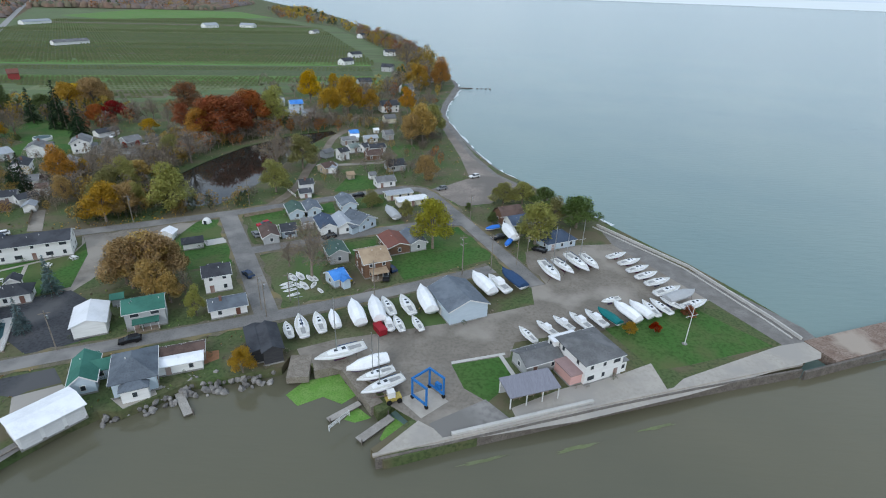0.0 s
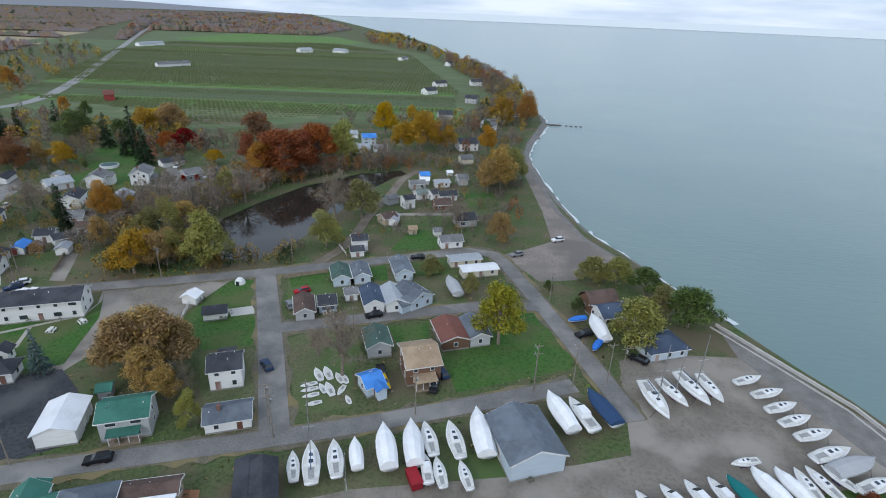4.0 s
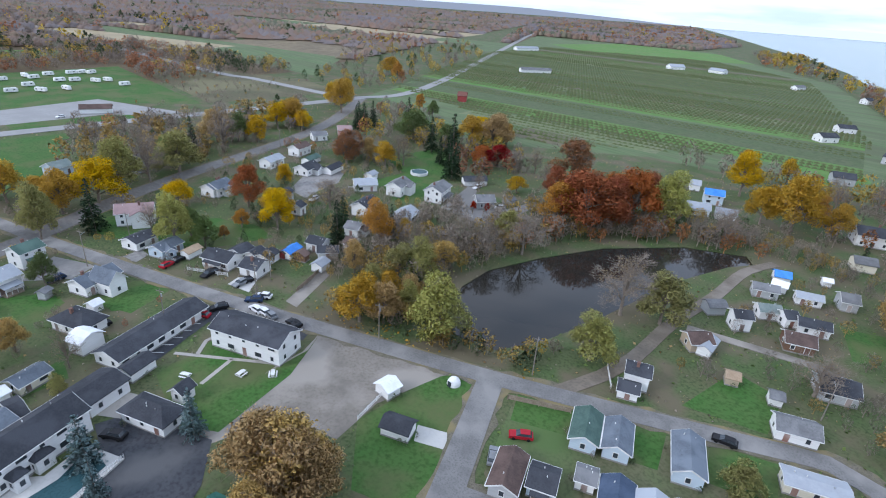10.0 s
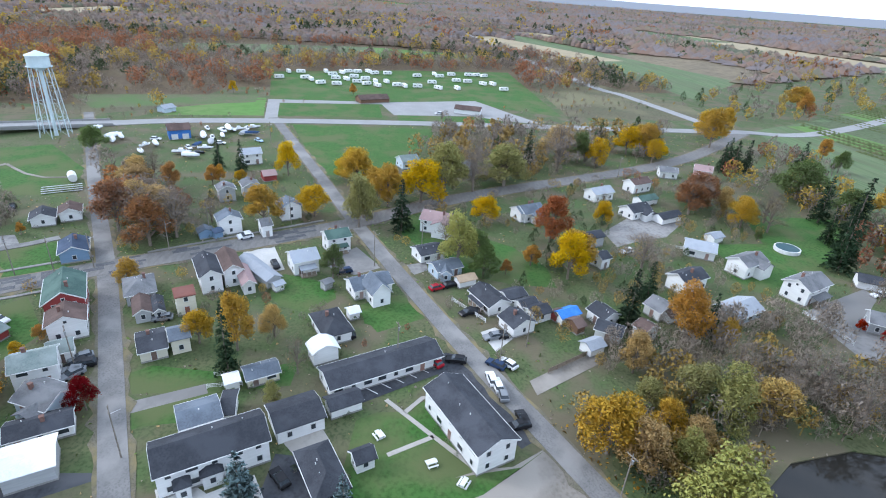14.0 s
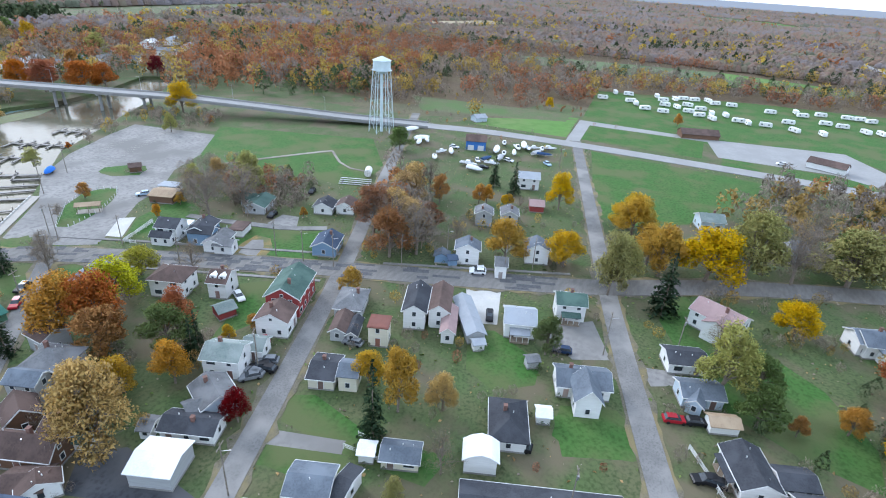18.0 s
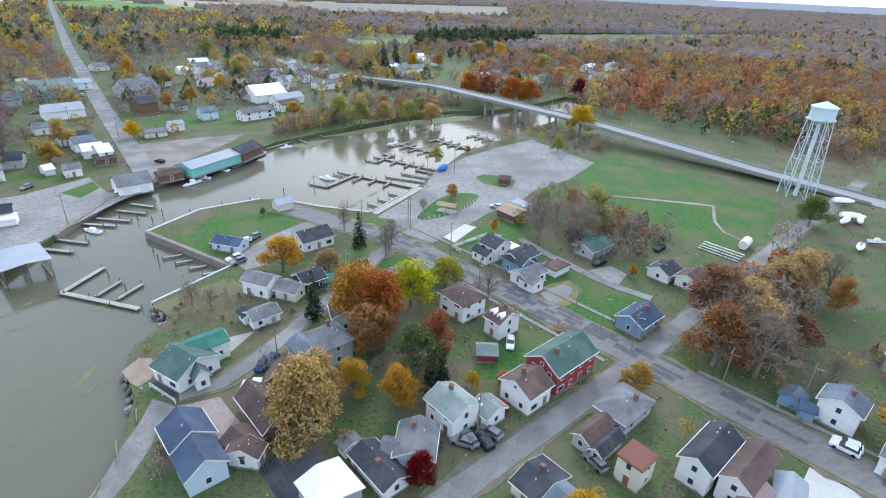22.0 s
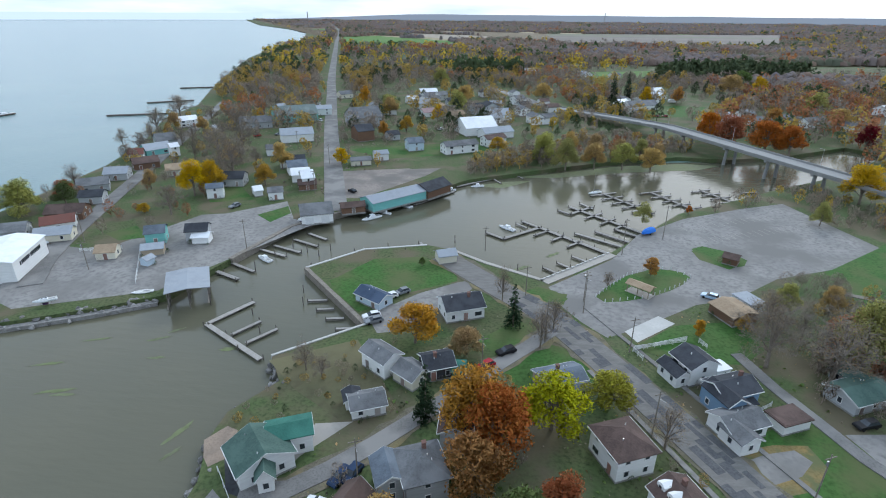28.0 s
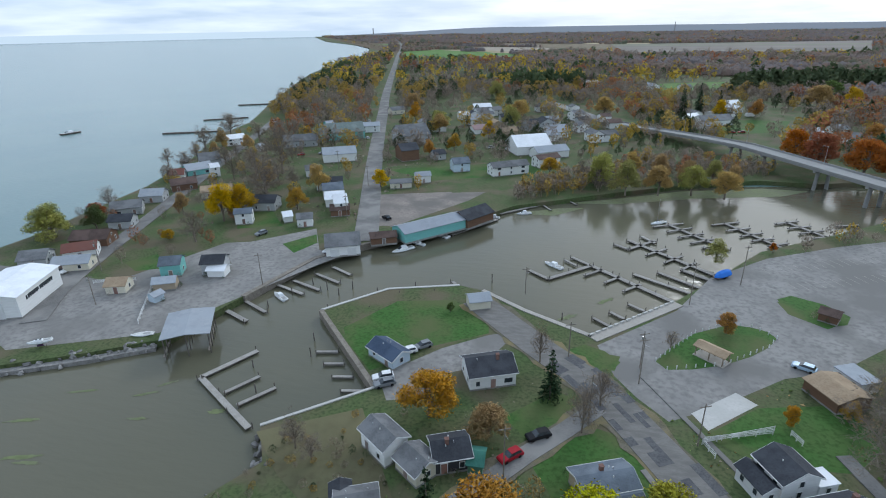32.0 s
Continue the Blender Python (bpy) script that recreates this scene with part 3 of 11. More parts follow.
area(4, 'boat_slab', 'white_concrete', [(-134.9, 21.6), (-144.6, 13.4), (-147.7, 16.6), (-136.9, 26.0)], 'pale concrete slab', 'slab')
area(2, 'peninsula_gravel', 'lot', [(-84.3, 9.2), (-93.9, 1.6), (-100.7, -1.8), (-94.4, 14.0), (-88.3, 17.8), (-83.2, 27.6), (-77.6, 29.4), (-73.4, 22.0)], 'gravel yard between cottages', 'yard')
area(1, 'corner_lawn', 'lawn', [(-100.8, 29.5), (-110.0, 19.8), (-115.9, 22.7), (-116.0, 28.7), (-106.3, 36.1)], 'corner lawn under a spruce', 'lawn')
area(2, 'ranch_lawn', 'lawn', [(-106.2, 40.0), (-115.3, 28.7), (-123.6, 31.1), (-132.0, 38.6), (-121.4, 46.3), (-111.0, 48.0)], 'lawn round a ranch house', 'lawn')
area(5, 'white_lawn', 'lawn', [(-135.9, 27.6), (-147.4, 17.6), (-164.6, 13.2), (-164.2, 26.0), (-157.5, 32.0), (-143.1, 32.8)], 'lawn by a white fence', 'lawn')
area(3, 'plot_grass', 'lawn', [(-146.2, 55.6), (-162.5, 48.7), (-167.5, 60.2), (-167.5, 71.5), (-157.6, 80.0), (-149.8, 69.2)], 'grass plot by the main street', 'lawn')
area(1, 'shore_gravel', 'shingle', [(-51, 108), (-54.6, 101), (-57.2, 94.5), (-58.0, 91.9), (-59.2, 86.6), (-60.9, 81.9), (-62.1, 76), (-65.6, 78.6), (-66.8, 80.2), (-63.9, 83.6), (-63.6, 88), (-61.5, 94), (-57.5, 102), (-53, 109)], 'grey gravel shore with driftwood', 'shore')
area(2, 'paved_yard', 'paver', [(-65.9, 79.3), (-73.6, 78.6), (-75.7, 83.2), (-78.6, 88.8), (-79.5, 92.9), (-75.7, 93.1), (-73.1, 87.7), (-70.7, 82.2)], 'pinkish paved yard between houses', 'yard')
area(3, 'shore_drive', 'asphalt', [(-61, 70), (-63.6, 68.2), (-67.5, 72), (-70.9, 74.6), (-68.6, 77.3), (-64.4, 76.4)], 'dark drive by the shore house', 'drive')
area(4, 'shore_walk', 'concrete', [(-70.4, 74.2), (-67.2, 72.0), (-72.5, 64.8), (-73.2, 60), (-79.8, 58.7), (-73.2, 67.8)], 'pale concrete walk round the shore house', 'path')
area(5, 'shore_terrace', 'tan_deck', [(-55.4, 66.3), (-57.8, 62.5), (-60.1, 63.3), (-61.6, 68), (-61, 70), (-59.1, 71.9), (-57.4, 70.1)], 'brown terrace by the water', 'terrace')
area(4, 'plot_leaves', 'leaf_litter', [(-144.9, 58.5), (-153.3, 55.8), (-159.3, 55.2), (-160.2, 60), (-155.6, 65.4), (-148.8, 67.6), (-145.4, 64.8)], 'fallen yellow leaves round a gravel pad', 'leaves')
area(5, 'plot_gravel', 'lot', [(-146.1, 60.8), (-151.1, 58.2), (-156.5, 56.6), (-158.3, 59.1), (-155, 62.5), (-150.1, 64.7), (-146.7, 64.9)], 'old gravel pad', 'pad')
area(6, 'black_drive', 'asphalt', [(-143.9, 53.7), (-149.4, 51.8), (-152.3, 54.7), (-145, 59)], 'dark asphalt drive by a cottage', 'drive')
area(4, 'lane_pad', 'lot', [(-167.3, 51.6), (-175.2, 50.6), (-176.8, 56.1), (-170.2, 61)], 'worn asphalt pad by the lane', 'pad')
area(22, 'far_field', 'field_bright', [(374, -1489), (290, -1600), (1, -1270), (18, -1066), (277, -1166)], 'green field far beyond the harbour', 'field')
area(24, 'far_stubble', 'stubble', [(358, -1900), (38, -1752), (-222, -1468), (-197, -1310), (59, -1444), (230, -1700)], 'pale stubble field far away', 'field')
area(26, 'far_field', 'far_plough', [(-238, -1960), (-1100, -2100), (-693, -1180), (-449, -1240), (-230, -1225)], 'brown ploughed field far away', 'field')
area(28, 'far_field', 'field_bright', [(-543, -1087), (-560, -890), (-508, -832), (-496, -989)], 'green field among far woods', 'field')
area(1, 'scrub_plot', 'scrub', [(-57.1, 42.6), (-73.8, 32.5), (-79.5, 41.4), (-87.5, 54.4), (-77.5, 58.8), (-66.1, 51.3)], 'brown scrubby plot by the river', 'scrub')
area(1, 'yard_lot', 'lot', [(40.4, 18.8), (14.7, 29.8), (-15.3, 16.3), (-21.2, 2.2), (-36.0, -28.2), (-40.3, -35.7), (-18.9, -46.7), (3.1, -40.0), (17.8, -5.8), (41.5, -9.3), (63.3, -9.5)], 'grey asphalt boat works yard', 'yard')
area(1, 'shore_lot', 'sand', [(-27.8, -102.9), (-75.8, -115.5), (-70.7, -102.0), (-49.5, -66.7), (-42.3, -65.4)], 'bare sandy lot', 'lot')
area(1, 'west_lawn', 'lawn', [(-19.8, -147.2), (-71.1, -167.7), (-106.1, -173.2), (-93.2, -147.7), (-46.7, -129.5)], 'green lawn above the river', 'lawn')
area(2, 'west_lawn', 'lawn', [(25.4, -18.8), (19.5, -26.9), (9.8, -17.4), (17.1, -13.9)], 'small lawn', 'lawn')
area(1, 'west_lawn', 'lawn', [(14.5, -65.0), (6.6, -77.0), (-7.9, -59.2), (7.2, -53.4)], 'small lawn', 'lawn')
area(1, 'west_field', 'field_bright', [(-182, -585), (-296, -625), (-278, -506), (-202, -467)], 'bright grass beyond the river', 'lawn')
area(1, 'west_field', 'lawn', [(-198.8, -333.8), (-266.7, -329.2), (-244.4, -281.3), (-193.0, -264.4)], 'grass beyond the bridge', 'lawn')
area(1, 'beach', 'sand', [(14.9, 235.6), (22.0, 241.0), (31.6, 250.5), (29.0, 280.6), (22.1, 331.1), (22.1, 368.9), (26.8, 342.0), (35.5, 284.1), (43.4, 255.4), (54.0, 239.1), (44.9, 232.2), (37.3, 221.9), (26.6, 218.7)], 'pale sandy beach', 'beach')
area(2, 'beach_wet', 'shingle', [(22.2, 363.7), (26.3, 340.0), (36.1, 283.3), (43.6, 256.3), (55.2, 238.0), (53.6, 238.3), (41.8, 255.5), (34.0, 282.3), (24.1, 338.9)], 'dark wet shingle', 'beach')
area(1, 'pond_green', 'lawn', [(-21.4, 230.9), (-18.0, 252.0), (-7.3, 249.9), (-6.3, 235.6)], 'green lawn by cottages', 'lawn')
area(1, 'pond_green', 'lawn', [(-4.7, 295.5), (6.7, 301.0), (12.2, 284.6), (0.6, 279.2)], 'green lawn by the shore', 'lawn')
area(1, 'coast_fields', 'field', [(-345, 402), (-585, 850), (-900, 1400), (-480, 1500), (-150, 1050), (-40, 720), (-2.0, 560.0), (-25.0, 440.0), (-120.0, 425.0), (-200.0, 360.0)], 'wide dull green fields by the lake', 'field')
area(2, 'orchard', 'field', [(-433, 655), (-473, 1053), (-291, 1143), (-128, 704), (-51.4, 544.7), (-29.3, 484.4), (-79.2, 484.9), (-134.0, 434.1), (-179.3, 393.4), (-264, 449), (-290, 454)], 'rows of orchard and green field', 'field')
area(3, 'far_green', 'field', [(-459, 705), (-572, 981), (-422, 1278), (-291, 1143), (-460, 1027)], 'far green field', 'field')
area(4, 'far_green', 'field_bright', [(-691, 1162), (-677, 1455), (-441, 1450), (-316, 1268), (-529, 1067)], 'far green field', 'field')
area(3, 'coast_lawn', 'field_bright', [(-82, 556), (-54, 559), (-25.1, 482.4), (-39.9, 452.4), (-68.0, 491.9)], 'bright lawn by shore houses', 'lawn')
area(2, 'tan_field', 'field_tan', [(-1232, 726), (-1338, 917), (-826, 1012), (-735, 874), (-902, 819)], 'pale stubble field', 'field')
area(3, 'far_field', 'field', [(-1098, 392), (-747, 502), (-572, 541), (-453, 421), (-636, 407), (-892, 375)], 'dull green field', 'field')
area(4, 'brown_field', 'field_brown', [(-809, 475), (-780, 610), (-639, 644), (-572, 541)], 'brown ploughed field', 'field')
area(4, 'meadow', 'scrub', [(-529, 296), (-556, 338), (-424, 399), (-368, 391), (-364, 283)], 'brown meadow with scrub', 'meadow')
area(4, 'meadow', 'scrub', [(-350.2, -8.0), (-384.0, 93.2), (-350.1, 45.8), (-324.8, 10.4), (-315.9, -53.4)], 'brown meadow with scrub', 'meadow')
area(5, 'tan_meadow', 'dull_grass', [(-374.1, -21.8), (-396.4, 82.5), (-372.7, 85.3), (-340.0, 5.6)], 'dry pale meadow', 'meadow')
area(1, 'far_strip', 'field', [(-649, -72), (-679, -0), (-716, 148), (-620, 153), (-607, 26), (-594, -43)], 'far green strip', 'field')
area(2, 'far_strip', 'field_bright', [(-716, 148), (-689, 271), (-640, 270), (-612, 153)], 'far green strip', 'field')
area(1, 'west_green', 'field_bright', [(322, -1296), (53, -1380), (-6, -1124), (224, -1020)], 'far bright field', 'field')
area(2, 'west_tan', 'field_tan', [(406, -1646), (-89, -1560), (-192, -1322), (56, -1412)], 'far pale field', 'field')
area(3, 'west_brown', 'field_brown', [(454, -2340), (-200, -2006), (-532, -1553), (-231, -1403)], 'far brown field', 'field')
area(1, 'river_asphalt', 'asphalt', [(-65.7, 117.9), (-68.3, 122.5), (-60.1, 126.0), (-55.9, 121.6), (-60.7, 119.2), (-62.1, 117.3)], 'black asphalt pad with rail', 'car park')
area(2, 'garage_apron', 'concrete', [(-62.6, 117.4), (-55.6, 121.1), (-52.6, 119.0), (-59.3, 111.8)], 'pale concrete garage apron', 'apron')
area(1, 'house_terrace', 'concrete', [(-44.4, 117.3), (-37.8, 120.5), (-36.3, 118.6), (-40.7, 114.6)], 'concrete terrace by the river house', 'terrace')
area(1, 'orange_deck', 'deck_wood', [(-33.1, 131.9), (-29.6, 132.4), (-28.5, 129.6), (-31.2, 127.4)], 'orange-brown timber deck', 'deck')
area(5, 'lawn_path', 'white_concrete', [(20.1, 129.5), (31.8, 132.8), (31.9, 132.1), (20.1, 128.6)], 'pale concrete path edging the lawn', 'path')
area(6, 'lawn_path', 'white_concrete', [(30.3, 131.7), (31.1, 132.1), (33.3, 125.2), (32.4, 124.8)], 'pale concrete path edging the lawn', 'path')
area(6, 'rough_gravel', 'lot', [(15.4, 111.5), (26.3, 118.0), (31.1, 112.1), (17.9, 108.2)], 'blue-grey gravel by the quay', 'gravel')
area(3, 'side_lot', 'lot', [(-160.2, 142.2), (-170.3, 153.4), (-157.4, 160.6), (-153.1, 153.4)], 'grey asphalt side yard', 'car park')
area(3, 'house_drive', 'lot', [(-105.2, 113.6), (-109.9, 126.4), (-107.2, 127.6), (-101.3, 112.8)], 'grey concrete garden drive', 'drive')
area(2, 'lane_apron', 'lot', [(-158.6, 166.5), (-160.9, 173.3), (-156.0, 173.7), (-153.3, 169.6)], 'grey gravel drive', 'drive')
area(12, 'pad_white', 'white_concrete', [(-125.7, 183.2), (-127.6, 187.1), (-123.3, 190.6), (-118.2, 185.4)], 'pale concrete parking pad', 'drive')
area(13, 'gravel_drive', 'gravel', [(-108.3, 190.4), (-118.3, 208.0), (-113.4, 207.5), (-104.0, 190.9)], 'gravel drive beside a fence', 'drive')
area(13, 'motel_patio', 'concrete', [(-95.3, 142.4), (-98.4, 149.0), (-94.2, 151.2), (-90.3, 146.3)], 'pale motel patio', 'terrace')
area(9, 'motel_deck', 'white_concrete', [(-85.7, 125.5), (-85.7, 131.8), (-82.3, 136.3), (-78.9, 137.7), (-81.0, 127.9)], 'white motel pool deck', 'deck')
area(7, 'garage_deck', 'white_concrete', [(-53.4, 186.0), (-46.4, 189.7), (-45.4, 185.5), (-50.9, 182.7)], 'white deck beside a garage', 'deck')
area(2, 'yard_pad', 'lot', [(-132.9, 271.6), (-144.8, 300.6), (-139.7, 300.4), (-127.4, 284.4), (-116.2, 291.8), (-115.3, 307.6), (-111.2, 302.8), (-109.0, 284.1), (-113.4, 271.3)], 'dark asphalt drive to a garage', 'drive')
area(2, 'court', 'lot', [(-183.1, 235.8), (-200.9, 255.9), (-193.0, 270.6), (-179.7, 257.0), (-175.7, 244.6), (-171.7, 236.1)], 'grey gravel yard between houses', 'yard')
area(2, 'west_lot', 'lot', [(2.9, -34.9), (-21.8, -58.7), (-30.9, -41.2), (-28.6, -20.5), (-21.3, -2.7), (-12.4, 8.5), (-5.5, 8.3), (-10.2, -11.2)], 'dark asphalt lot by the far quay', 'car park')
area(2, 'west_sand', 'sand', [(-27.8, -102.9), (-61.1, -113.0), (-63.2, -103.1), (-48.0, -86.6), (-41.2, -68.3)], 'bare gravel lot on the far bank', 'car park')
area(3, 'west_grass', 'lawn', [(-16.8, -42.6), (-24.3, -53.3), (-28.2, -45.8), (-24.4, -36.0)], 'small worn grass plot', 'lawn')
area(2, 'west_green_bank', 'lawn', [(-42.8, -145.1), (-69.0, -161.1), (-97.5, -169.3), (-98.0, -159.7), (-74.6, -142.5), (-49.3, -130.0)], 'green lawn above the river', 'lawn')
area(1, 'plain_field', 'field', [(-2883, -908), (-2654, -974), (-2603, -796), (-2832, -730)], 'far dull green field', 'field')
area(4, 'plain_field', 'field_brown', [(412, -2309), (713, -2396), (758, -2238), (457, -2151)], 'far brown ploughed field', 'field')
area(4, 'plain_field', 'field_tan', [(-941, 262), (-672, 382), (-713, 473), (-981, 354)], 'far pale stubble field', 'field')
area(1, 'plain_field', 'field', [(-3188, 1919), (-2707, 2133), (-2746, 2221), (-3227, 2007)], 'far dull green field', 'field')
area(1, 'plain_field', 'field', [(-3341, -1381), (-2861, -1519), (-2805, -1324), (-3285, -1186)], 'far dull green field', 'field')
area(4, 'plain_field', 'field', [(-633, 818), (-429, 909), (-486, 1035), (-689, 945)], 'far dull green field', 'field')
area(5, 'plain_field', 'field_bright', [(306, -2126), (653, -2226), (688, -2101), (342, -2002)], 'far bright green field', 'field')
area(2, 'plain_field', 'field', [(-3433, -1679), (-2875, -1839), (-2824, -1661), (-3382, -1501)], 'far dull green field', 'field')
area(1, 'plain_field', 'field', [(-2269, -1226), (-1918, -1326), (-1896, -1247), (-2246, -1147)], 'far dull green field', 'field')
area(1, 'plain_field', 'field', [(-1952, -1455), (-1779, -1504), (-1744, -1384), (-1917, -1335)], 'far dull green field', 'field')
area(3, 'plain_field', 'field_tan', [(-1045, 992), (-862, 1073), (-922, 1208), (-1105, 1126)], 'far pale stubble field', 'field')
area(4, 'plain_field', 'field_tan', [(-390, -2059), (-166, -2124), (-136, -2020), (-361, -1956)], 'far pale stubble field', 'field')
area(1, 'plain_field', 'field', [(-2546, -99), (-2243, 36), (-2321, 211), (-2624, 77)], 'far dull green field', 'field')
area(1, 'plain_field', 'field', [(-3557, -183), (-3358, -94), (-3394, -13), (-3594, -101)], 'far dull green field', 'field')
area(1, 'plain_field', 'field_brown', [(-2152, -392), (-1970, -444), (-1922, -279), (-2105, -227)], 'far brown ploughed field', 'field')
area(5, 'plain_field', 'field_tan', [(-1108, 404), (-914, 490), (-945, 560), (-1139, 474)], 'far pale stubble field', 'field')
area(1, 'plain_field', 'field_bright', [(-2941, 114), (-2629, 253), (-2663, 329), (-2975, 190)], 'far bright green field', 'field')
area(2, 'plain_field', 'field_bright', [(-2418, 44), (-2028, 218), (-2096, 373), (-2487, 199)], 'far bright green field', 'field')
area(4, 'plain_field', 'field_bright', [(59, -1436), (270, -1497), (314, -1344), (103, -1284)], 'far bright green field', 'field')
area(4, 'plain_field', 'field_tan', [(-834, -1435), (-471, -1539), (-435, -1415), (-798, -1311)], 'far pale stubble field', 'field')
area(1, 'plain_field', 'field', [(-2885, 1605), (-2617, 1724), (-2686, 1878), (-2953, 1759)], 'far dull green field', 'field')
area(1, 'plain_field', 'field_tan', [(694, -3863), (915, -3927), (966, -3749), (744, -3686)], 'far pale stubble field', 'field')
area(1, 'plain_field', 'field_brown', [(-367, -2923), (-144, -2987), (-111, -2869), (-333, -2805)], 'far brown ploughed field', 'field')
area(1, 'plain_field', 'field_tan', [(-2400, -888), (-2031, -994), (-1997, -877), (-2367, -771)], 'far pale stubble field', 'field')
area(5, 'plain_field', 'field_tan', [(-239, -1380), (87, -1473), (110, -1390), (-215, -1297)], 'far pale stubble field', 'field')
area(1, 'plain_field', 'field_bright', [(-3593, 251), (-3249, 404), (-3330, 586), (-3674, 433)], 'far bright green field', 'field')
area(1, 'plain_field', 'field', [(-1305, -2157), (-1135, -2205), (-1115, -2134), (-1284, -2085)], 'far dull green field', 'field')
area(2, 'plain_field', 'field_tan', [(-2832, 2153), (-2556, 2276), (-2621, 2423), (-2898, 2300)], 'far pale stubble field', 'field')
area(1, 'plain_field', 'field_tan', [(-1173, -324), (-917, -397), (-888, -298), (-1144, -224)], 'far pale stubble field', 'field')
area(1, 'plain_field', 'field_bright', [(-1137, -1964), (-724, -2082), (-683, -1939), (-1096, -1820)], 'far bright green field', 'field')
area(1, 'plain_field', 'field_brown', [(-1783, -1115), (-1435, -1215), (-1404, -1107), (-1752, -1007)], 'far brown ploughed field', 'field')
area(1, 'plain_field', 'field', [(-2498, 1618), (-2312, 1701), (-2354, 1795), (-2540, 1712)], 'far dull green field', 'field')
area(1, 'plain_field', 'field_tan', [(-408, -3646), (88, -3789), (139, -3612), (-357, -3470)], 'far pale stubble field', 'field')
area(1, 'plain_field', 'field', [(-1174, -2867), (-896, -2947), (-866, -2841), (-1144, -2761)], 'far dull green field', 'field')
area(1, 'plain_field', 'field_brown', [(-1577, -1933), (-1348, -1998), (-1304, -1844), (-1533, -1779)], 'far brown ploughed field', 'field')
area(2, 'plain_field', 'field_tan', [(-1342, -1715), (-1074, -1792), (-1046, -1697), (-1315, -1620)], 'far pale stubble field', 'field')
area(1, 'plain_field', 'field_tan', [(-1394, 1274), (-1071, 1417), (-1133, 1557), (-1456, 1414)], 'far pale stubble field', 'field')
area(1, 'plain_field', 'field_tan', [(-2143, -2597), (-1629, -2745), (-1576, -2559), (-2090, -2411)], 'far pale stubble field', 'field')
area(3, 'plain_field', 'field', [(-1378, 712), (-1142, 817), (-1194, 936), (-1431, 831)], 'far dull green field', 'field')
area(1, 'plain_field', 'field_bright', [(-1382, -1473), (-1145, -1541), (-1119, -1451), (-1356, -1383)], 'far bright green field', 'field')
area(1, 'plain_field', 'field_tan', [(-1046, 1638), (-851, 1725), (-892, 1817), (-1088, 1730)], 'far pale stubble field', 'field')
area(1, 'plain_field', 'field_tan', [(-2582, 397), (-2162, 584), (-2200, 668), (-2619, 481)], 'far pale stubble field', 'field')
area(1, 'plain_field', 'field_bright', [(-2044, 1154), (-1655, 1327), (-1719, 1470), (-2108, 1297)], 'far bright green field', 'field')
area(1, 'plain_field', 'field_tan', [(-3392, -811), (-2928, -944), (-2904, -858), (-3367, -725)], 'far pale stubble field', 'field')
area(3, 'plain_field', 'field', [(-3048, -1497), (-2624, -1619), (-2583, -1477), (-3007, -1355)], 'far dull green field', 'field')
area(5, 'plain_field', 'field', [(-795, 887), (-618, 966), (-663, 1067), (-839, 988)], 'far dull green field', 'field')
area(5, 'lot_island', 'lawn', [(-165.5, -30.6), (-169.7, -33.4), (-176.3, -29.6), (-179.8, -23.8), (-177.3, -19.4), (-172.0, -17.3), (-166.0, -25.1)], 'grass island beside a brown hut', 'lawn')
area(5, 'lot_island', 'lawn', [(-111.3, 5.1), (-115.9, 1.4), (-120.2, 3.3), (-123.3, 7.1), (-121.6, 10.2), (-116.9, 11.6)], 'small grass island by the quay', 'lawn')

# ---- buildings ----
for _n, _a, _b in (("white", (0.76, 0.76, 0.74), (0.68, 0.68, 0.66)), ("cream", (0.66, 0.62, 0.50), (0.60, 0.56, 0.45)), ("grey", (0.42, 0.43, 0.43), (0.36, 0.37, 0.37)),
                   ("pale_blue", (0.50, 0.58, 0.64), (0.45, 0.53, 0.60)), ("blue", (0.19, 0.28, 0.39), (0.16, 0.25, 0.35)), ("bright_blue", (0.07, 0.19, 0.50), (0.06, 0.16, 0.42)),
                   ("red", (0.30, 0.06, 0.055), (0.24, 0.05, 0.05)), ("tan", (0.45, 0.37, 0.27), (0.39, 0.32, 0.23)), ("brown", (0.17, 0.10, 0.065), (0.14, 0.085, 0.055)),
                   ("teal", (0.22, 0.50, 0.46), (0.19, 0.44, 0.41)), ("yellow", (0.62, 0.58, 0.36), (0.55, 0.51, 0.32)), ("black", (0.045, 0.045, 0.05), (0.06, 0.06, 0.06)), ("pink", (0.62, 0.38, 0.34), (0.56, 0.34, 0.31)), ("green", (0.10, 0.20, 0.13), (0.08, 0.17, 0.11))):
    M["wall_" + _n] = mat("wall_" + _n, _a, _b, 0.35, fine=3, fine_amt=0.08, rough=0.7, spread=0.06, stretch=(0, (1, 1, 8)))
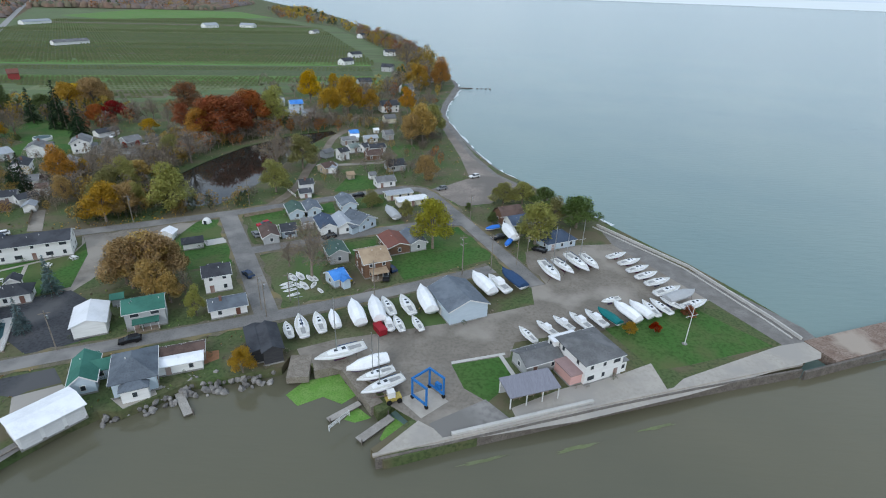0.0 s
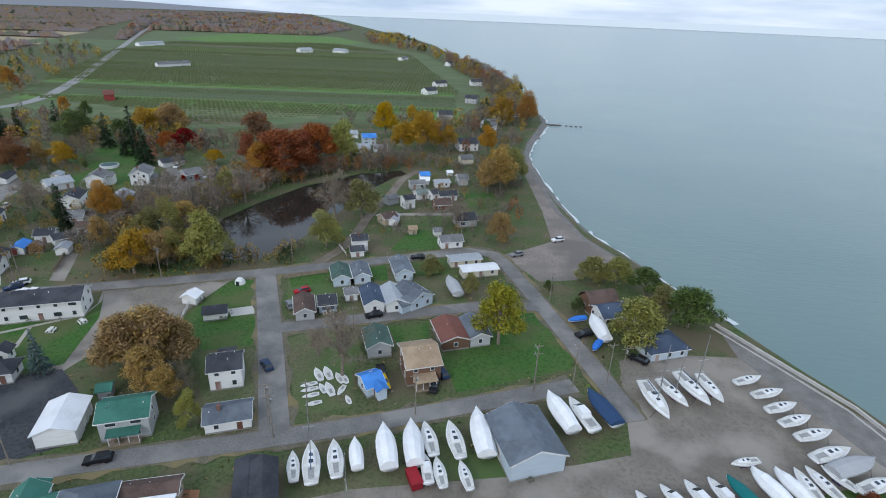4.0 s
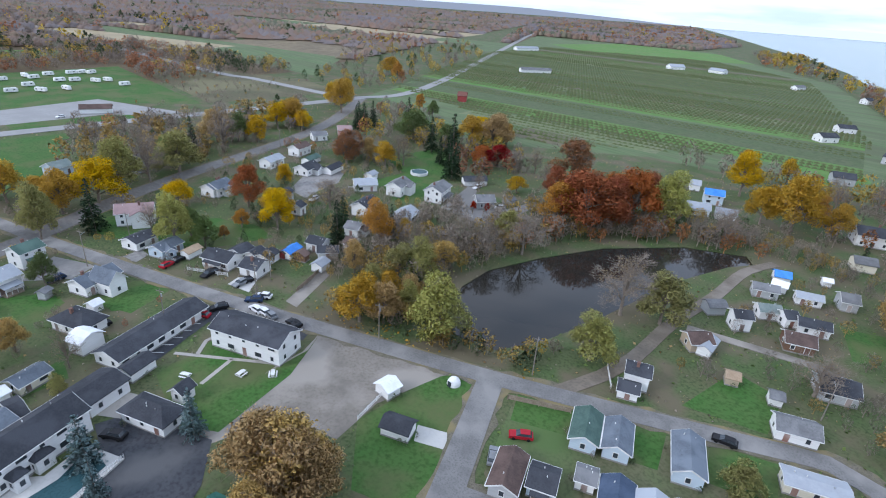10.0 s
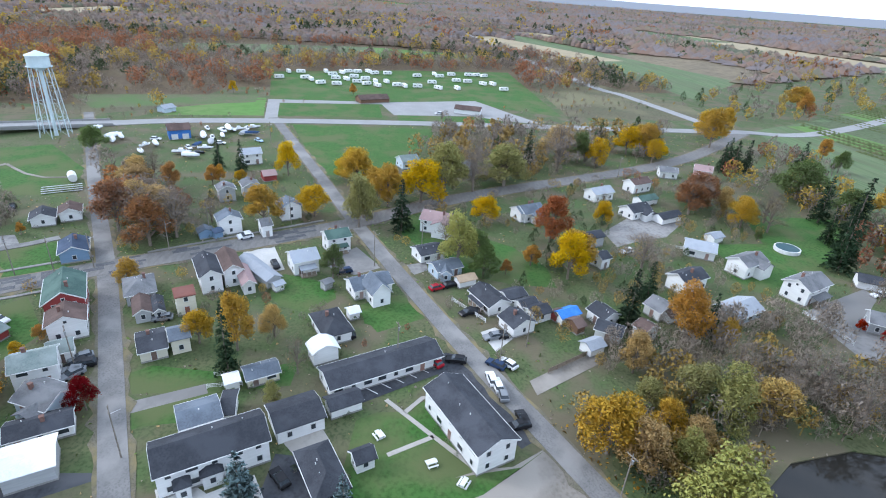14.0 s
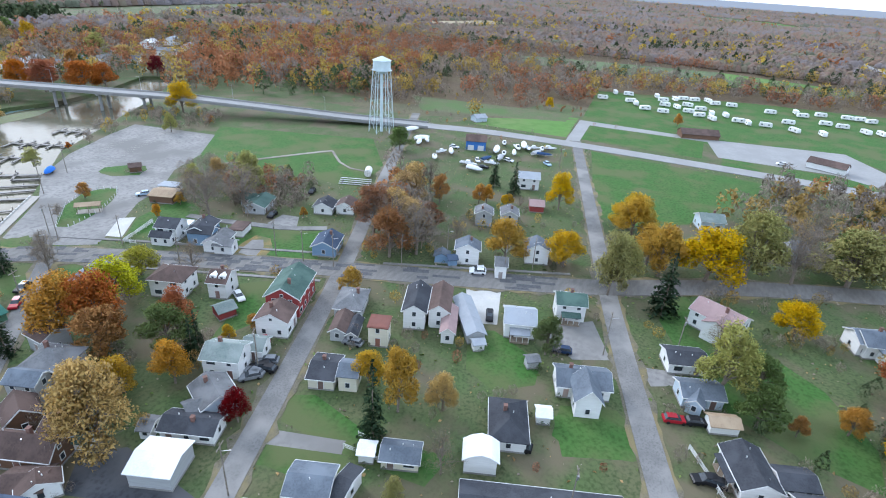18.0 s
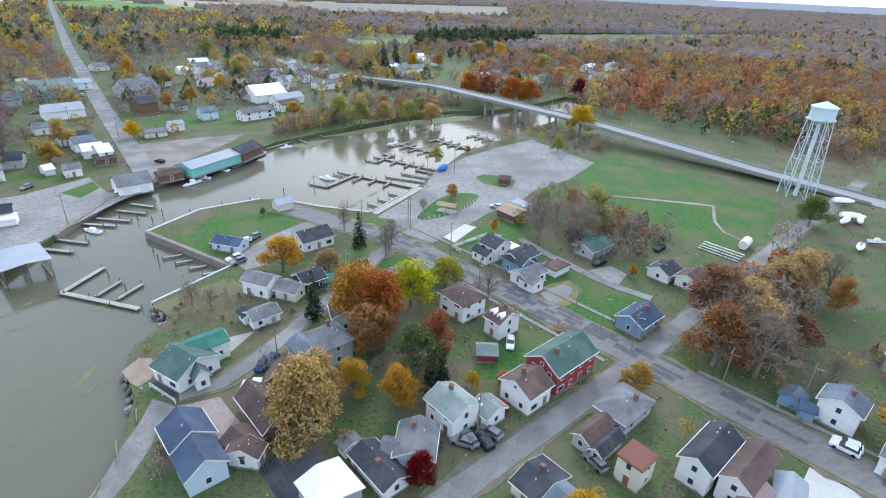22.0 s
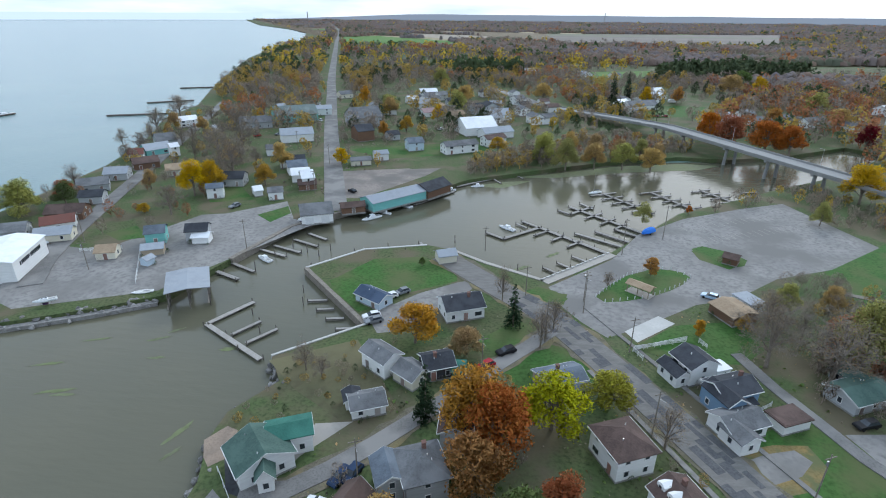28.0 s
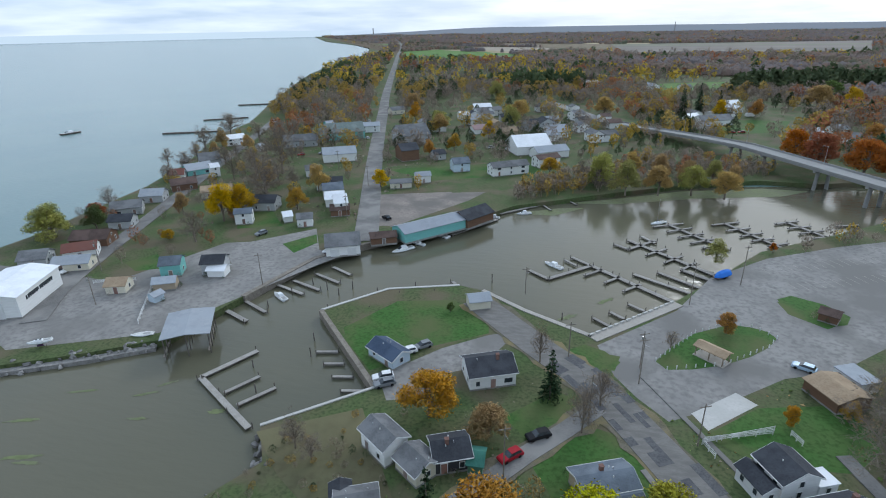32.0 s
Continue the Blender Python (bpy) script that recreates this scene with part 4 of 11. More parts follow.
for _n, _a, _b in (("dark", (0.04, 0.043, 0.05), (0.055, 0.058, 0.066)), ("grey", (0.125, 0.127, 0.13), (0.165, 0.167, 0.17)), ("bluegrey", (0.105, 0.122, 0.145), (0.135, 0.155, 0.18)), ("navy", (0.052, 0.072, 0.112), (0.066, 0.088, 0.13)),
                   ("green", (0.045, 0.135, 0.105), (0.055, 0.155, 0.12)), ("dark_green", (0.06, 0.10, 0.085), (0.08, 0.125, 0.105)), ("sage", (0.16, 0.20, 0.185), (0.21, 0.24, 0.225)), ("brown", (0.085, 0.06, 0.052), (0.115, 0.08, 0.068)), ("tan", (0.30, 0.22, 0.145), (0.34, 0.26, 0.175)),
                   ("white", (0.74, 0.75, 0.76), (0.66, 0.67, 0.69)), ("rust", (0.20, 0.085, 0.065), (0.16, 0.075, 0.06)), ("metal", (0.28, 0.30, 0.33), (0.24, 0.26, 0.29)), ("tarp", (0.06, 0.20, 0.56), (0.08, 0.24, 0.60)), ("pale", (0.34, 0.36, 0.385), (0.29, 0.31, 0.335)), ("pink", (0.36, 0.25, 0.24), (0.31, 0.22, 0.21))):
    M["roof_" + _n] = mat("roof_" + _n, _a, _b, 0.6, fine=5, fine_amt=0.15, rough=0.8 if _n not in ("metal", "white") else 0.45, bump=0.35, spread=0.1, c=tuple(v * 1.12 for v in _b), cscale=0.22)
M["trim"] = mat("trim", (0.74, 0.74, 0.72), rough=0.6, fine_amt=0.08)
M["door"] = mat("door", (0.22, 0.10, 0.07), (0.30, 0.28, 0.26), 0.05, rough=0.5, spread=0.4)
M["brick"] = mat("brick", (0.21, 0.125, 0.10), (0.17, 0.10, 0.085), 2.0, fine=3)
M["garage_door"] = mat("garage_door", (0.66, 0.66, 0.65), (0.60, 0.60, 0.59), 0.8, rough=0.6, fine_amt=0.1)
M["footing"] = mat("footing", (0.32, 0.31, 0.29), rough=0.9)
M["timber"] = mat("timber", (0.24, 0.19, 0.14), (0.30, 0.25, 0.19), 1.2, fine=5, bump=0.3)
M["old_timber"] = mat("old_timber", (0.20, 0.175, 0.145), (0.27, 0.24, 0.20), 0.8, fine=5, bump=0.3)
M["pane"] = mat("pane", (0.035, 0.042, 0.05), (0.05, 0.06, 0.07), 0.4, rough=0.08, gloss=0.5)
WORDS = {"white": "white-sided", "cream": "cream-sided", "grey": "grey-sided", "pale_blue": "pale blue", "blue": "blue-painted", "bright_blue": "bright blue", "red": "red", "tan": "tan-sided", "brown": "brown wooden", "teal": "teal-painted",
         "yellow": "pale yellow", "black": "dark-stained", "pink": "pink-washed", "green": "dark green"}
ROOFS = {"dark": "black shingle", "grey": "grey shingle", "bluegrey": "blue-grey shingle", "navy": "navy shingle", "green": "green metal", "dark_green": "dark green", "sage": "weathered green-grey", "brown": "brown shingle", "tan": "tan shingle", "white": "white metal",
         "rust": "rust-red", "metal": "grey metal", "tarp": "blue tarpaulin-covered", "pale": "pale grey", "pink": "faded pink"}


def window_mesh(w, h):
    """A window in one piece: frame proud of the wall, glass set back in it."""
    t, d = 0.1, 0.07
    o = [(-w / 2, -h / 2), (w / 2, -h / 2), (w / 2, h / 2), (-w / 2, h / 2)]
    i = [(-w / 2 + t, -h / 2 + t), (w / 2 - t, -h / 2 + t), (w / 2 - t, h / 2 - t), (-w / 2 + t, h / 2 - t)]
    v = [(x, 0.02, z) for x, z in o] + [(x, -d, z) for x, z in o] + [(x, -d, z) for x, z in i] + [(x, -0.015, z) for x, z in i]
    f = []
    for k in range(4):
        n = (k + 1) % 4
        f += [(k, n, 4 + n, 4 + k), (4 + k, 4 + n, 8 + n, 8 + k), (8 + k, 8 + n, 12 + n, 12 + k)]
    f.append((12, 13, 14, 15))
    me = Form().add(v, f).mesh("window", "trim")
    me.materials.append(M["pane"])
    me.polygons[len(f) - 1].material_index = 1
    return me


WIN = {"s": window_mesh(1.0, 1.3), "w": window_mesh(1.9, 1.3), "t": window_mesh(0.8, 0.8)}
DOOR = Form().box(-0.5, -0.05, 0, 0.5, 0.02, 2.05).box(-0.62, -0.03, 0, -0.503, 0.02, 2.17).box(0.503, -0.03, 0, 0.62, 0.02, 2.17).box(-0.503, -0.03, 2.053, 0.503, 0.02, 2.17).mesh("door", "door")
DOOR.materials.append(M["trim"])
for _f in DOOR.polygons:
    _f.material_index = 1 if _f.index > 5 else 0


def put_window(house, kind, x, y, z, rz, pane=True):
    w = part("window", WIN[kind], None, house)
    w.matrix_basis = pose(x, y, z, 0, 0, rz)
    return w


def gable_walls(L, W, h, rise, z0=0.0):
    """Closed wall body, ridge along x."""
    a, b = L / 2, W / 2
    v = [(-a, -b, z0), (a, -b, z0), (a, b, z0), (-a, b, z0), (-a, -b, h), (a, -b, h), (a, b, h), (-a, b, h), (-a, 0, h + rise), (a, 0, h + rise)]
    return Form().add(v, [(0, 1, 5, 4), (2, 3, 7, 6), (1, 2, 6, 9, 5), (3, 0, 4, 8, 7), (0, 3, 2, 1), (4, 5, 9, 8), (6, 7, 8, 9)])


def gable_roof(L, W, h, rise, over=0.45, t=0.16, gambrel=False):
    a, b = L / 2 + over * 0.8, W / 2
    s = rise / b
    e = b + over
    prof = [(-e, h - s * over), (-b * 0.62, h + rise * 0.62), (0, h + rise), (b * 0.62, h + rise * 0.62), (e, h - s * over)] if gambrel else [(-e, h - s * over), (0, h + rise), (e, h - s * over)]
    up = [(y, z + 0.02) for y, z in prof]
    n = len(prof)
    v = []
    for x in (-a, a):
        v += [(x, y, z) for y, z in up] + [(x, y, z + t) for y, z in up]
    f = []
    for i in range(n - 1):
        f += [(n + i, n + i + 1, 3 * n + i + 1, 3 * n + i), (i, 2 * n + i, 2 * n + i + 1, i + 1), (i, i + 1, n + i + 1, n + i), (2 * n + i, 3 * n + i, 3 * n + i + 1, 2 * n + i + 1)]
    f += [(0, n, 3 * n, 2 * n), (n - 1, 3 * n - 1, 4 * n - 1, 2 * n - 1)]
    return Form().add(v, [tuple(reversed(q)) for q in f])


def bargeboard(L, W, h, rise, sx):
    """White board along both rakes of one gable end."""
    s = rise / (W / 2)
    xx, lo, top = sx * (L / 2 + 0.36), h - s * 0.45 + 0.03, h + rise + 0.03
    y0 = W / 2 + 0.47
    ring = [(-y0, lo - 0.16), (0, top - 0.16), (y0, lo - 0.16), (y0, lo + 0.12), (0, top + 0.12), (-y0, lo + 0.12)]
    v = [(xx, y, z) for y, z in ring] + [(xx + sx * 0.06, y, z) for y, z in ring]
    f = [(0, 1, 4, 5), (1, 2, 3, 4), (6, 11, 10, 7), (7, 10, 9, 8)] + [(i, 6 + i, 6 + (i + 1) % 6, (i + 1) % 6) for i in range(6)]
    return Form().add(v, f)


def hip_roof(L, W, h, rise, over=0.5, t=0.16):
    a, b, k = L / 2 + over, W / 2 + over, max(0.0, L / 2 - W / 2)
    z = h - over * rise / (W / 2)
    v = [(-a, -b, z), (a, -b, z), (a, b, z), (-a, b, z), (-a, -b, z + t), (a, -b, z + t), (a, b, z + t), (-a, b, z + t), (-k, 0, h + rise + t), (k + 0.01, 0, h + rise + t)]
    return Form().add(v, [(0, 3, 2, 1), (0, 1, 5, 4), (1, 2, 6, 5), (2, 3, 7, 6), (3, 0, 4, 7), (4, 5, 9, 8), (6, 7, 8, 9), (5, 6, 9), (7, 4, 8)])


SPOTS = []  # ground taken by buildings


def house(x, y, rz, L, W, h, wall="white", roof="grey", kind="gable", rise=None, noun="house", near=True, porch=0, chimney=True, garage=0, note="", wing=None, dormer=0, plain=False, extra=()):
    """A building: ridge along its own x axis, length L, width W, eaves at h; kind gable, hip, flat, gambrel."""
    rise = W / 2 * 0.5 if rise is None else rise
    rnd = random.Random(int(x * 13 + y * 7))
    SPOTS.append((x, y, L / 2, W / 2, rz))
    floors = "two-storey " if h > 4.4 and noun in ("house",) else ""
    lab = f"{WORDS[wall]} {floors}{noun} with {ROOFS[roof]} roof" + (" " + note if note else "")
    e = thing({"house": "house", "cottage": "house"}.get(noun, noun.replace(" ", "_").replace("-", "_")), x, y, LAND, rz, lab, {"house": "house", "cottage": "house"}.get(noun, noun.split()[-1]))
    if kind in ("flat", "hip"):
        w = Form().box(-L / 2, -W / 2, 0.0, L / 2, W / 2, h)
    else:
        w = gable_walls(L, W, h, rise)
    part("wall", w, "wall_" + wall, e)
    part("foundation", Form().box(-L / 2 - 0.06, -W / 2 - 0.06, -0.25, L / 2 + 0.06, W / 2 + 0.06, 0.35), "footing", e)
    if kind == "flat":
        rf = Form().box(-L / 2 - 0.25, -W / 2 - 0.25, h + 0.003, L / 2 + 0.25, W / 2 + 0.25, h + 0.25).box(-L / 2, -W / 2, h + 0.25, L / 2, W / 2, h + 0.32)
    elif kind == "hip":
        rf = hip_roof(L, W, h, rise)
    else:
        rf = gable_roof(L, W, h, rise, gambrel=kind == "gambrel")
    part("roof", rf, "roof_" + roof, e)
    if kind in ("gable", "gambrel"):
        s = rise / (W / 2)
        for sx in (-1, 1) if near and not plain and kind == "gable" and noun in ("house", "cottage", "motel block", "storage shed") else ():
            part("bargeboard", bargeboard(L, W, h, rise, sx), "trim", e)
    levels = [1.55] if h < 4.4 else [1.55, 4.2]
    if noun in ("house", "cottage", "motel block", "clubhouse"):
        step = 3.0 if near and not plain else 5.0
        for sy in (-1, 1):
            k = max(1, int(L / step))
            dpos = rnd.randrange(k) if near else -1
            for i in range(k):
                px = -L / 2 + L * (i + 0.5) / k
                for lv, z in enumerate(levels):
                    if z + 0.7 > h:
                        z = h - 0.75
                    if lv == 0 and i == dpos:
                        d = part("door", DOOR, None, e)
                        d.matrix_basis = pose(px, sy * (W / 2 + 0.02), 0.2, 0, 0, 0 if sy < 0 else 180)
                        continue
                    put_window(e, rnd.choice("ssw") if near else "s", px, sy * (W / 2 + 0.02), z, 0 if sy < 0 else 180, near)
        for sx in (-1, 1):
            k = max(1, int(W / 3.4))
            for i in range(k):
                py = -W / 2 + W * (i + 0.5) / k
                for z in levels:
                    put_window(e, "s", sx * (L / 2 + 0.02), py, min(z, h - 0.75), -90 if sx < 0 else 90, near)
            if kind == "gable" and rise > 1.7 and near:
                put_window(e, "t", sx * (L / 2 + 0.02), 0, h + 0.35, -90 if sx < 0 else 90, True)
    if garage:
        for i in range(garage):
            py = -L / 2 + L * (i + 0.5) / garage
            g = Form()
            for j in range(4):
                g.box(-1.4, -0.05, 0.05 + j * 0.62, 1.4, 0.03, 0.05 + j * 0.62 + 0.59)
            d = part("garage_door", g, "garage_door", e)
            d.matrix_basis = pose(py, -W / 2 - 0.02, 0.05)
    if chimney and noun == "house" and near and not plain and rnd.random() < 0.6:
        cx, cy = L * rnd.uniform(-0.3, 0.3), W * rnd.choice((-0.12, 0.12))
        c = part("chimney", Form().box(cx - 0.3, cy - 0.3, h + rise * 0.4, cx + 0.3, cy + 0.3, h + rise + 0.8).box(cx - 0.37, cy - 0.37, h + rise + 0.803, cx + 0.37, cy + 0.37, h + rise + 0.9), "brick", e)
    if porch:
        sy = 1 if porch > 0 else -1
        d, pw = abs(porch), L * 0.62
        y0, y1 = sorted((sy * (W / 2 + 0.003), sy * (W / 2 + d)))
        p = part("porch", Form().box(-pw / 2, y0, 0, pw / 2, y1, 0.4), "timber", e)
        za, zb = min(h - 0.1, 2.9), min(h - 0.1, 2.9) - 0.45
        yo = sy * (W / 2 + d + 0.25)
        yi = sy * (W / 2 + 0.01)
        v = [(-pw / 2 - 0.2, yi, za), (pw / 2 + 0.2, yi, za), (pw / 2 + 0.2, yo, zb), (-pw / 2 - 0.2, yo, zb)]
        part("porch_roof", Form().add(v + [(a, b, c - 0.14) for a, b, c in v], [(0, 1, 2, 3), (7, 6, 5, 4), (0, 4, 5, 1), (1, 5, 6, 2), (2, 6, 7, 3), (3, 7, 4, 0)]), "roof_" + roof, e)
        for i in range(4):
            xx = -pw / 2 + 0.1 + (pw - 0.2) * i / 3
            yy = sy * (W / 2 + d - 0.1)
            part("post", Form().box(xx - 0.06, yy - 0.06, 0.403, xx + 0.06, yy + 0.06, zb - 0.02), "trim", p)
    for i in range(dormer):
        px = -L / 2 + L * (i + 0.5) / dormer
        dd = Form()
        dd.add([(px - 0.8, -W * 0.36, h + rise * 0.15), (px + 0.8, -W * 0.36, h + rise * 0.15), (px + 0.8, -W * 0.36, h + rise * 0.75), (px - 0.8, -W * 0.36, h + rise * 0.75), (px, -W * 0.36, h + rise),
                (px - 0.8, 0, h + rise * 0.75), (px + 0.8, 0, h + rise * 0.75), (px, 0, h + rise)], [(0, 1, 2, 4, 3), (0, 3, 5), (1, 6, 2), (3, 4, 7, 5), (2, 6, 7, 4)])
        dm = part("dormer", dd, "wall_" + wall, e)
        put_window(dm, "t", px, -W * 0.36 - 0.02, h + rise * 0.5, 0, False)
    if wing:
        ox, oy, turn, l2, w2, h2, rf2 = wing
        r2 = w2 / 2 * 0.5
        g = part("wing", gable_walls(l2, w2, h2, r2), "wall_" + wall, e)
        g.matrix_basis = pose(ox, oy, 0, 0, 0, turn)
        part("wing_roof", gable_roof(l2, w2, h2, r2), "roof_" + rf2, g)
    for ox, oy, turn, l2, w2, h2, r2, k2, wall2, rf2 in extra:
        g = part("wing", gable_walls(l2, w2, h2, r2) if k2 == "gable" else Form().box(-l2 / 2, -w2 / 2, 0, l2 / 2, w2 / 2, h2), "wall_" + wall2, e)
        g.matrix_basis = pose(ox, oy, 0.004 * (1 + len(e.children) % 5), 0, 0, turn)
        if k2 == "flat":
            rf = Form().box(-l2 / 2 - 0.15, -w2 / 2 - 0.15, h2 + 0.003, l2 / 2 + 0.15, w2 / 2 + 0.15, h2 + 0.2)
        elif k2 == "hip":
            rf = hip_roof(max(l2, w2), min(l2, w2), h2, r2, over=0.3)
        else:
            rf = gable_roof(l2, w2, h2, r2)
        o = part("wing_roof", rf, "roof_" + rf2, g)
        if k2 == "hip" and w2 > l2:
            o.matrix_basis = pose(0, 0, 0, 0, 0, 90)
        if k2 == "gable":
            for sx in (-1, 1):
                part("bargeboard", bargeboard(l2, w2, h2, r2, sx), "trim", g)
        for z in [1.5] if h2 < 4.4 else [1.5, 4.1]:
            for sy in (-1, 1):
                for i in range(max(1, int(l2 / 2.8))):
                    put_window(g, "s", -l2 / 2 + l2 * (i + 0.5) / max(1, int(l2 / 2.8)), sy * (w2 / 2 + 0.02), min(z, h2 - 0.75), 0 if sy < 0 else 180)
            for sx in (-1, 1):
                for i in range(max(1, int(w2 / 3))):
                    put_window(g, "s", sx * (l2 / 2 + 0.02), -w2 / 2 + w2 * (i + 0.5) / max(1, int(w2 / 3)), min(z, h2 - 0.75), -90 if sx < 0 else 90)
    if near and not plain and kind in ("gable", "hip") and noun in ("house", "cottage", "motel block", "clubhouse"):
        s, zz = rise / (W / 2), h - rise / (W / 2) * 0.45
        a = L / 2 + 0.36
        for sy in (-1, 1):
            y0, y1 = sorted((sy * (W / 2 + 0.47), sy * (W / 2 + 0.58)))
            part("gutter", Form().box(-a, y0, zz - 0.02, a, y1, zz + 0.13), "trim", e)
        for i in range(rnd.randrange(1, 4)):
            px, py = rnd.uniform(-0.4, 0.4) * L * (0.5 if kind == "hip" else 1), rnd.choice((-1, 1)) * W * rnd.uniform(0.08, 0.2)
            pz = h + rise * (1 - abs(py) / (W / 2)) + 0.1
            part("vent_pipe", Form().tube((px, py, pz - 0.1), (px, py, pz + 0.4), 0.09, 0.09, 6), rnd.choice(("alu", "trim", "trim")), e)
    return e

# ---- trees ----
def leaf_mat(name, a, b, c):
    """Leaf colours a to c, each small piece its own tone, each tree a little lighter or darker."""
    m = bpy.data.materials.new(name)
    m.use_nodes = True
    n, l = m.node_tree.nodes, m.node_tree.links
    s = n["Principled BSDF"]
    s.inputs["Roughness"].default_value, s.inputs["Specular IOR Level"].default_value = 0.85, 0.06
    g = n.new("ShaderNodeNewGeometry")
    r = n.new("ShaderNodeValToRGB")
    a, c = (tuple(0.55 * p + 0.45 * q for p, q in zip(k, b)) for k in (a, c))
    for i, (p, col) in enumerate(((0.0, a), (0.5, b), (1.0, c))):
        e = r.color_ramp.elements[i] if i < 2 else r.color_ramp.elements.new(1.0)
        e.position, e.color = p, (*col, 1)
    l.new(g.outputs["Random Per Island"], r.inputs[0])
    h = n.new("ShaderNodeHueSaturation")
    o = n.new("ShaderNodeObjectInfo")
    for lo, hi, key in ((0.86, 1.25, "Value"), (0.492, 0.508, "Hue"), (0.95, 1.12, "Saturation")):
        k = n.new("ShaderNodeMapRange")
        k.inputs[3].default_value, k.inputs[4].default_value = lo, hi
        l.new(o.outputs["Random"], k.inputs[0])
        l.new(k.outputs[0], h.inputs[key])
    l.new(r.outputs[0], h.inputs["Color"])
    l.new(h.outputs[0], s.inputs["Base Color"])
    t = n.new("ShaderNodeBsdfTranslucent")
    l.new(h.outputs[0], t.inputs[0])
    mx = n.new("ShaderNodeMixShader")
    mx.inputs[0].default_value = 0.45
    l.new(s.outputs[0], mx.inputs[1])
    l.new(t.outputs[0], mx.inputs[2])
    l.new(mx.outputs[0], n["Material Output"].inputs[0])
    return m


LEAVES = {
    "gold": ((0.66, 0.38, 0.03), (0.70, 0.45, 0.045), (0.58, 0.42, 0.08)), "orange": ((0.56, 0.27, 0.07), (0.62, 0.335, 0.085), (0.52, 0.33, 0.12)), "rust": ((0.42, 0.12, 0.055), (0.48, 0.165, 0.06), (0.46, 0.22, 0.08)),
    "red": ((0.28, 0.02, 0.02), (0.38, 0.03, 0.025), (0.22, 0.03, 0.02)), "darkred": ((0.14, 0.015, 0.02), (0.20, 0.02, 0.03), (0.12, 0.02, 0.02)), "pink": ((0.30, 0.12, 0.07), (0.34, 0.17, 0.09), (0.26, 0.16, 0.08)),
    "green": ((0.13, 0.19, 0.07), (0.17, 0.23, 0.08), (0.21, 0.24, 0.09)), "olive": ((0.36, 0.38, 0.13), (0.43, 0.42, 0.15), (0.47, 0.40, 0.13)), "lime": ((0.42, 0.44, 0.055), (0.52, 0.50, 0.06), (0.56, 0.46, 0.06)),
    "tan": ((0.55, 0.37, 0.15), (0.60, 0.42, 0.175), (0.52, 0.39, 0.19)), "bare": ((0.24, 0.18, 0.12), (0.30, 0.22, 0.13), (0.36, 0.26, 0.14)), "spruce": ((0.028, 0.05, 0.03), (0.045, 0.072, 0.04), (0.065, 0.09, 0.05)), "bluespruce": ((0.13, 0.19, 0.19), (0.18, 0.25, 0.25), (0.24, 0.31, 0.31)),
}
TREE_WORDS = {"gold": "golden yellow autumn maple", "orange": "orange-leaved autumn maple tree", "rust": "broad rust-red autumn oak", "red": "bright red autumn maple", "darkred": "dark red ornamental tree", "pink": "thinning pinkish-brown autumn tree", "green": "still green broadleaf tree", "olive": "drooping yellowish green willow",
              "lime": "leafy yellow-green maple tree", "tan": "fading tan-brown autumn tree", "bare": "nearly bare grey-brown tree", "spruce": "tall dark green spruce tree", "bluespruce": "dense blue-grey spruce tree"}
for _k, _c in LEAVES.items():
    M["leaf_" + _k] = leaf_mat("leaf_" + _k, *_c)
M["bark"] = mat("bark", (0.20, 0.165, 0.13), (0.26, 0.22, 0.18), 2.0, fine=4, bump=0.5)


def quads(rng, centres, size, flat=0.0, heart=None):
    """Small randomly turned leaf sprays at the centres, turned outwards from the heart: vertices, faces and soft normals."""
    k = len(centres)
    a = rng.normal(size=(k, 3))
    a[:, 2] *= 1 - flat
    a /= np.linalg.norm(a, axis=1)[:, None]
    b = np.cross(a, rng.normal(size=(k, 3)))
    b /= np.linalg.norm(b, axis=1)[:, None]
    out = centres - (np.array([[0.0, 0.0, 4.6]]) if heart is None else heart)
    out /= np.linalg.norm(out, axis=1)[:, None] + 1e-6
    b = np.where((np.cross(a, b) * out).sum(1)[:, None] < 0, -b, b)
    s = size * rng.uniform(0.6, 1.35, (k, 1))
    bend = np.cross(a, b) * s * 0.35
    v = np.stack([centres - a * s, centres - b * s * 0.7 + bend, centres + a * s, centres + b * s * 0.7 + bend], 1).reshape(-1, 3)
    i = np.arange(k)[:, None] * 4
    f = np.concatenate([i + np.array([[0, 1, 2]]), i + np.array([[0, 2, 3]])], 0)
    soft = out * 1.2 + rng.normal(size=out.shape) * 0.45
    soft /= np.linalg.norm(soft, axis=1)[:, None]
    return v, f, np.repeat(soft, 4, 0)


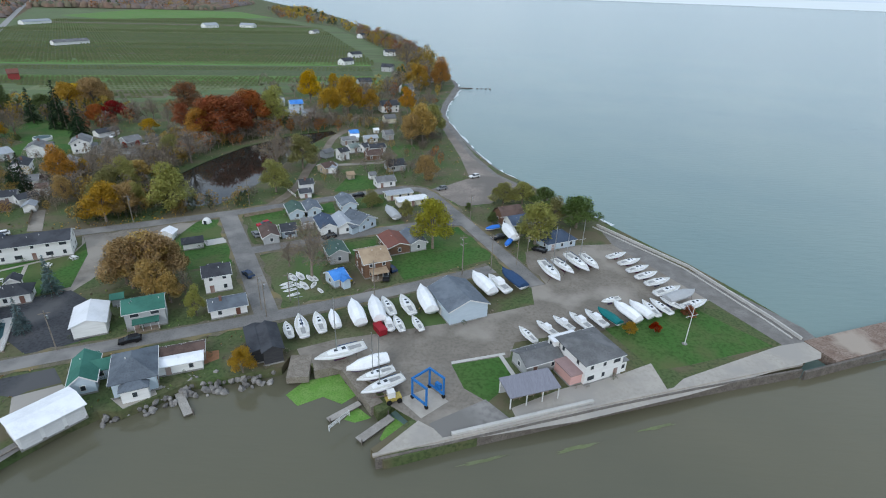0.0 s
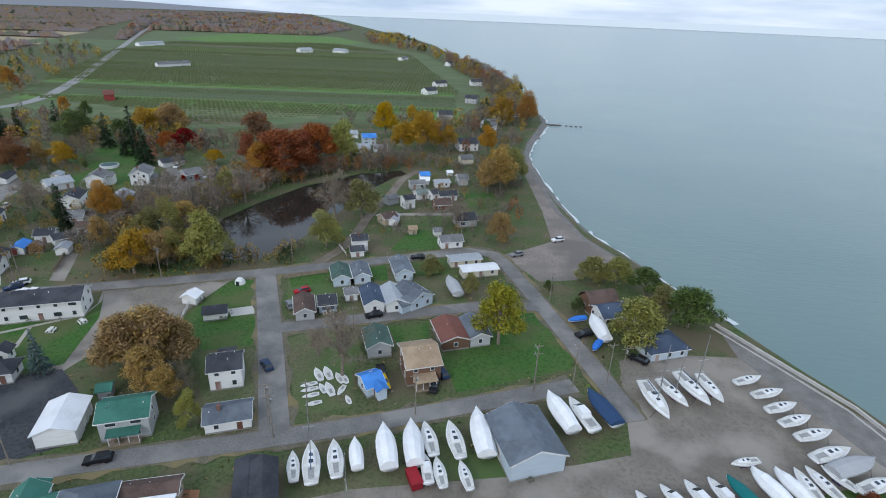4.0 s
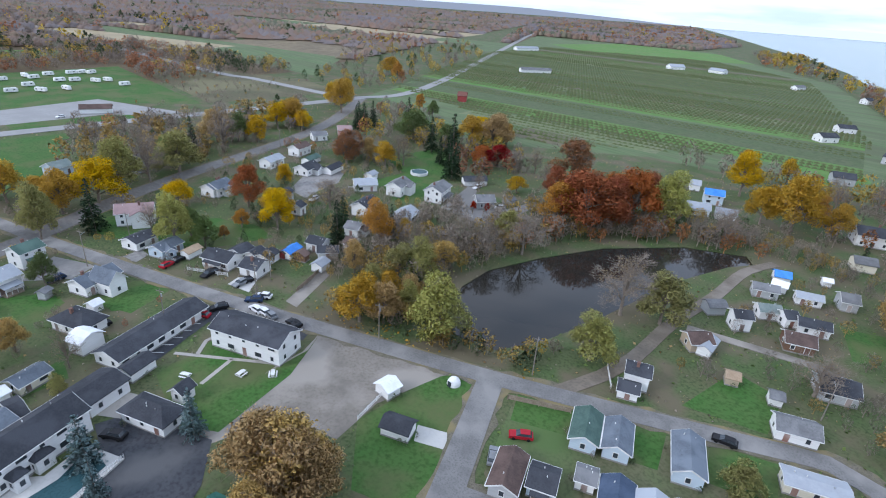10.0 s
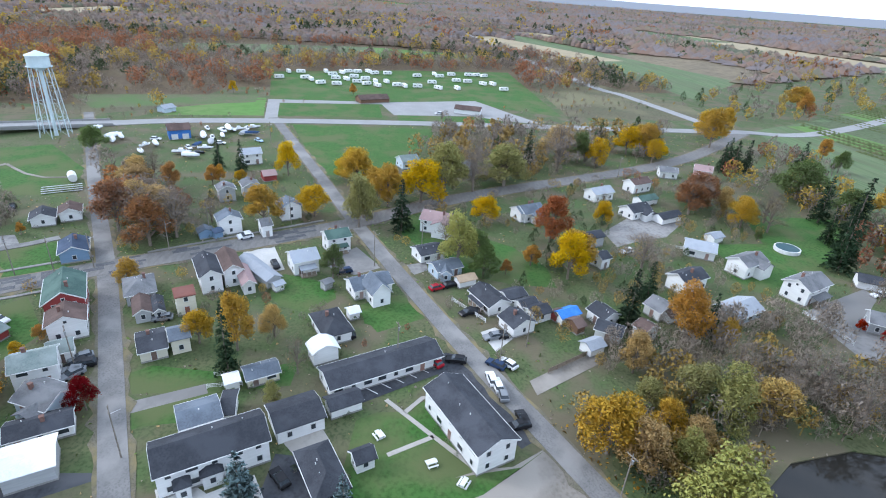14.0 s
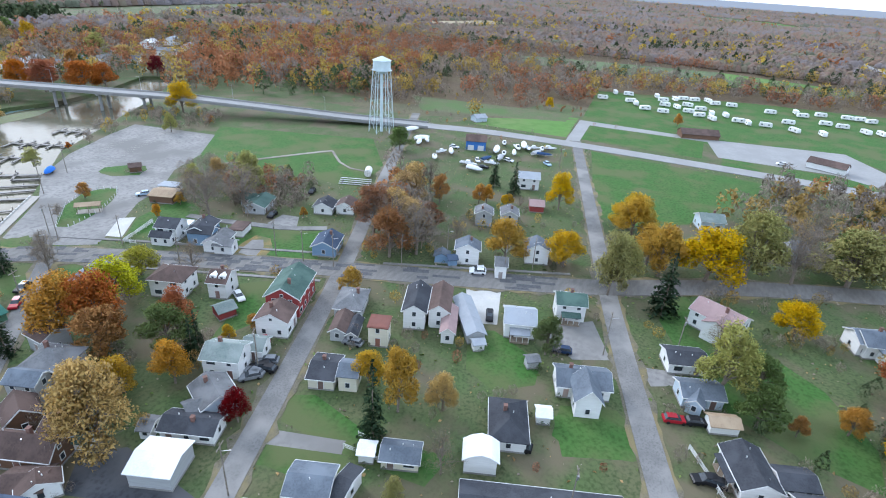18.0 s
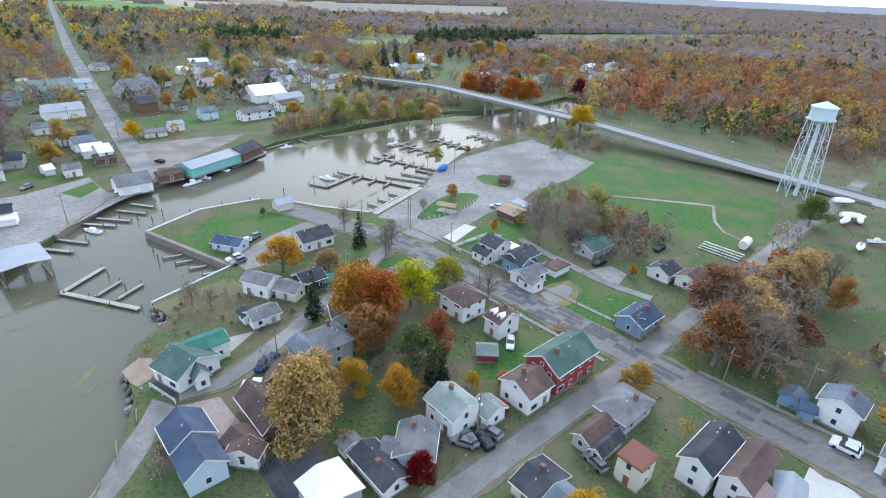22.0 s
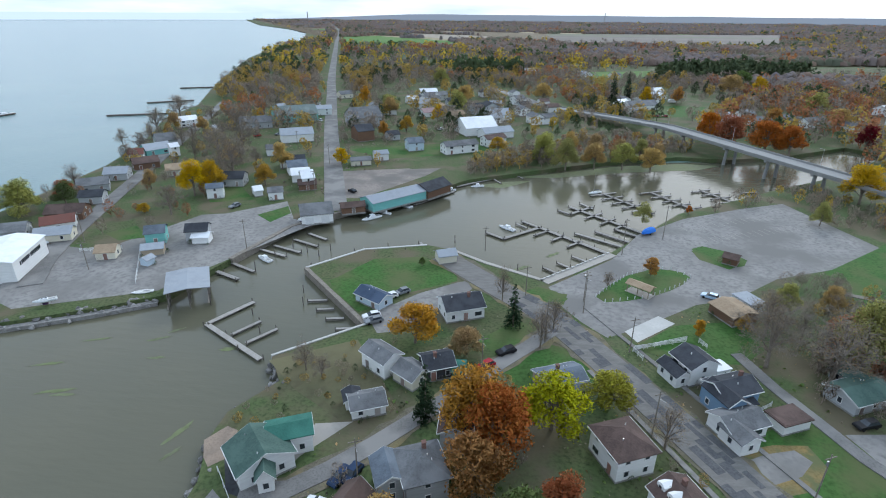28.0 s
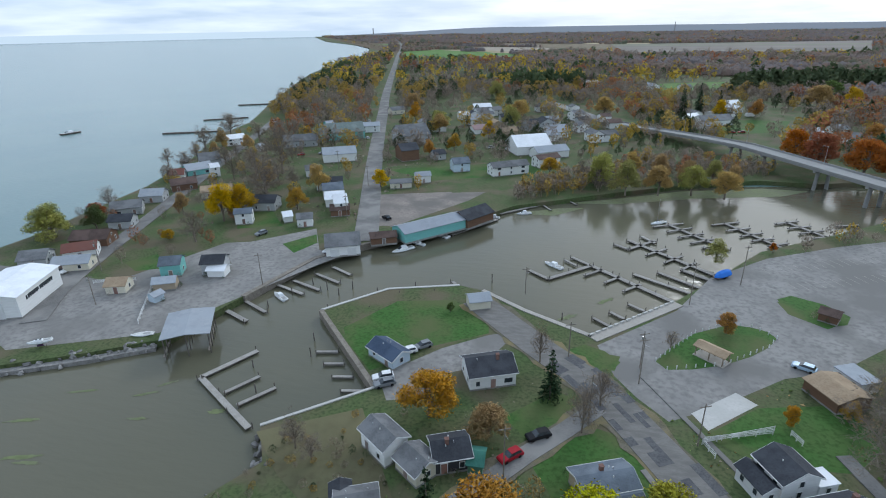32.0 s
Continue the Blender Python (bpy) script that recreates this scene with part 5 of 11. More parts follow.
def sprays(rng, centres, size, flat=0.0, heart=None, slim=0.6):
    """Small single leaf tips at the centres, turned anyhow, with soft normals that point away from the heart."""
    k = len(centres)
    a = rng.normal(size=(k, 3))
    a[:, 2] *= 1 - flat
    a /= np.linalg.norm(a, axis=1)[:, None]
    b = np.cross(a, rng.normal(size=(k, 3)))
    b /= np.linalg.norm(b, axis=1)[:, None]
    out = centres - (np.array([[0.0, 0.0, 4.6]]) if heart is None else heart)
    out /= np.linalg.norm(out, axis=1)[:, None] + 1e-6
    s = size * rng.uniform(0.6, 1.4, (k, 1))
    v = np.stack([centres + a * s, centres - a * s * 0.7 + b * s * slim, centres - a * s * 0.7 - b * s * slim], 1).reshape(-1, 3)
    f = np.arange(k * 3).reshape(-1, 3)
    soft = out * 1.1 + rng.normal(size=out.shape) * 0.4 + np.array([[0.0, 0.0, 0.6]])
    soft /= np.linalg.norm(soft, axis=1)[:, None]
    return v, f, np.repeat(soft, 3, 0)


def array_mesh(name, v, f, m, normals):
    d = bpy.data.meshes.new(name)
    d.from_pydata(v.tolist(), [], f.tolist())
    d.shade_smooth()
    d.materials.append(M[m])
    d.update()
    d.normals_split_custom_set_from_vertices(normals.tolist())
    return d


def twigs(wood, rng, tips, count, length):
    """Fine bare twigs fanning out and up from the branch tips."""
    for i in range(count):
        p = tips[rng.integers(len(tips))] + Vector(rng.normal(size=3) * 0.25)
        d = Vector((p.x * 0.25, p.y * 0.25, 0.75)) + Vector(rng.normal(size=3) * 0.7)
        d.normalize()
        q = p + d * length * rng.uniform(0.5, 1.3)
        w = d.orthogonal().normalized() * 0.022
        wood.add([p - w, p + w, q], [(0, 1, 2)])


def broadleaf(kind, seed):
    """Trunk and crown meshes of a tree 10 m high: forked limbs, and leaf tips gathered in uneven lobes."""
    rng = np.random.default_rng(seed)
    sparse, thin = kind == "bare", kind == "pink"
    wood = Form()
    wood.tube((0, 0, -0.3), (0.1, 0.05, 2.2), 0.26, 0.2, 7)
    tips = []
    lobes = []
    k = 13
    for i in range(k):
        t = i * 2.4 + rng.uniform(-0.4, 0.4)
        up = (i + 0.5) / k
        z1 = 2.9 + 5.8 * up + rng.uniform(-0.5, 0.5)
        r = (2.5 - 1.9 * max(0, up - 0.35) / 0.65) * rng.uniform(0.75, 1.15)
        p, q = Vector((0.1, 0.05, min(z1 - 1.2, rng.uniform(1.7, 4.6)))), Vector((r * math.cos(t), r * math.sin(t), z1))
        mid = p.lerp(q, 0.5) + Vector((0, 0, 0.4))
        wood.tube(p, mid, 0.11, 0.075, 5)
        wood.tube(mid, q, 0.075, 0.03, 4)
        tips += [mid, q]
        for j in range(6 if sparse else 3):
            u = q + Vector(rng.normal(size=3) * np.array([0.95, 0.95, 0.75]))
            wood.tube(mid.lerp(q, rng.uniform(0.1, 0.9)), u, 0.035, 0.012, 3)
            tips.append(u)
        lobes.append((q, rng.uniform(1.0, 1.65)))
    wood.tube((0.1, 0.05, 2.2), (0.2, -0.1, 8.3), 0.19, 0.04, 6)
    fine = Form()
    twigs(fine, rng, tips, 2300 if sparse else (1300 if thin else 310), 0.8)
    total = 1000 if sparse else (6500 if thin else 8600)
    weigh = np.array([w ** 2 for _, w in lobes])
    pick = rng.choice(k, total, p=weigh / weigh.sum())
    centre = np.array([tuple(c) for c, _ in lobes])[pick]
    rad = np.array([w for _, w in lobes])[pick][:, None]
    u = rng.normal(size=(total, 3))
    u /= np.linalg.norm(u, axis=1)[:, None]
    ragged = 1 + 0.22 * np.sin(u[:, :1] * 7 + pick[:, None]) * np.sin(u[:, 1:2] * 6 + 2 * pick[:, None])
    pts = centre + u * rad * ragged * rng.uniform(0.25, 1.0, (total, 1)) ** 0.4 * np.array([1.0, 1.0, 0.85]) + rng.normal(size=(total, 3)) * 0.16
    pts[:, 2] = np.maximum(pts[:, 2], 1.3 + rng.uniform(0, 0.5, total))
    heart = centre * 0.55 + np.array([[0, 0, 4.6]]) * 0.45
    v, f, nv = sprays(rng, pts, 0.1 if sparse else 0.148, 0.0, heart)
    if kind == "olive":
        v[:, 2] -= 0.3 * np.maximum(0, np.hypot(v[:, 0], v[:, 1]) - 2.0)
    return wood.mesh("trunk", "bark"), array_mesh("crown", v, f, "leaf_" + kind, nv), fine.mesh("twigs", "bark")


def conifer(kind, seed):
    """Trunk and crown of a spruce 10 m high: whorls of drooping boughs with needles hanging from them."""
    rng = np.random.default_rng(seed)
    wood = Form().tube((0, 0, -0.3), (0, 0, 9.7), 0.2, 0.03, 6)
    pts = []
    z = 0.9
    while z < 9.8:
        R = (2.25 if kind == "spruce" else 2.7) * (1 - z / 10.1) ** 0.85 + 0.1
        k = max(5, int(R * 7))
        for i in range(k):
            t = rng.uniform(0, math.tau)
            rr = R * rng.uniform(0.72, 1.12)
            for s in np.linspace(0.25, 1, max(3, int(rr * 6))):
                side = rng.normal() * 0.12 * (1.2 - s)
                pts.append((rr * s * math.cos(t + side), rr * s * math.sin(t + side), z - 0.32 * rr * s * s + rng.normal() * 0.07))
        z += 0.42
    pts = np.array(pts)
    v, f, nv = sprays(rng, pts, 0.24, 0.45, np.stack([0 * pts[:, 0], 0 * pts[:, 0], pts[:, 2] - 0.8], 1), 0.5)
    return wood.mesh("trunk", "bark"), array_mesh("crown", v, f, "leaf_" + kind, nv)


TREE_MESH, TREE_COUNT = {}, {}


def tree(kind, x, y, h, wide=1.0, z=None):
    """A single tree of height h."""
    i = TREE_COUNT[kind] = TREE_COUNT.get(kind, -1) + 1
    key = (kind, i % 3)
    if key not in TREE_MESH:
        seed = sum(map(ord, kind)) * 10 + key[1]
        TREE_MESH[key] = conifer(kind, seed) if "spruce" in kind else broadleaf(kind, seed)
    big = "bush" if h < 4.5 else "tree"
    lab = TREE_WORDS[kind] if big == "tree" else TREE_WORDS[kind].replace(" tree", " bush").replace(" maple", " bush").replace(" oak", " bush").replace(" willow", " shrub")
    if "spruce" in kind:
        wide *= 0.85
    e = thing(big, x, y, LAND if z is None else z, (i * 77) % 360, lab, big)
    for nm, me in zip(("trunk", "crown", "twig_spray") if kind in ("bare", "tan", "pink") else ("trunk", "crown"), TREE_MESH[key]):
        o = part(nm, me, None, e)
        o.scale = (h / 10 * wide, h / 10 * wide, h / 10)
        if nm == "twig_spray":
            tagged(o, "", kind="stuff")
    return e


# ---- boats ----
for _n, _c in (("hull", (0.78, 0.79, 0.80)), ("wrap", (0.82, 0.83, 0.84)), ("blue_cover", (0.035, 0.07, 0.15)), ("grey_cover", (0.40, 0.41, 0.42)), ("teal_cover", (0.02, 0.16, 0.16)), ("tarp_cover", (0.05, 0.18, 0.60))):
    M[_n] = mat(_n, _c, tuple(v * 0.9 for v in _c), 0.7, rough=0.35 if _n == "hull" else 0.7, fine_amt=0.12, spread=0.05, bump=0.0 if _n == "hull" else 0.25)
M["antifoul"] = mat("antifoul", (0.03, 0.05, 0.12), (0.14, 0.03, 0.03), 0.06, rough=0.7)
M["deck"] = mat("deck", (0.66, 0.66, 0.63), (0.58, 0.57, 0.53), 1.0, rough=0.6)
M["alu"] = mat("alu", (0.62, 0.63, 0.64), (0.5, 0.5, 0.52), 1.0, rough=0.35, metal=0.9)
M["steel"] = mat("steel", (0.12, 0.12, 0.13), (0.2, 0.13, 0.09), 1.0, rough=0.6, metal=0.5)
M["cockpit"] = mat("cockpit", (0.36, 0.36, 0.35), (0.28, 0.28, 0.28), 2.0, rough=0.6)


def hull_form(L, B, D, motor=False, top=0.0):
    """Lofted hull, bow at +x, deck at z = 0."""
    fm, k = Form(), 9
    rows = []
    for i in range(k):
        t = i / (k - 1)
        x = -L / 2 + L * t
        b = B / 2 * (1 - max(0, (t - 0.42) / 0.58) ** (2.2 if not motor else 3)) * (0.72 + 0.28 * min(1, t / 0.35) if not motor else 0.94)
        d = D * (1 - 0.55 * max(0, (t - 0.6) / 0.4) ** 2) * (0.62 + 0.38 * min(1, t / 0.4) if not motor else 1)
        sheer = 0.22 * max(0, t - 0.4) ** 2 * (2 if motor else 1)
        b = max(b, 0.03)
        rows.append([(x, -b, sheer + top), (x + 0.02 * L * t, -b * 0.92, -d * 0.55), (x, -b * 0.35, -d), (x, b * 0.35, -d), (x + 0.02 * L * t, b * 0.92, -d * 0.55), (x, b, sheer + top)])
    for r in rows:
        fm.v += r
    for i in range(k - 1):
        for j in range(5):
            a = i * 6 + j
            fm.f.append((a, a + 1, a + 7, a + 6))
        fm.f.append((i * 6 + 5, i * 6, i * 6 + 6, i * 6 + 11))
    fm.f += [(0, 5, 4, 3, 2, 1)]
    return fm


def bm_cover(L, B, H):
    fm, k = Form(), 11
    rng = random.Random(3)
    for i in range(k):
        t = i / (k - 1)
        x = -L / 2 + L * t
        b = B / 2 * (1 - max(0, (t - 0.45) / 0.55) ** 2.4) * (0.86 + 0.14 * min(1, t / 0.3)) + 0.05
        h = H * (0.75 + 0.25 * math.sin(math.pi * min(1, t * 1.3))) * (1 if t < 0.7 else 1 - (t - 0.7) * 1.6) * rng.uniform(0.93, 1.05)
        fm.v += [(x, -b, -0.25), (x, -b * 1.01, 0.12), (x, -b * 0.62, h * 0.72), (x, 0, h), (x, b * 0.62, h * 0.72), (x, b * 1.01, 0.12), (x, b, -0.25)]
    for i in range(k - 1):
        for j in range(6):
            a = i * 7 + j
            fm.f.append((a, a + 7, a + 8, a + 1))
    fm.f += [tuple(range(7)), tuple(range(k * 7 - 1, k * 7 - 8, -1))]
    return fm


BOAT_WORDS = {"sail": ("sailboat", "white sailing yacht with its mast down, on stands"), "mast": ("sailboat", "white sailing yacht with bare mast, on stands"), "motor": ("motorboat", "white motor cruiser on stands"), "cover": ("covered_boat", "boat shrink-wrapped in white plastic, on stands"),
              "bluecover": ("covered_boat", "boat under a dark blue canvas cover"), "greycover": ("covered_boat", "boat under a grey canvas cover"), "tealcover": ("covered_boat", "boat under a dark teal cover"), "tarpboat": ("covered_boat", "boat under a bright blue tarpaulin"), "dinghy": ("dinghy", "small white dinghy lying on grass"),
              "wmotor": ("motorboat", "white motorboat moored in the harbour"), "wsail": ("sailboat", "white sailing yacht moored in the marina"), "wship": ("workboat", "dark low workboat out on the lake")}
BOAT = {}


def build_boat(kind):
    """A boat 9 m long at the origin."""
    name, lab = BOAT_WORDS[kind]
    e = thing(name, 0, 0, -50, 0, lab, "boat")
    k = kind.lstrip("w") if kind in ("wmotor", "wsail") else kind
    afloat = kind in ("wmotor", "wsail", "wship")
    L, B = 9.0, 2.9
    z = 0.75 if afloat else 1.95
    if kind == "dinghy":
        z, B = 0.55, 3.4
        part("hull", hull_form(L, B, 0.8), "hull", e).location.z = z
        part("deck", Form().prism([(-4.2, -1.1), (-0.5, -1.35), (1.8, -1.0), (4.0, 0), (1.8, 1.0), (-0.5, 1.35), (-4.2, 1.1)], 0.02, 0.1), "deck", e).location.z = z
        part("cockpit", Form().prism([(-3.2, -0.55), (-0.4, -0.65), (-0.4, 0.65), (-3.2, 0.55)], 0.103, 0.14), "cockpit", e).location.z = z
        return e
    motor = k in ("motor", "cover", "bluecover", "greycover", "tealcover", "tarpboat", "wship")
    hull = part("hull", hull_form(L, B, 0.95 if motor else 0.85, motor), "hull" if kind != "wship" else "steel", e, smooth=True)
    hull.location.z = z
    if not afloat:
        low = part("keel" if not motor else "bottom", Form().prism([(-0.9, -0.16), (1.0, -0.12), (1.3, 0), (1.0, 0.12), (-0.9, 0.16)], -1.75, -0.75) if not motor else Form().prism([(-4.2, -0.7), (2.0, -0.6), (3.6, 0), (2.0, 0.6), (-4.2, 0.7)], -1.12, -0.93), "antifoul", e)
        low.location.z = z
        for sx, sy in ((-2.4, 1), (2.4, -1)):
            if True:
                part("stand", Form().tube((sx, sy * 1.7, 0.02), (sx, sy * 1.0, z - 0.35), 0.05, 0.05, 5), "steel", e)
    cov = {"cover": "wrap", "bluecover": "blue_cover", "greycover": "grey_cover", "tealcover": "teal_cover", "tarpboat": "tarp_cover"}.get(k)
    if cov:
        part("cover", bm_cover(L * 1.01, B * 1.04, 1.7 if k == "cover" else 1.0), cov, e).location.z = z
        return e
    part("deck", Form().prism([(-4.35, -1.05), (-0.6, -1.32), (1.6, -0.98), (3.3, -0.42), (4.3, 0), (3.3, 0.42), (1.6, 0.98), (-0.6, 1.32), (-4.35, 1.05)], 0.1, 0.17), "deck", e).location.z = z
    if k == "motor" or kind == "wship":
        cab = part("cabin", Form().add([(-1.6, -1.0, 0.17), (2.2, -0.75, 0.17), (2.2, 0.75, 0.17), (-1.6, 1.0, 0.17), (-1.3, -0.85, 1.15), (0.7, -0.7, 1.15), (0.7, 0.7, 1.15), (-1.3, 0.85, 1.15)], [(0, 1, 5, 4), (1, 2, 6, 5), (2, 3, 7, 6), (3, 0, 4, 7), (4, 5, 6, 7)]), "hull", e)
        cab.location.z = z
        part("windscreen", Form().add([(0.76, -0.66, 1.1), (0.76, 0.66, 1.1), (1.95, 0.68, 0.33), (1.95, -0.68, 0.33), (0.76, -0.66, 1.14), (0.76, 0.66, 1.14), (1.99, 0.68, 0.37), (1.99, -0.68, 0.37)], [(4, 7, 6, 5), (0, 1, 2, 3), (0, 4, 5, 1), (2, 6, 7, 3), (1, 5, 6, 2), (3, 7, 4, 0)]), "pane", cab)
        part("cockpit", Form().prism([(-3.9, -0.7), (-2.0, -0.75), (-2.0, 0.75), (-3.9, 0.7)], 0.173, 0.22), "cockpit", e).location.z = z
    else:
        cab = part("cabin", Form().add([(-1.2, -0.8, 0.17), (2.3, -0.5, 0.17), (2.3, 0.5, 0.17), (-1.2, 0.8, 0.17), (-1.1, -0.68, 0.55), (1.7, -0.42, 0.46), (1.7, 0.42, 0.46), (-1.1, 0.68, 0.55)], [(0, 1, 5, 4), (1, 2, 6, 5), (2, 3, 7, 6), (3, 0, 4, 7), (4, 5, 6, 7)]), "hull", e)
        cab.location.z = z
        part("hatch", Form().box(0.6, -0.28, 0.5, 1.15, 0.28, 0.56).box(-0.9, -0.35, 0.54, -0.2, 0.35, 0.62), "pane", cab)
        part("cockpit", Form().prism([(-3.7, -0.42), (-1.5, -0.5), (-1.5, 0.5), (-3.7, 0.42)], 0.173, 0.21), "cockpit", e).location.z = z
        if kind in ("mast", "wsail"):
            mast = part("mast", Form().tube((0.7, 0, 0.2), (0.7, 0, 11.5), 0.1, 0.06, 6), "alu", e)
            mast.location.z = z
            part("spreader", Form().box(0.66, -0.9, 6.3, 0.74, 0.9, 6.36), "alu", mast)
            part("boom", Form().tube((0.6, 0, 1.3), (-3.0, 0, 1.25), 0.08, 0.07, 6), "blue_cover", mast)
        part("rail", Form().box(-4.3, -1.0, 0.55, -4.25, 1.0, 0.6).box(-4.3, -1.0, 0.17, -4.25, -0.95, 0.6).box(-4.3, 0.95, 0.17, -4.25, 1.0, 0.6), "alu", e).location.z = z
    return e


def boat(kind, x, y, rz, L):
    s = L / 9.0
    if kind not in BOAT:
        BOAT[kind] = build_boat(kind)
        b = BOAT[kind]
    else:
        b = copy_thing(BOAT[kind], Matrix())
    b.matrix_basis = pose(x, y, 0.0 if kind in ("wmotor", "wsail", "wship") else LAND + 0.05, 0, 0, rz)
    b.scale = (s, s, s) if kind == "dinghy" else (s, s, max(0.8, min(s, 1.15)))
    return b


# ---- cars ----
for _n, _c in (("white", (0.75, 0.75, 0.75)), ("black", (0.02, 0.02, 0.022)), ("grey", (0.22, 0.23, 0.24)), ("red", (0.34, 0.02, 0.03)), ("navy", (0.03, 0.05, 0.10)), ("yellow", (0.65, 0.45, 0.02)), ("pale", (0.42, 0.55, 0.68))):
    M["paint_" + _n] = mat("paint_" + _n, _c, tuple(v * 0.85 for v in _c), 0.8, rough=0.25, fine_amt=0.05)
M["tyre"] = mat("tyre", (0.02, 0.02, 0.02), rough=0.9)
CAR = {}


def build_car(col):
    e = thing("car", 0, 0, -60, 0, f"{ {'pale': 'pale blue'}.get(col, col) } car parked beside the street", "car", "parked cars")
    low = [(-2.25, 0.35), (-2.3, 0.75), (-2.2, 0.98), (-1.0, 1.02), (0.95, 1.0), (2.05, 0.84), (2.28, 0.62), (2.25, 0.32)]
    f = Form()
    k = len(low)
    for y in (-0.88, 0.88):
        f.v += [(x, y, z) for x, z in low]
    f.f += [tuple(range(k)), tuple(range(2 * k - 1, k - 1, -1))] + [(i, k + i, k + (i + 1) % k, (i + 1) % k) for i in range(k)]
    part("body", f, "paint_" + col, e)
    top = [(-2.0, -0.8, 1.0), (0.95, -0.8, 1.0), (0.95, 0.8, 1.0), (-2.0, 0.8, 1.0), (-1.6, -0.62, 1.5), (0.15, -0.62, 1.5), (0.15, 0.62, 1.5), (-1.6, 0.62, 1.5)]
    cab = part("cabin", Form().add(top, [(0, 1, 5, 4), (1, 2, 6, 5), (2, 3, 7, 6), (3, 0, 4, 7)]), "pane", e)
    part("roof_panel", Form().box(-1.66, -0.66, 1.503, 0.2, 0.66, 1.55), "paint_" + col, cab)
    for sx in (-1.4, 1.4):
        for sy in (-1, 1):
            part("wheel", Form().tube((sx, sy * 0.9, 0.33), (sx, sy * 0.68, 0.33), 0.33, 0.33, 12), "tyre", e)
    return e


def car(col, x, y, rz):
    if col not in CAR:
        CAR[col] = build_car(col)
        c = CAR[col]
    else:
        c = copy_thing(CAR[col], Matrix())
    c.matrix_basis = pose(x, y, LAND + 0.1, 0, 0, rz)
    return c

# ---- docks, poles, fences, trailers and works ----
M["dock_wood"] = mat("dock_wood", (0.34, 0.32, 0.29), (0.27, 0.25, 0.225), 0.8, fine=5, bump=0.3, spread=0.15)
DOCK_WORDS = "weathered timber dock finger over the water"


def dock(x0, y0, x1, y1, w):
    d = Vector((x1 - x0, y1 - y0, 0))
    L = d.length
    e = thing("dock", x0, y0, 0.0, math.degrees(math.atan2(d.y, d.x)), DOCK_WORDS, "dock", "marina docks")
    w *= 0.72
    part("decking", Form().box(0, -w / 2, 0.55, L, w / 2, 0.68), "dock_wood", e)
    part("beam", Form().box(0.05, -w / 2 + 0.06, 0.3, L - 0.05, w / 2 - 0.06, 0.547), "weir", e)
    k = max(1, int(L / 7))
    for i in range(k + 1):
        s = 1 if i % 2 else -1
        part("pile", Form().tube((L * i / k, s * (w / 2 + 0.12), -2.5), (L * i / k, s * (w / 2 + 0.12), 1.5), 0.12, 0.11, 6), "weir", e)
    return e


POLE = {}


def pole(x, y, h):
    e = thing("utility_pole", x, y, LAND, 23.7, "tall weathered timber utility pole with crossarm", "pole", "utility poles")
    part("post", Form().tube((0, 0, -0.2), (0, 0, h), 0.14, 0.09, 7), "old_timber", e)
    part("crossarm", Form().box(-1.1, -0.06, h - 0.75, 1.1, 0.06, h - 0.6), "old_timber", e)
    part("transformer" if int(x) % 2 else "lamp_arm", Form().tube((0.3, 0, h - 2.0), (0.3, 0, h - 1.2), 0.17, 0.17, 8) if int(x) % 2 else Form().tube((0, 0.1, h - 1.6), (0, 1.6, h - 1.2), 0.04, 0.04, 5), "alu", e)
    return e


def fence(x0, y0, x1, y1, kind):
    d = Vector((x1 - x0, y1 - y0, 0))
    L = d.length
    m = "trim" if kind == "w" else "timber"
    e = thing("fence", x0, y0, LAND, math.degrees(math.atan2(d.y, d.x)), "white painted rail fence round a garden" if kind == "w" else "brown timber garden fence panels", "fence")
    k = max(2, int(L / 2.6))
    for i in range(k + 1):
        part("post", Form().box(L * i / k - 0.06, -0.06, -0.1, L * i / k + 0.06, 0.06, 1.25), m, e)
    for z in ((0.35, 0.7, 1.02) if kind == "w" else (0.15, 0.55, 0.95)):
        part("rail", Form().box(0, 0.062, z, L, 0.1, z + (0.16 if kind == "w" else 0.37)), m, e)
    return e


CAMPER = []


def camper(x, y, rz):
    if not CAMPER:
        e = thing("camper_trailer", 0, 0, -70, 0, "white camper trailer parked on camp grass", "trailer", "camp trailers")
        prof = [(-3.6, 0.55), (-3.7, 1.2), (-3.5, 2.75), (-3.2, 2.95), (3.1, 2.95), (3.5, 2.6), (3.75, 1.4), (3.6, 0.55)]
        f = Form()
        for yy in (-1.2, 1.2):
            f.v += [(a, yy, b) for a, b in prof]
        k = len(prof)
        f.f += [tuple(range(k)), tuple(range(2 * k - 1, k - 1, -1))] + [(i, k + i, k + (i + 1) % k, (i + 1) % k) for i in range(k)]
        part("body", f, "wall_white", e)
        for a in (-2.2, 1.6):
            part("window", Form().box(a - 0.5, -1.23, 1.5, a + 0.5, -1.2, 2.2), "pane", e)
        part("door", Form().box(-1.2, -1.225, 0.65, -0.6, -1.2, 2.4), "trim", e)
        for s in (-1, 1):
            part("wheel", Form().tube((0, s * 1.21, 0.35), (0, s * 0.95, 0.35), 0.35, 0.35, 10), "tyre", e)
        CAMPER.append(e)
        c = e
    else:
        c = copy_thing(CAMPER[0], Matrix())
    c.matrix_basis = pose(x, y, LAND + 0.12, 0, 0, rz)
    return c


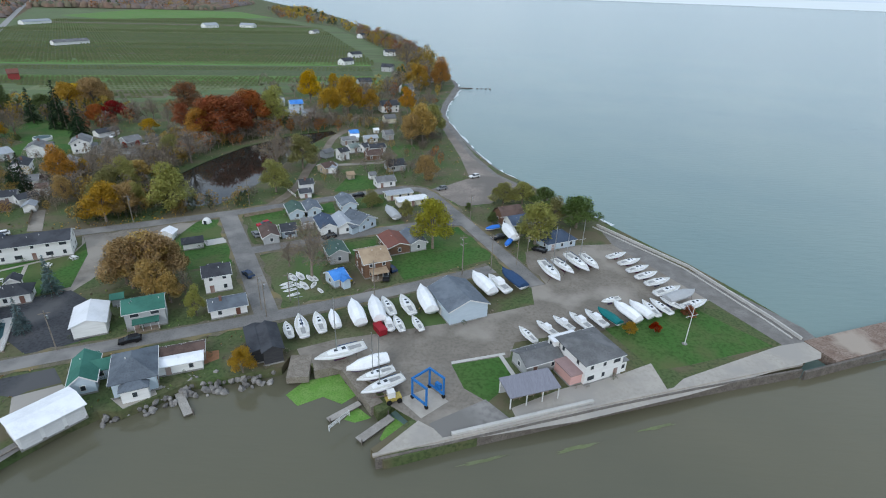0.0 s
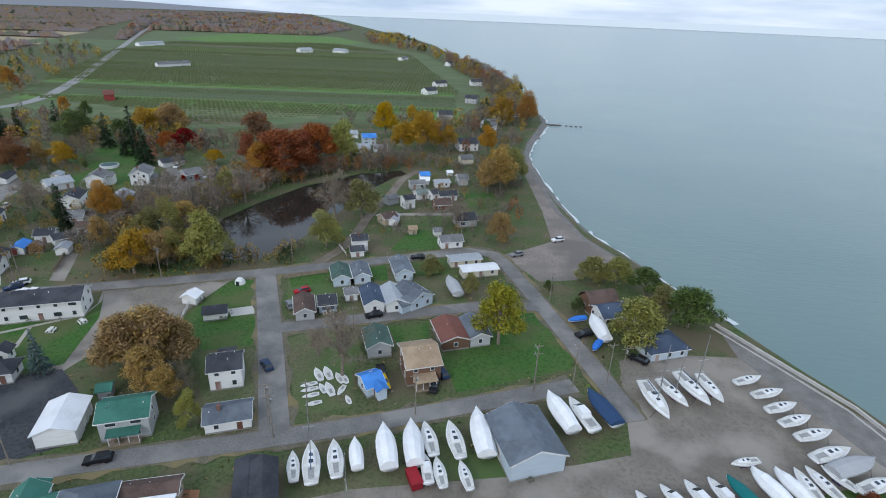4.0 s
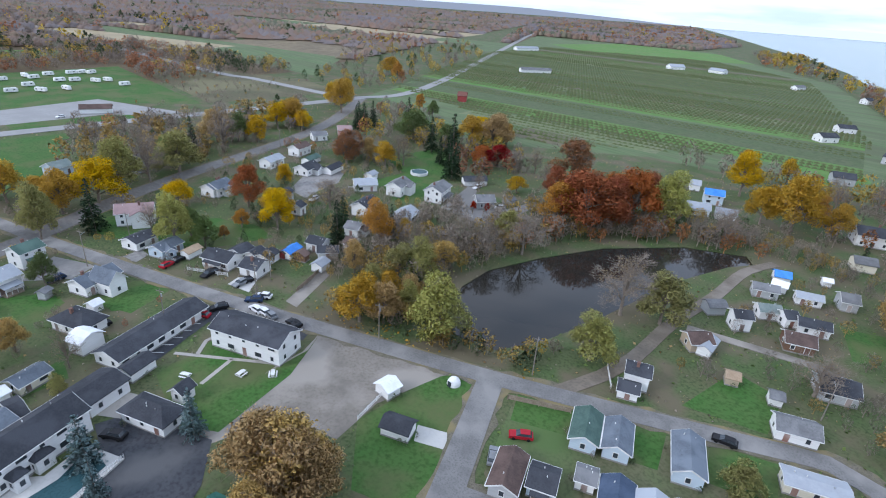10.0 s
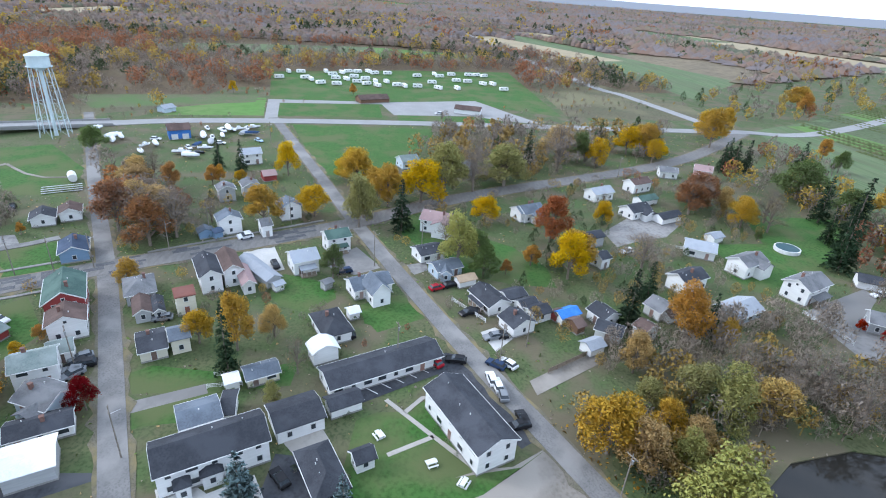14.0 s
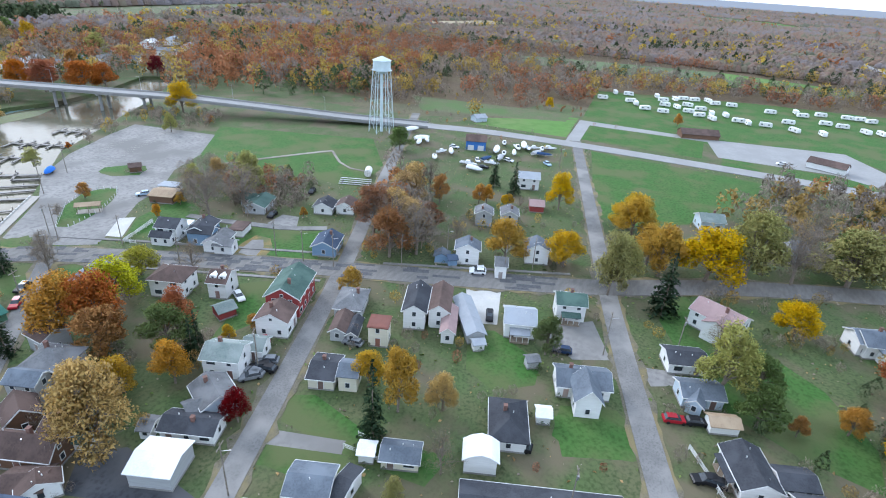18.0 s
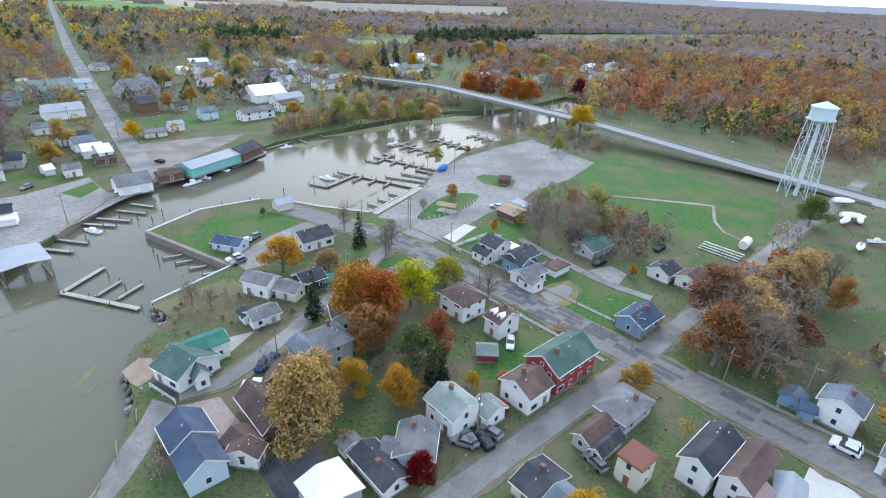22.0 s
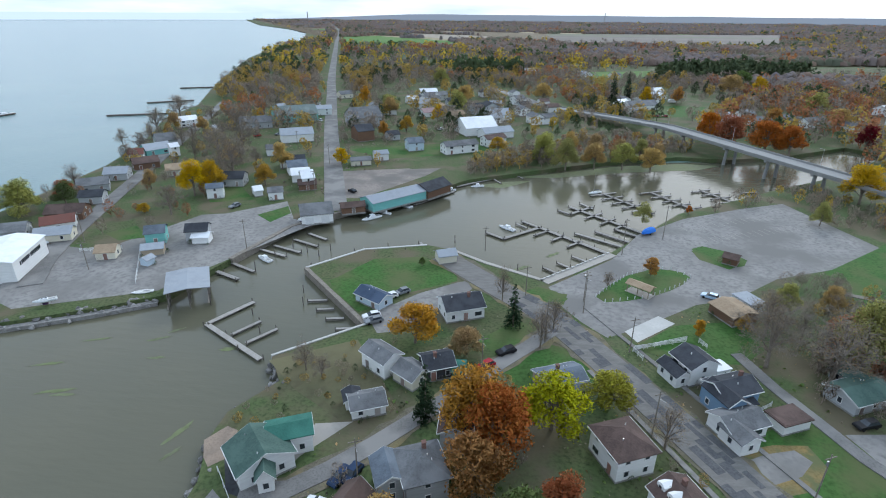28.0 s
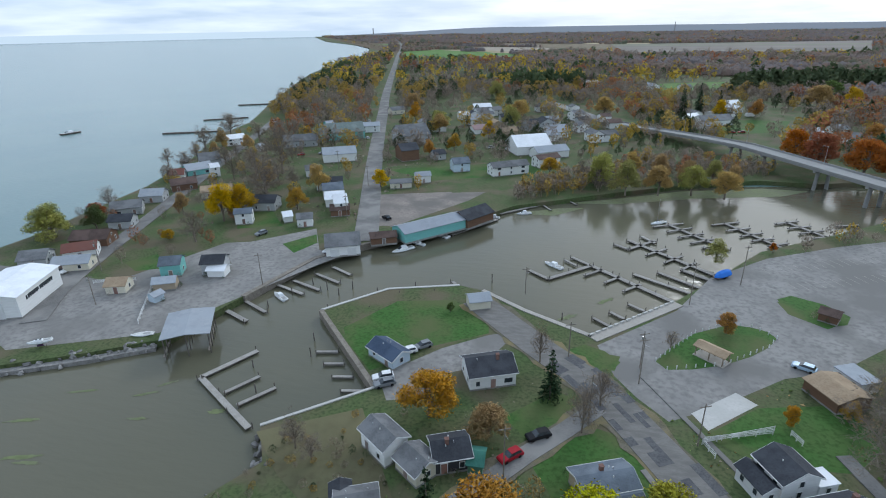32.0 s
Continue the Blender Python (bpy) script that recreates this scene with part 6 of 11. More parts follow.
# water tower
M["tower_paint"] = mat("tower_paint", (0.58, 0.66, 0.68), (0.50, 0.58, 0.60), 0.3, rough=0.5, fine_amt=0.12)
tower = thing("water_tower", -283, 15.5, LAND, 12, "tall pale blue steel water tower on braced legs", "tower")
H_TOP, R_BASE, R_TOP = 36.0, 6.4, 4.3
tank = part("tank", Form().prism([(4.3 * math.cos(math.tau * i / 20), 4.3 * math.sin(math.tau * i / 20)) for i in range(20)], 30.2, 34.6), "tower_paint", tower)
part("tank_roof", Form().tube((0, 0, 34.603), (0, 0, 36.6), 4.7, 0.15, 20), "tower_paint", tank)
part("tank_bowl", Form().tube((0, 0, 28.4), (0, 0, 30.197), 1.2, 4.2, 20), "tower_paint", tank)
part("walkway", Form().prism([(5.0 * math.cos(math.tau * i / 20), 5.0 * math.sin(math.tau * i / 20)) for i in range(20)], 29.95, 30.1), "tower_paint", tank)
part("riser", Form().tube((0, 0, -0.2), (0, 0, 28.6), 0.75, 0.75, 12), "tower_paint", tower)
for i in range(6):
    a, b = math.tau * i / 6, math.tau * (i + 1) / 6
    leg = lambda t, z: Vector(((R_BASE + (R_TOP - R_BASE) * z / 30) * math.cos(t), (R_BASE + (R_TOP - R_BASE) * z / 30) * math.sin(t), z))
    part("leg", Form().tube(leg(a, -0.3), leg(a, 31), 0.2, 0.17, 6), "tower_paint", tower)
    for z in (7.5, 15, 22.5):
        part("strut", Form().tube(leg(a, z), leg(b, z), 0.09, 0.09, 5), "tower_paint", tower)
    for z in (0.3, 7.5, 15, 22.5):
        part("brace", Form().tube(leg(a, z), leg(b, z + 7.2), 0.05, 0.05, 4).tube(leg(b, z), leg(a, z + 7.2), 0.05, 0.05, 4), "tower_paint", tower)

# boat lift
M["lift_blue"] = mat("lift_blue", (0.03, 0.15, 0.42), (0.04, 0.18, 0.46), 1.0, rough=0.45)
lift = thing("boat_lift", 15.2, 118.2, LAND + 0.06, 43, "blue steel travelling boat lift on wheels", "boat lift")
for sx in (-2.6, 2.6):
    for sy in (-2.3, 2.3):
        leg_part = part("leg", Form().box(sx - 0.18, sy - 0.18, 0.9, sx + 0.18, sy + 0.18, 5.4), "lift_blue", lift)
        part("wheel", Form().tube((sx - 0.2, sy, 0.48), (sx + 0.2, sy, 0.48), 0.48, 0.48, 12), "tyre", leg_part)
    part("side_beam", Form().box(sx - 0.2, -2.1, 0.9, sx + 0.2, 2.1, 1.3), "lift_blue", lift)
    part("top_beam", Form().box(sx - 0.2, -2.5, 5.403, sx + 0.2, 2.5, 5.8), "lift_blue", lift)
part("cross_beam", Form().box(-2.4, 2.1, 5.403, 2.4, 2.5, 5.8), "lift_blue", lift)
part("cabin", Form().box(2.85, -0.8, 1.0, 3.6, 0.8, 2.4), "lift_blue", lift)

lift.scale = (0.86, 0.86, 0.86)
# forklift by the dock
fork = thing("yard_tractor", 8.6, 117.4, LAND + 0.06, 20, "yellow and white yard tractor with long fork", "tractor")
part("chassis", Form().box(-1.5, -0.8, 0.5, 1.5, 0.8, 1.2), mat("machine_yellow", (0.45, 0.36, 0.10), rough=0.5), fork)
part("cab", Form().box(-1.1, -0.65, 1.203, 0.3, 0.65, 2.5), "trim", fork)
part("boom", Form().tube((0.6, 0, 1.4), (-4.2, 0.1, 1.8), 0.16, 0.1, 6), "steel", fork)
for sx in (-1, 1):
    for sy in (-1, 1):
        part("wheel", Form().tube((sx, sy * 0.82, 0.5), (sx, sy * 1.12, 0.5), 0.5, 0.5, 12), "tyre", fork)
skip = thing("container", 4.2, 139.8, LAND + 0.05, -60, "red metal waste container on gravel", "container")
part("box", Form().add([(-1.7, -0.9, 0.1), (1.7, -0.9, 0.1), (1.7, 0.9, 0.1), (-1.7, 0.9, 0.1), (-1.9, -1.0, 1.7), (1.9, -1.0, 1.7), (1.9, 1.0, 1.7), (-1.9, 1.0, 1.7)], [(0, 3, 2, 1), (4, 5, 6, 7), (0, 1, 5, 4), (1, 2, 6, 5), (2, 3, 7, 6), (3, 0, 4, 7)]), mat("skip_red", (0.32, 0.02, 0.03), (0.24, 0.02, 0.03), 0.8, rough=0.5), skip)
for sy in (-0.7, 0.7):
    part("runner", Form().box(-1.6, sy - 0.08, 0, 1.6, sy + 0.08, 0.098), "steel", skip)

# open shed on the quay
os_ = thing("open_shed", 34.8, 119.3, LAND, 18, "open quayside shed with flat grey-violet metal roof", "shed")
part("roof", Form().add([(-5.4, -2.7, 2.75), (5.4, -2.7, 2.75), (5.4, 2.7, 3.35), (-5.4, 2.7, 3.35), (-5.4, -2.7, 2.9), (5.4, -2.7, 2.9), (5.4, 2.7, 3.5), (-5.4, 2.7, 3.5)], [(0, 3, 2, 1), (4, 5, 6, 7), (0, 1, 5, 4), (1, 2, 6, 5), (2, 3, 7, 6), (3, 0, 4, 7)]), mat("violet_metal", (0.24, 0.24, 0.275), (0.21, 0.21, 0.245), 0.5, rough=0.5, stretch=(18, (8, 0.3, 1))), os_)
for sx in (-5.1, -1.7, 1.7, 5.1):
    for sy, zt in ((-2.4, 2.76), (2.4, 3.3)):
        part("post", Form().box(sx - 0.09, sy - 0.09, 0, sx + 0.09, sy + 0.09, zt), "trim", os_)
part("back_wall", Form().box(-5.0, 2.2, 0, 5.0, 2.28, 2.9), "wall_grey", os_)
for a in range(3):
    part("picnic_bench", Form().box(-3.6 + a * 3, -0.9, 0.7, -2.0 + a * 3, -0.2, 0.76).box(-3.5 + a * 3, -0.62, 0, -3.4 + a * 3, -0.48, 0.7).box(-2.2 + a * 3, -0.62, 0, -2.1 + a * 3, -0.48, 0.7), "timber", os_)

# flag mast on the point
mastpole = thing("flag_mast", 73.2, 136.8, LAND, 20, "white yacht club flag mast with yardarm", "flagpole")
part("pole", Form().tube((0, 0, -0.1), (0, 0, 11), 0.12, 0.06, 8), "trim", mastpole)
part("yardarm", Form().tube((-1.7, 0, 7.6), (1.7, 0, 7.6), 0.05, 0.05, 6), "trim", mastpole)
part("gaff", Form().tube((0, 0, 7.8), (0, 2.4, 9.4), 0.04, 0.03, 6), "trim", mastpole)
part("base", Form().prism([(0.6 * math.cos(math.tau * i / 8), 0.6 * math.sin(math.tau * i / 8)) for i in range(8)], -0.1, 0.2), "footing", mastpole)

# covered slip on the far bank
slip = thing("covered_slip", -24.0, 15.7, 0, 119, "open boat shelter with white metal roof over the water", "boathouse")
part("roof", gable_roof(12.6, 10.2, 5.4, 0.5, over=0.3), "roof_pale", slip)
for i in range(5):
    for sy in (-4.8, 0, 4.8):
        xx = -6 + 3 * i
        part("post", Form().tube((xx, sy, -2.5), (xx, sy, 5.35 + (0.45 if sy == 0 else 0.0)), 0.13, 0.13, 6), "weir", slip)
for sy in (-4.8, 4.8):
    part("beam", Form().box(-6.2, sy - 0.1, 5.0, 6.2, sy + 0.1, 5.25), "old_timber", slip)
    part("catwalk", Form().box(-6.2, sy - 0.6, 0.8, 6.2, sy - 0.13, 0.95), "old_timber", slip)

# highway bridge: piers and parapets
bridge = thing("bridge_substructure", 0, 0, 0, 0, "concrete bridge piers and parapets of the highway", "bridge", kind="structure")
hw = smooth_line(HIGHWAY)
HW_N = len(hw) - 1
for side in (-1, 1):
    rail = Form()
    for i in range(HW_N):
        t = i / HW_N
        if bridge_height(t) < LAND + 0.5:
            continue
        p, q = hw[i], hw[i + 1]
        d = (q - p).normalized()
        s = Vector((-d.y, d.x, 0)) * 5.3 * side
        rail.add([(p.x + s.x + o * d.y * 0.15, p.y + s.y - o * d.x * 0.15, bridge_height(t) + z) for z in (0.0, 0.85) for o in (-1, 1)] + [(q.x + s.x + o * d.y * 0.15, q.y + s.y - o * d.x * 0.15, bridge_height(t + 1 / HW_N) + z) for z in (0.0, 0.85) for o in (-1, 1)],
                 [(0, 4, 6, 2), (1, 3, 7, 5), (2, 6, 7, 3), (0, 1, 5, 4)])
    part("parapet", rail, "highway", bridge)
for px, py in ((-196, -203), (-207.5, -178), (-218.5, -153), (-229, -129), (-240, -104)):
    near = min(range(len(hw)), key=lambda i: (hw[i] - Vector((px, py, 0))).length)
    d = (hw[near + 1] - hw[near - 1]).normalized()
    n = Vector((-d.y, d.x, 0))
    zt = bridge_height(near / HW_N) - 0.9
    c = hw[near]
    for s in (-3.4, 3.4):
        part("pier", Form().tube((c + n * s).to_tuple()[:2] + (-2.5,), (c + n * s * 0.85).to_tuple()[:2] + (zt - 0.9,), 0.9, 0.75, 8), "highway", bridge)
    a, b = c + n * 5, c - n * 5
    part("pier_cap", Form().add([(a.x + d.x * k, a.y + d.y * k, z) for k in (-0.7, 0.7) for z in (zt - 0.9, zt)] + [(b.x + d.x * k, b.y + d.y * k, z) for k in (-0.7, 0.7) for z in (zt - 0.9, zt)], [(0, 1, 3, 2), (4, 6, 7, 5), (0, 4, 5, 1), (2, 3, 7, 6), (1, 5, 7, 3), (0, 2, 6, 4)]), "highway", bridge)
for i in range(0, HW_N, 4):
    if bridge_height(i / HW_N) > LAND + 2 and i % 8 == 0:
        d = (hw[i + 1] - hw[i]).normalized()
        c = hw[i] + Vector((-d.y, d.x, 0)) * 5.6
        lp = thing("street_lamp", c.x, c.y, bridge_height(i / HW_N) - 0.6, math.degrees(math.atan2(d.y, d.x)), "tall grey street lamp on the bridge", "street lamp", "bridge lamps")
        part("pole", Form().tube((0, 0, 0), (0, 0, 8.5), 0.11, 0.07, 6), "alu", lp)
        part("arm", Form().tube((0, 0, 8.4), (0, -2.2, 8.9), 0.05, 0.05, 5), "alu", lp)
        part("head", Form().box(-0.15, -2.7, 8.85, 0.15, -2.1, 9.0), "alu", lp)

# jetty, sea wall and quay edging
strip("jetty", [(103, 134.6), (121, 140.5), (160, 153), (230, 176), (300, 200)], 8.0, 2.2, "jetty_rubble", "long rusty-brown rubble jetty into the lake", "jetty", thick=4.0, curve=False)
strip("quay_edge", [(6, 104), (51, 117.6), (69, 122.6), (96, 130)], 0.6, LAND + 0.3, "concrete", "pale concrete quay edging", "quay", thick=0.5, curve=False)
for _a, _b, _w in (((6.5, 103.2), (51, 116.6), 0.5), ((51, 116.6), (69, 121.6), 0.5), ((69, 121.6), (95, 128.2), 0.5), ((95, 127.3), (160, 148.3), 0.6)):
    strip("sheet_piling", [_a, _b], _w, LAND + 0.12, "weir", "dark rusty sheet piling along the quay", "piling", thick=4.0, curve=False)
strip("sea_wall", [(71.5, 203), (90.2, 174), (99.5, 147), (101.5, 139)], 0.45, LAND + 0.75, "white_concrete", "low concrete sea wall along the lake", "wall", thick=1.2, curve=False)
strip("sea_rail", [(69.8, 202), (88.4, 173.4), (97.6, 146.8), (99.6, 139.4)], 0.3, LAND + 0.3, "white_concrete", "low kerb behind the sea wall", "kerb", thick=0.5, curve=False)
strip("wharf", [(-8.4, 127.0), (-2.6, 128.6), (5.6, 116.2)], 2.6, LAND + 0.12, "old_timber", "timber-edged wharf of the lift basin", "wharf", thick=3.5, curve=False)
strip("boat_ramp", [(-11.7, 131), (-11.0, 123.8)], 4.4, LAND + 0.15, "old_timber", "timber boat ramp between walls", "ramp", thick=1.5, curve=False)
strip("quay_walk", [(-57, 41), (-74, 26)], 0.6, LAND + 0.25, "white_concrete", "pale concrete wall of the small basin", "wall", thick=2.2, curve=False)
strip("quay_walk", [(-74, 26), (-49.5, -2)], 1.2, LAND + 0.2, "old_timber", "timber walk along the basin", "wall", thick=3.0, curve=False)
strip("quay_walk", [(-49.5, -2), (-63, -17), (-82, -23)], 0.8, LAND + 0.2, "white_concrete", "pale edging of the peninsula", "wall", thick=2.2, curve=False)
strip("quay_walk", [(-89, -21), (-101, -12), (-117.6, -2.4)], 1.3, LAND + 0.2, "concrete", "concrete edging of the marina", "wall", thick=2.2, curve=False)
strip("quay_walk", [(-117.6, -1.4), (-139.8, -23.0)], 3.2, LAND + 0.2, "concrete", "concrete marina quay with kerb blocks", "wall", thick=2.2, curve=False)
strip("bank_wall", [(-25, -5), (-33, -33), (-44, -47), (-55, -58), (-76, -79)], 1.6, LAND + 0.25, "old_timber", "timber quay of the far bank", "wall", thick=2.5, curve=False)
for i in range(15):
    t = (i + 0.5) / 15
    kb = part("kerb_block", Form().box(-0.65, -0.22, 0, 0.65, 0.22, 0.4), "white_concrete")
    kb.matrix_basis = pose(-116.8 - 22.2 * t, -2.1 - 21.6 * t, LAND + 0.2, 0, 0, 44.2)
    tagged(kb, "pale concrete kerb block on the quay", "kerb", "kerb blocks")
strip("groyne", [(139, -244), (178, -228)], 2.2, 1.0, "weir", "dark timber groyne running into the lake", "groyne", thick=3, curve=False)
strip("groyne", [(156, -306), (186, -287)], 2.2, 1.0, "weir", "dark timber groyne running into the lake", "groyne", thick=3, curve=False)
strip("groyne", [(178, -391), (210, -377)], 2.2, 1.0, "weir", "dark timber groyne running into the lake", "groyne", thick=3, curve=False)
strip("old_pier", [(30, 478), (48, 478)], 1.6, 0.7, "weir", "ruined timber pier in the lake", "pier", thick=2.5, curve=False)
for i in range(4):
    strip("old_pier", [(51 + i * 3.4, 477.6), (52.4 + i * 3.4, 477.5)], 1.3, 0.7, "weir", "broken end of a ruined pier", "pier", thick=2.5, curve=False)

# mooring piles standing free in the harbour
for _x, _y, _h in ((-38.9, -19.4, 2.4), (-44.5, -16.9, 2.8), (-49.1, -14.4, 2.2), (-51.5, -18.9, 2.6), (-60.3, -15.4, 3.0), (-66.7, -15.6, 2.4), (-69.8, -20.9, 3.1), (-75.8, -18.6, 2.5), (-61.3, -6.2, 2.2), (-90.3, -30.5, 2.8), (-110.7, -12.3, 2.2), (-50.2, -4.5, 2.6), (-52.6, 9.0, 2.3), (-54.8, 15.5, 2.5), (-44.0, 22.0, 2.0), (-49.4, 30.0, 2.2), (-36.0, -12.0, 2.6), (-33.0, -4.0, 2.2)):
    pl = thing("mooring_pile", _x, _y, 0, 0, "weathered timber mooring pile standing in the harbour", "pile", "mooring piles")
    part("post", Form().tube((0, 0, -2.5), (0.05, 0.03, _h), 0.17, 0.14, 7), "weir", pl)

# stones along the shores
M["stone"] = mat("stone", (0.26, 0.25, 0.235), (0.17, 0.16, 0.15), 1.2, fine=4, bump=0.5, spread=0.35)
_rng = np.random.default_rng(5)
STONES = []
for i in range(5):
    b = bmesh.new()
    bmesh.ops.create_icosphere(b, subdivisions=1, radius=0.7)
    for v in b.verts:
        v.co *= _rng.uniform(0.7, 1.25)
        v.co.z *= 0.75
    me = bpy.data.meshes.new("stone")
    b.to_mesh(me)
    b.free()
    me.materials.append(M["stone"])
    STONES.append(me)


def riprap(label, line, width, count, z0, z1):
    e = thing("riprap", line[0][0], line[0][1], 0, 0, label, "stones", kind="structure")
    pts = [Vector((*p, 0)) for p in line]
    seg = [(b - a).length for a, b in zip(pts, pts[1:])]
    for i in range(count):
        s = _rng.uniform(0, sum(seg))
        j = 0
        while s > seg[j]:
            s -= seg[j]
            j += 1
        p = pts[j].lerp(pts[j + 1], s / seg[j])
        d = (pts[j + 1] - pts[j]).normalized()
        u = _rng.uniform(-0.5, 0.5)
        p = p + Vector((-d.y, d.x, 0)) * u * width
        o = part("stone", STONES[i % 5], None, e)
        k = _rng.uniform(0.6, 1.35)
        o.matrix_basis = Matrix.Translation((p.x - line[0][0], p.y - line[0][1], z0 + (z1 - z0) * (u + 0.5))) @ Euler(_rng.uniform(0, 6, 3)).to_matrix().to_4x4() @ Matrix.Diagonal((k, k, k, 1))


riprap("heap of grey boulders at the water's edge", [(-44.5, 114.5), (-36, 118), (-33, 121.5), (-22.5, 124.8), (-16, 126.5)], 5.0, 120, 0.1, 1.7)
riprap("boulders along the shore house", [(-57.5, 42), (-62, 50), (-56.5, 59), (-56, 67), (-59.5, 76)], 3.0, 50, 0.2, 1.5)
strip("stone_bank", [(45, 44.2), (12, 36.2), (-5, 27.2), (-17, 19.6)], 3.0, 1.05, "stone", "packed pale stone bank of the far shore", "bank", thick=2.5, curve=False)
riprap("pale stone breakwater along the far bank", [(45, 44.5), (12, 36.5), (-5, 27.5), (-17, 20)], 3.4, 80, 0.3, 1.9)
riprap("boulders below the eastern bluff", [(24, 400), (30, 448), (34, 476), (33, 510)], 7, 35, 0.3, 2.2)

# algae mats on the water
M["algae"] = mat("algae", (0.13, 0.27, 0.05), (0.18, 0.30, 0.08), 0.5, fine=6, rough=0.8)
for _p in ([(-12.8, 120.9), (-10.1, 125), (-3, 127.5), (-1.6, 124.5), (1.5, 121.5), (-1.5, 118.5), (-5.4, 120.5), (-9.8, 117.9)], [(-0.4, 114.4), (1.4, 118), (4.6, 114.9), (1.7, 113.6)], [(6.6, 109.6), (8.5, 115.5), (11.5, 112.6), (8, 108.6)]):
    sheet("algae", [_p], 0.06, "algae", "bright green algae floating in the basin", "algae", kind="stuff")
M["duckweed"] = mat("duckweed", (0.165, 0.19, 0.09), (0.15, 0.155, 0.10), 0.15, fine=6, rough=0.8)
for _p in ([(-109.4, -111), (-126, -118), (-160, -137), (-196, -148), (-214, -146), (-200, -136), (-165, -127), (-130, -113)], [(-90, -94), (-108, -104), (-118, -106), (-106, -94)]):
    sheet("duckweed", [_p], 0.06, "duckweed", "yellowish green weed along the river bank", "weed", kind="stuff")

# main street: patches, pavements, parking lines
MAIN = smooth_line([(-106.6, 5.6), (-118.4, 17.7), (-138, 52), (-156, 87), (-184, 145)], 1.0)
repairs = thing("road_repairs", 0, 0, 0, 0, "dark oblong repair patches over the worn asphalt", "patch", kind="structure")
_r = random.Random(12)
for lane in (-3.3, -1.7, 0.1, 1.8, 3.3):
    i = _r.randrange(3, 8)
    while i < len(MAIN) - 10:
        n = _r.randrange(2, 8)
        if _r.random() < (0.72 if i < 105 else 0.35):
            w = _r.uniform(0.5, 0.95)
            off = lane + _r.uniform(-0.3, 0.3)
            vs = []
            for q in (i, i + n):
                d = (MAIN[q + 1] - MAIN[q - 1]).normalized()
                sd = Vector((-d.y, d.x, 0))
                zz = Z_ROAD + 0.062 + 0.0006 * (i % 7)
                vs += [MAIN[q] + sd * (off - w) + Vector((0, 0, zz)), MAIN[q] + sd * (off + w) + Vector((0, 0, zz))]
            lo_ = [v - Vector((0, 0, 0.02)) for v in vs]
            part("patch", Form().add(vs + lo_, [(0, 2, 3, 1), (0, 4, 6, 2), (1, 3, 7, 5), (0, 1, 5, 4), (2, 6, 7, 3)]), "patch", repairs)
        i += n + _r.randrange(1, 5)
strip("pavement", [(-127, 11), (-146, 48), (-163.6, 83)], 1.0, LAND + 0.2, "lot", "concrete pavement along the main street", "pavement", thick=0.2)
strip("pavement", [(-124.5, 38), (-133, 55), (-149, 88)], 1.0, LAND + 0.2, "lot", "concrete pavement along the main street", "pavement", thick=0.2)
strip("pavement", [(-166, 96), (-190, 142)], 1.0, LAND + 0.2, "lot", "concrete pavement along the main street", "pavement", thick=0.2)
for _p in ([(-104, 161), (-95.2, 168.4), (-87.2, 175.2)], [(-100.4, 164.4), (-104.2, 168.0), (-104.6, 170.8)], [(-90.5, 161), (-94.2, 169.2)]):
    strip("garden_path", _p, 0.9, LAND + 0.11, "concrete", "narrow concrete garden path", "path", thick=0.1, curve=False)
# parking lines of the motel
for i in range(8):
    o = thing("parking_line", -114.6 + 1.5 * i, 170.6 - 2.6 * i, LAND + 0.1, 52, "white painted parking line", "marking", "parking lines", "structure")
    part("line", Form().box(-2.4, -0.08, -0.01, 2.4, 0.08, 0), "trim", o)

# garden pools
M["pool_cover"] = mat("pool_cover", (0.03, 0.075, 0.085), (0.04, 0.09, 0.10), 0.4, rough=0.4)
pool = thing("round_pool", -169.8, 294.4, LAND, 0, "round white garden pool, drained for autumn", "pool")
part("rim", Form().prism([(4.0 * math.cos(math.tau * i / 24), 4.0 * math.sin(math.tau * i / 24)) for i in range(24)], 0, 1.2), "trim", pool)
part("cover", Form().prism([(3.6 * math.cos(math.tau * i / 24), 3.6 * math.sin(math.tau * i / 24)) for i in range(24)], 1.203, 1.23), "pool_cover", pool)
mp = thing("motel_pool", -80.5, 135.5, LAND + 0.1, 116, "covered motel pool with white fence", "pool")
part("apron", Form().box(-7, -4.2, -0.1, 7, 4.2, 0.28), "white_concrete", mp)
part("cover", Form().prism([(-5.6, -2.4), (-1, -3.2), (4.8, -2.8), (5.8, 0), (4.6, 2.4), (0, 1.6), (-4.6, 2.6), (-6, 0.4)], 0.283, 0.34), "pool_cover", mp)
for i in range(29):
    x0 = -7 + i * 0.5
    part("picket", Form().box(x0 - 0.05, -4.25, 0.25, x0 + 0.05, -4.2, 1.4), "trim", mp)
part("rail", Form().box(-7, -4.3, 1.05, 7, -4.252, 1.2), "trim", mp)

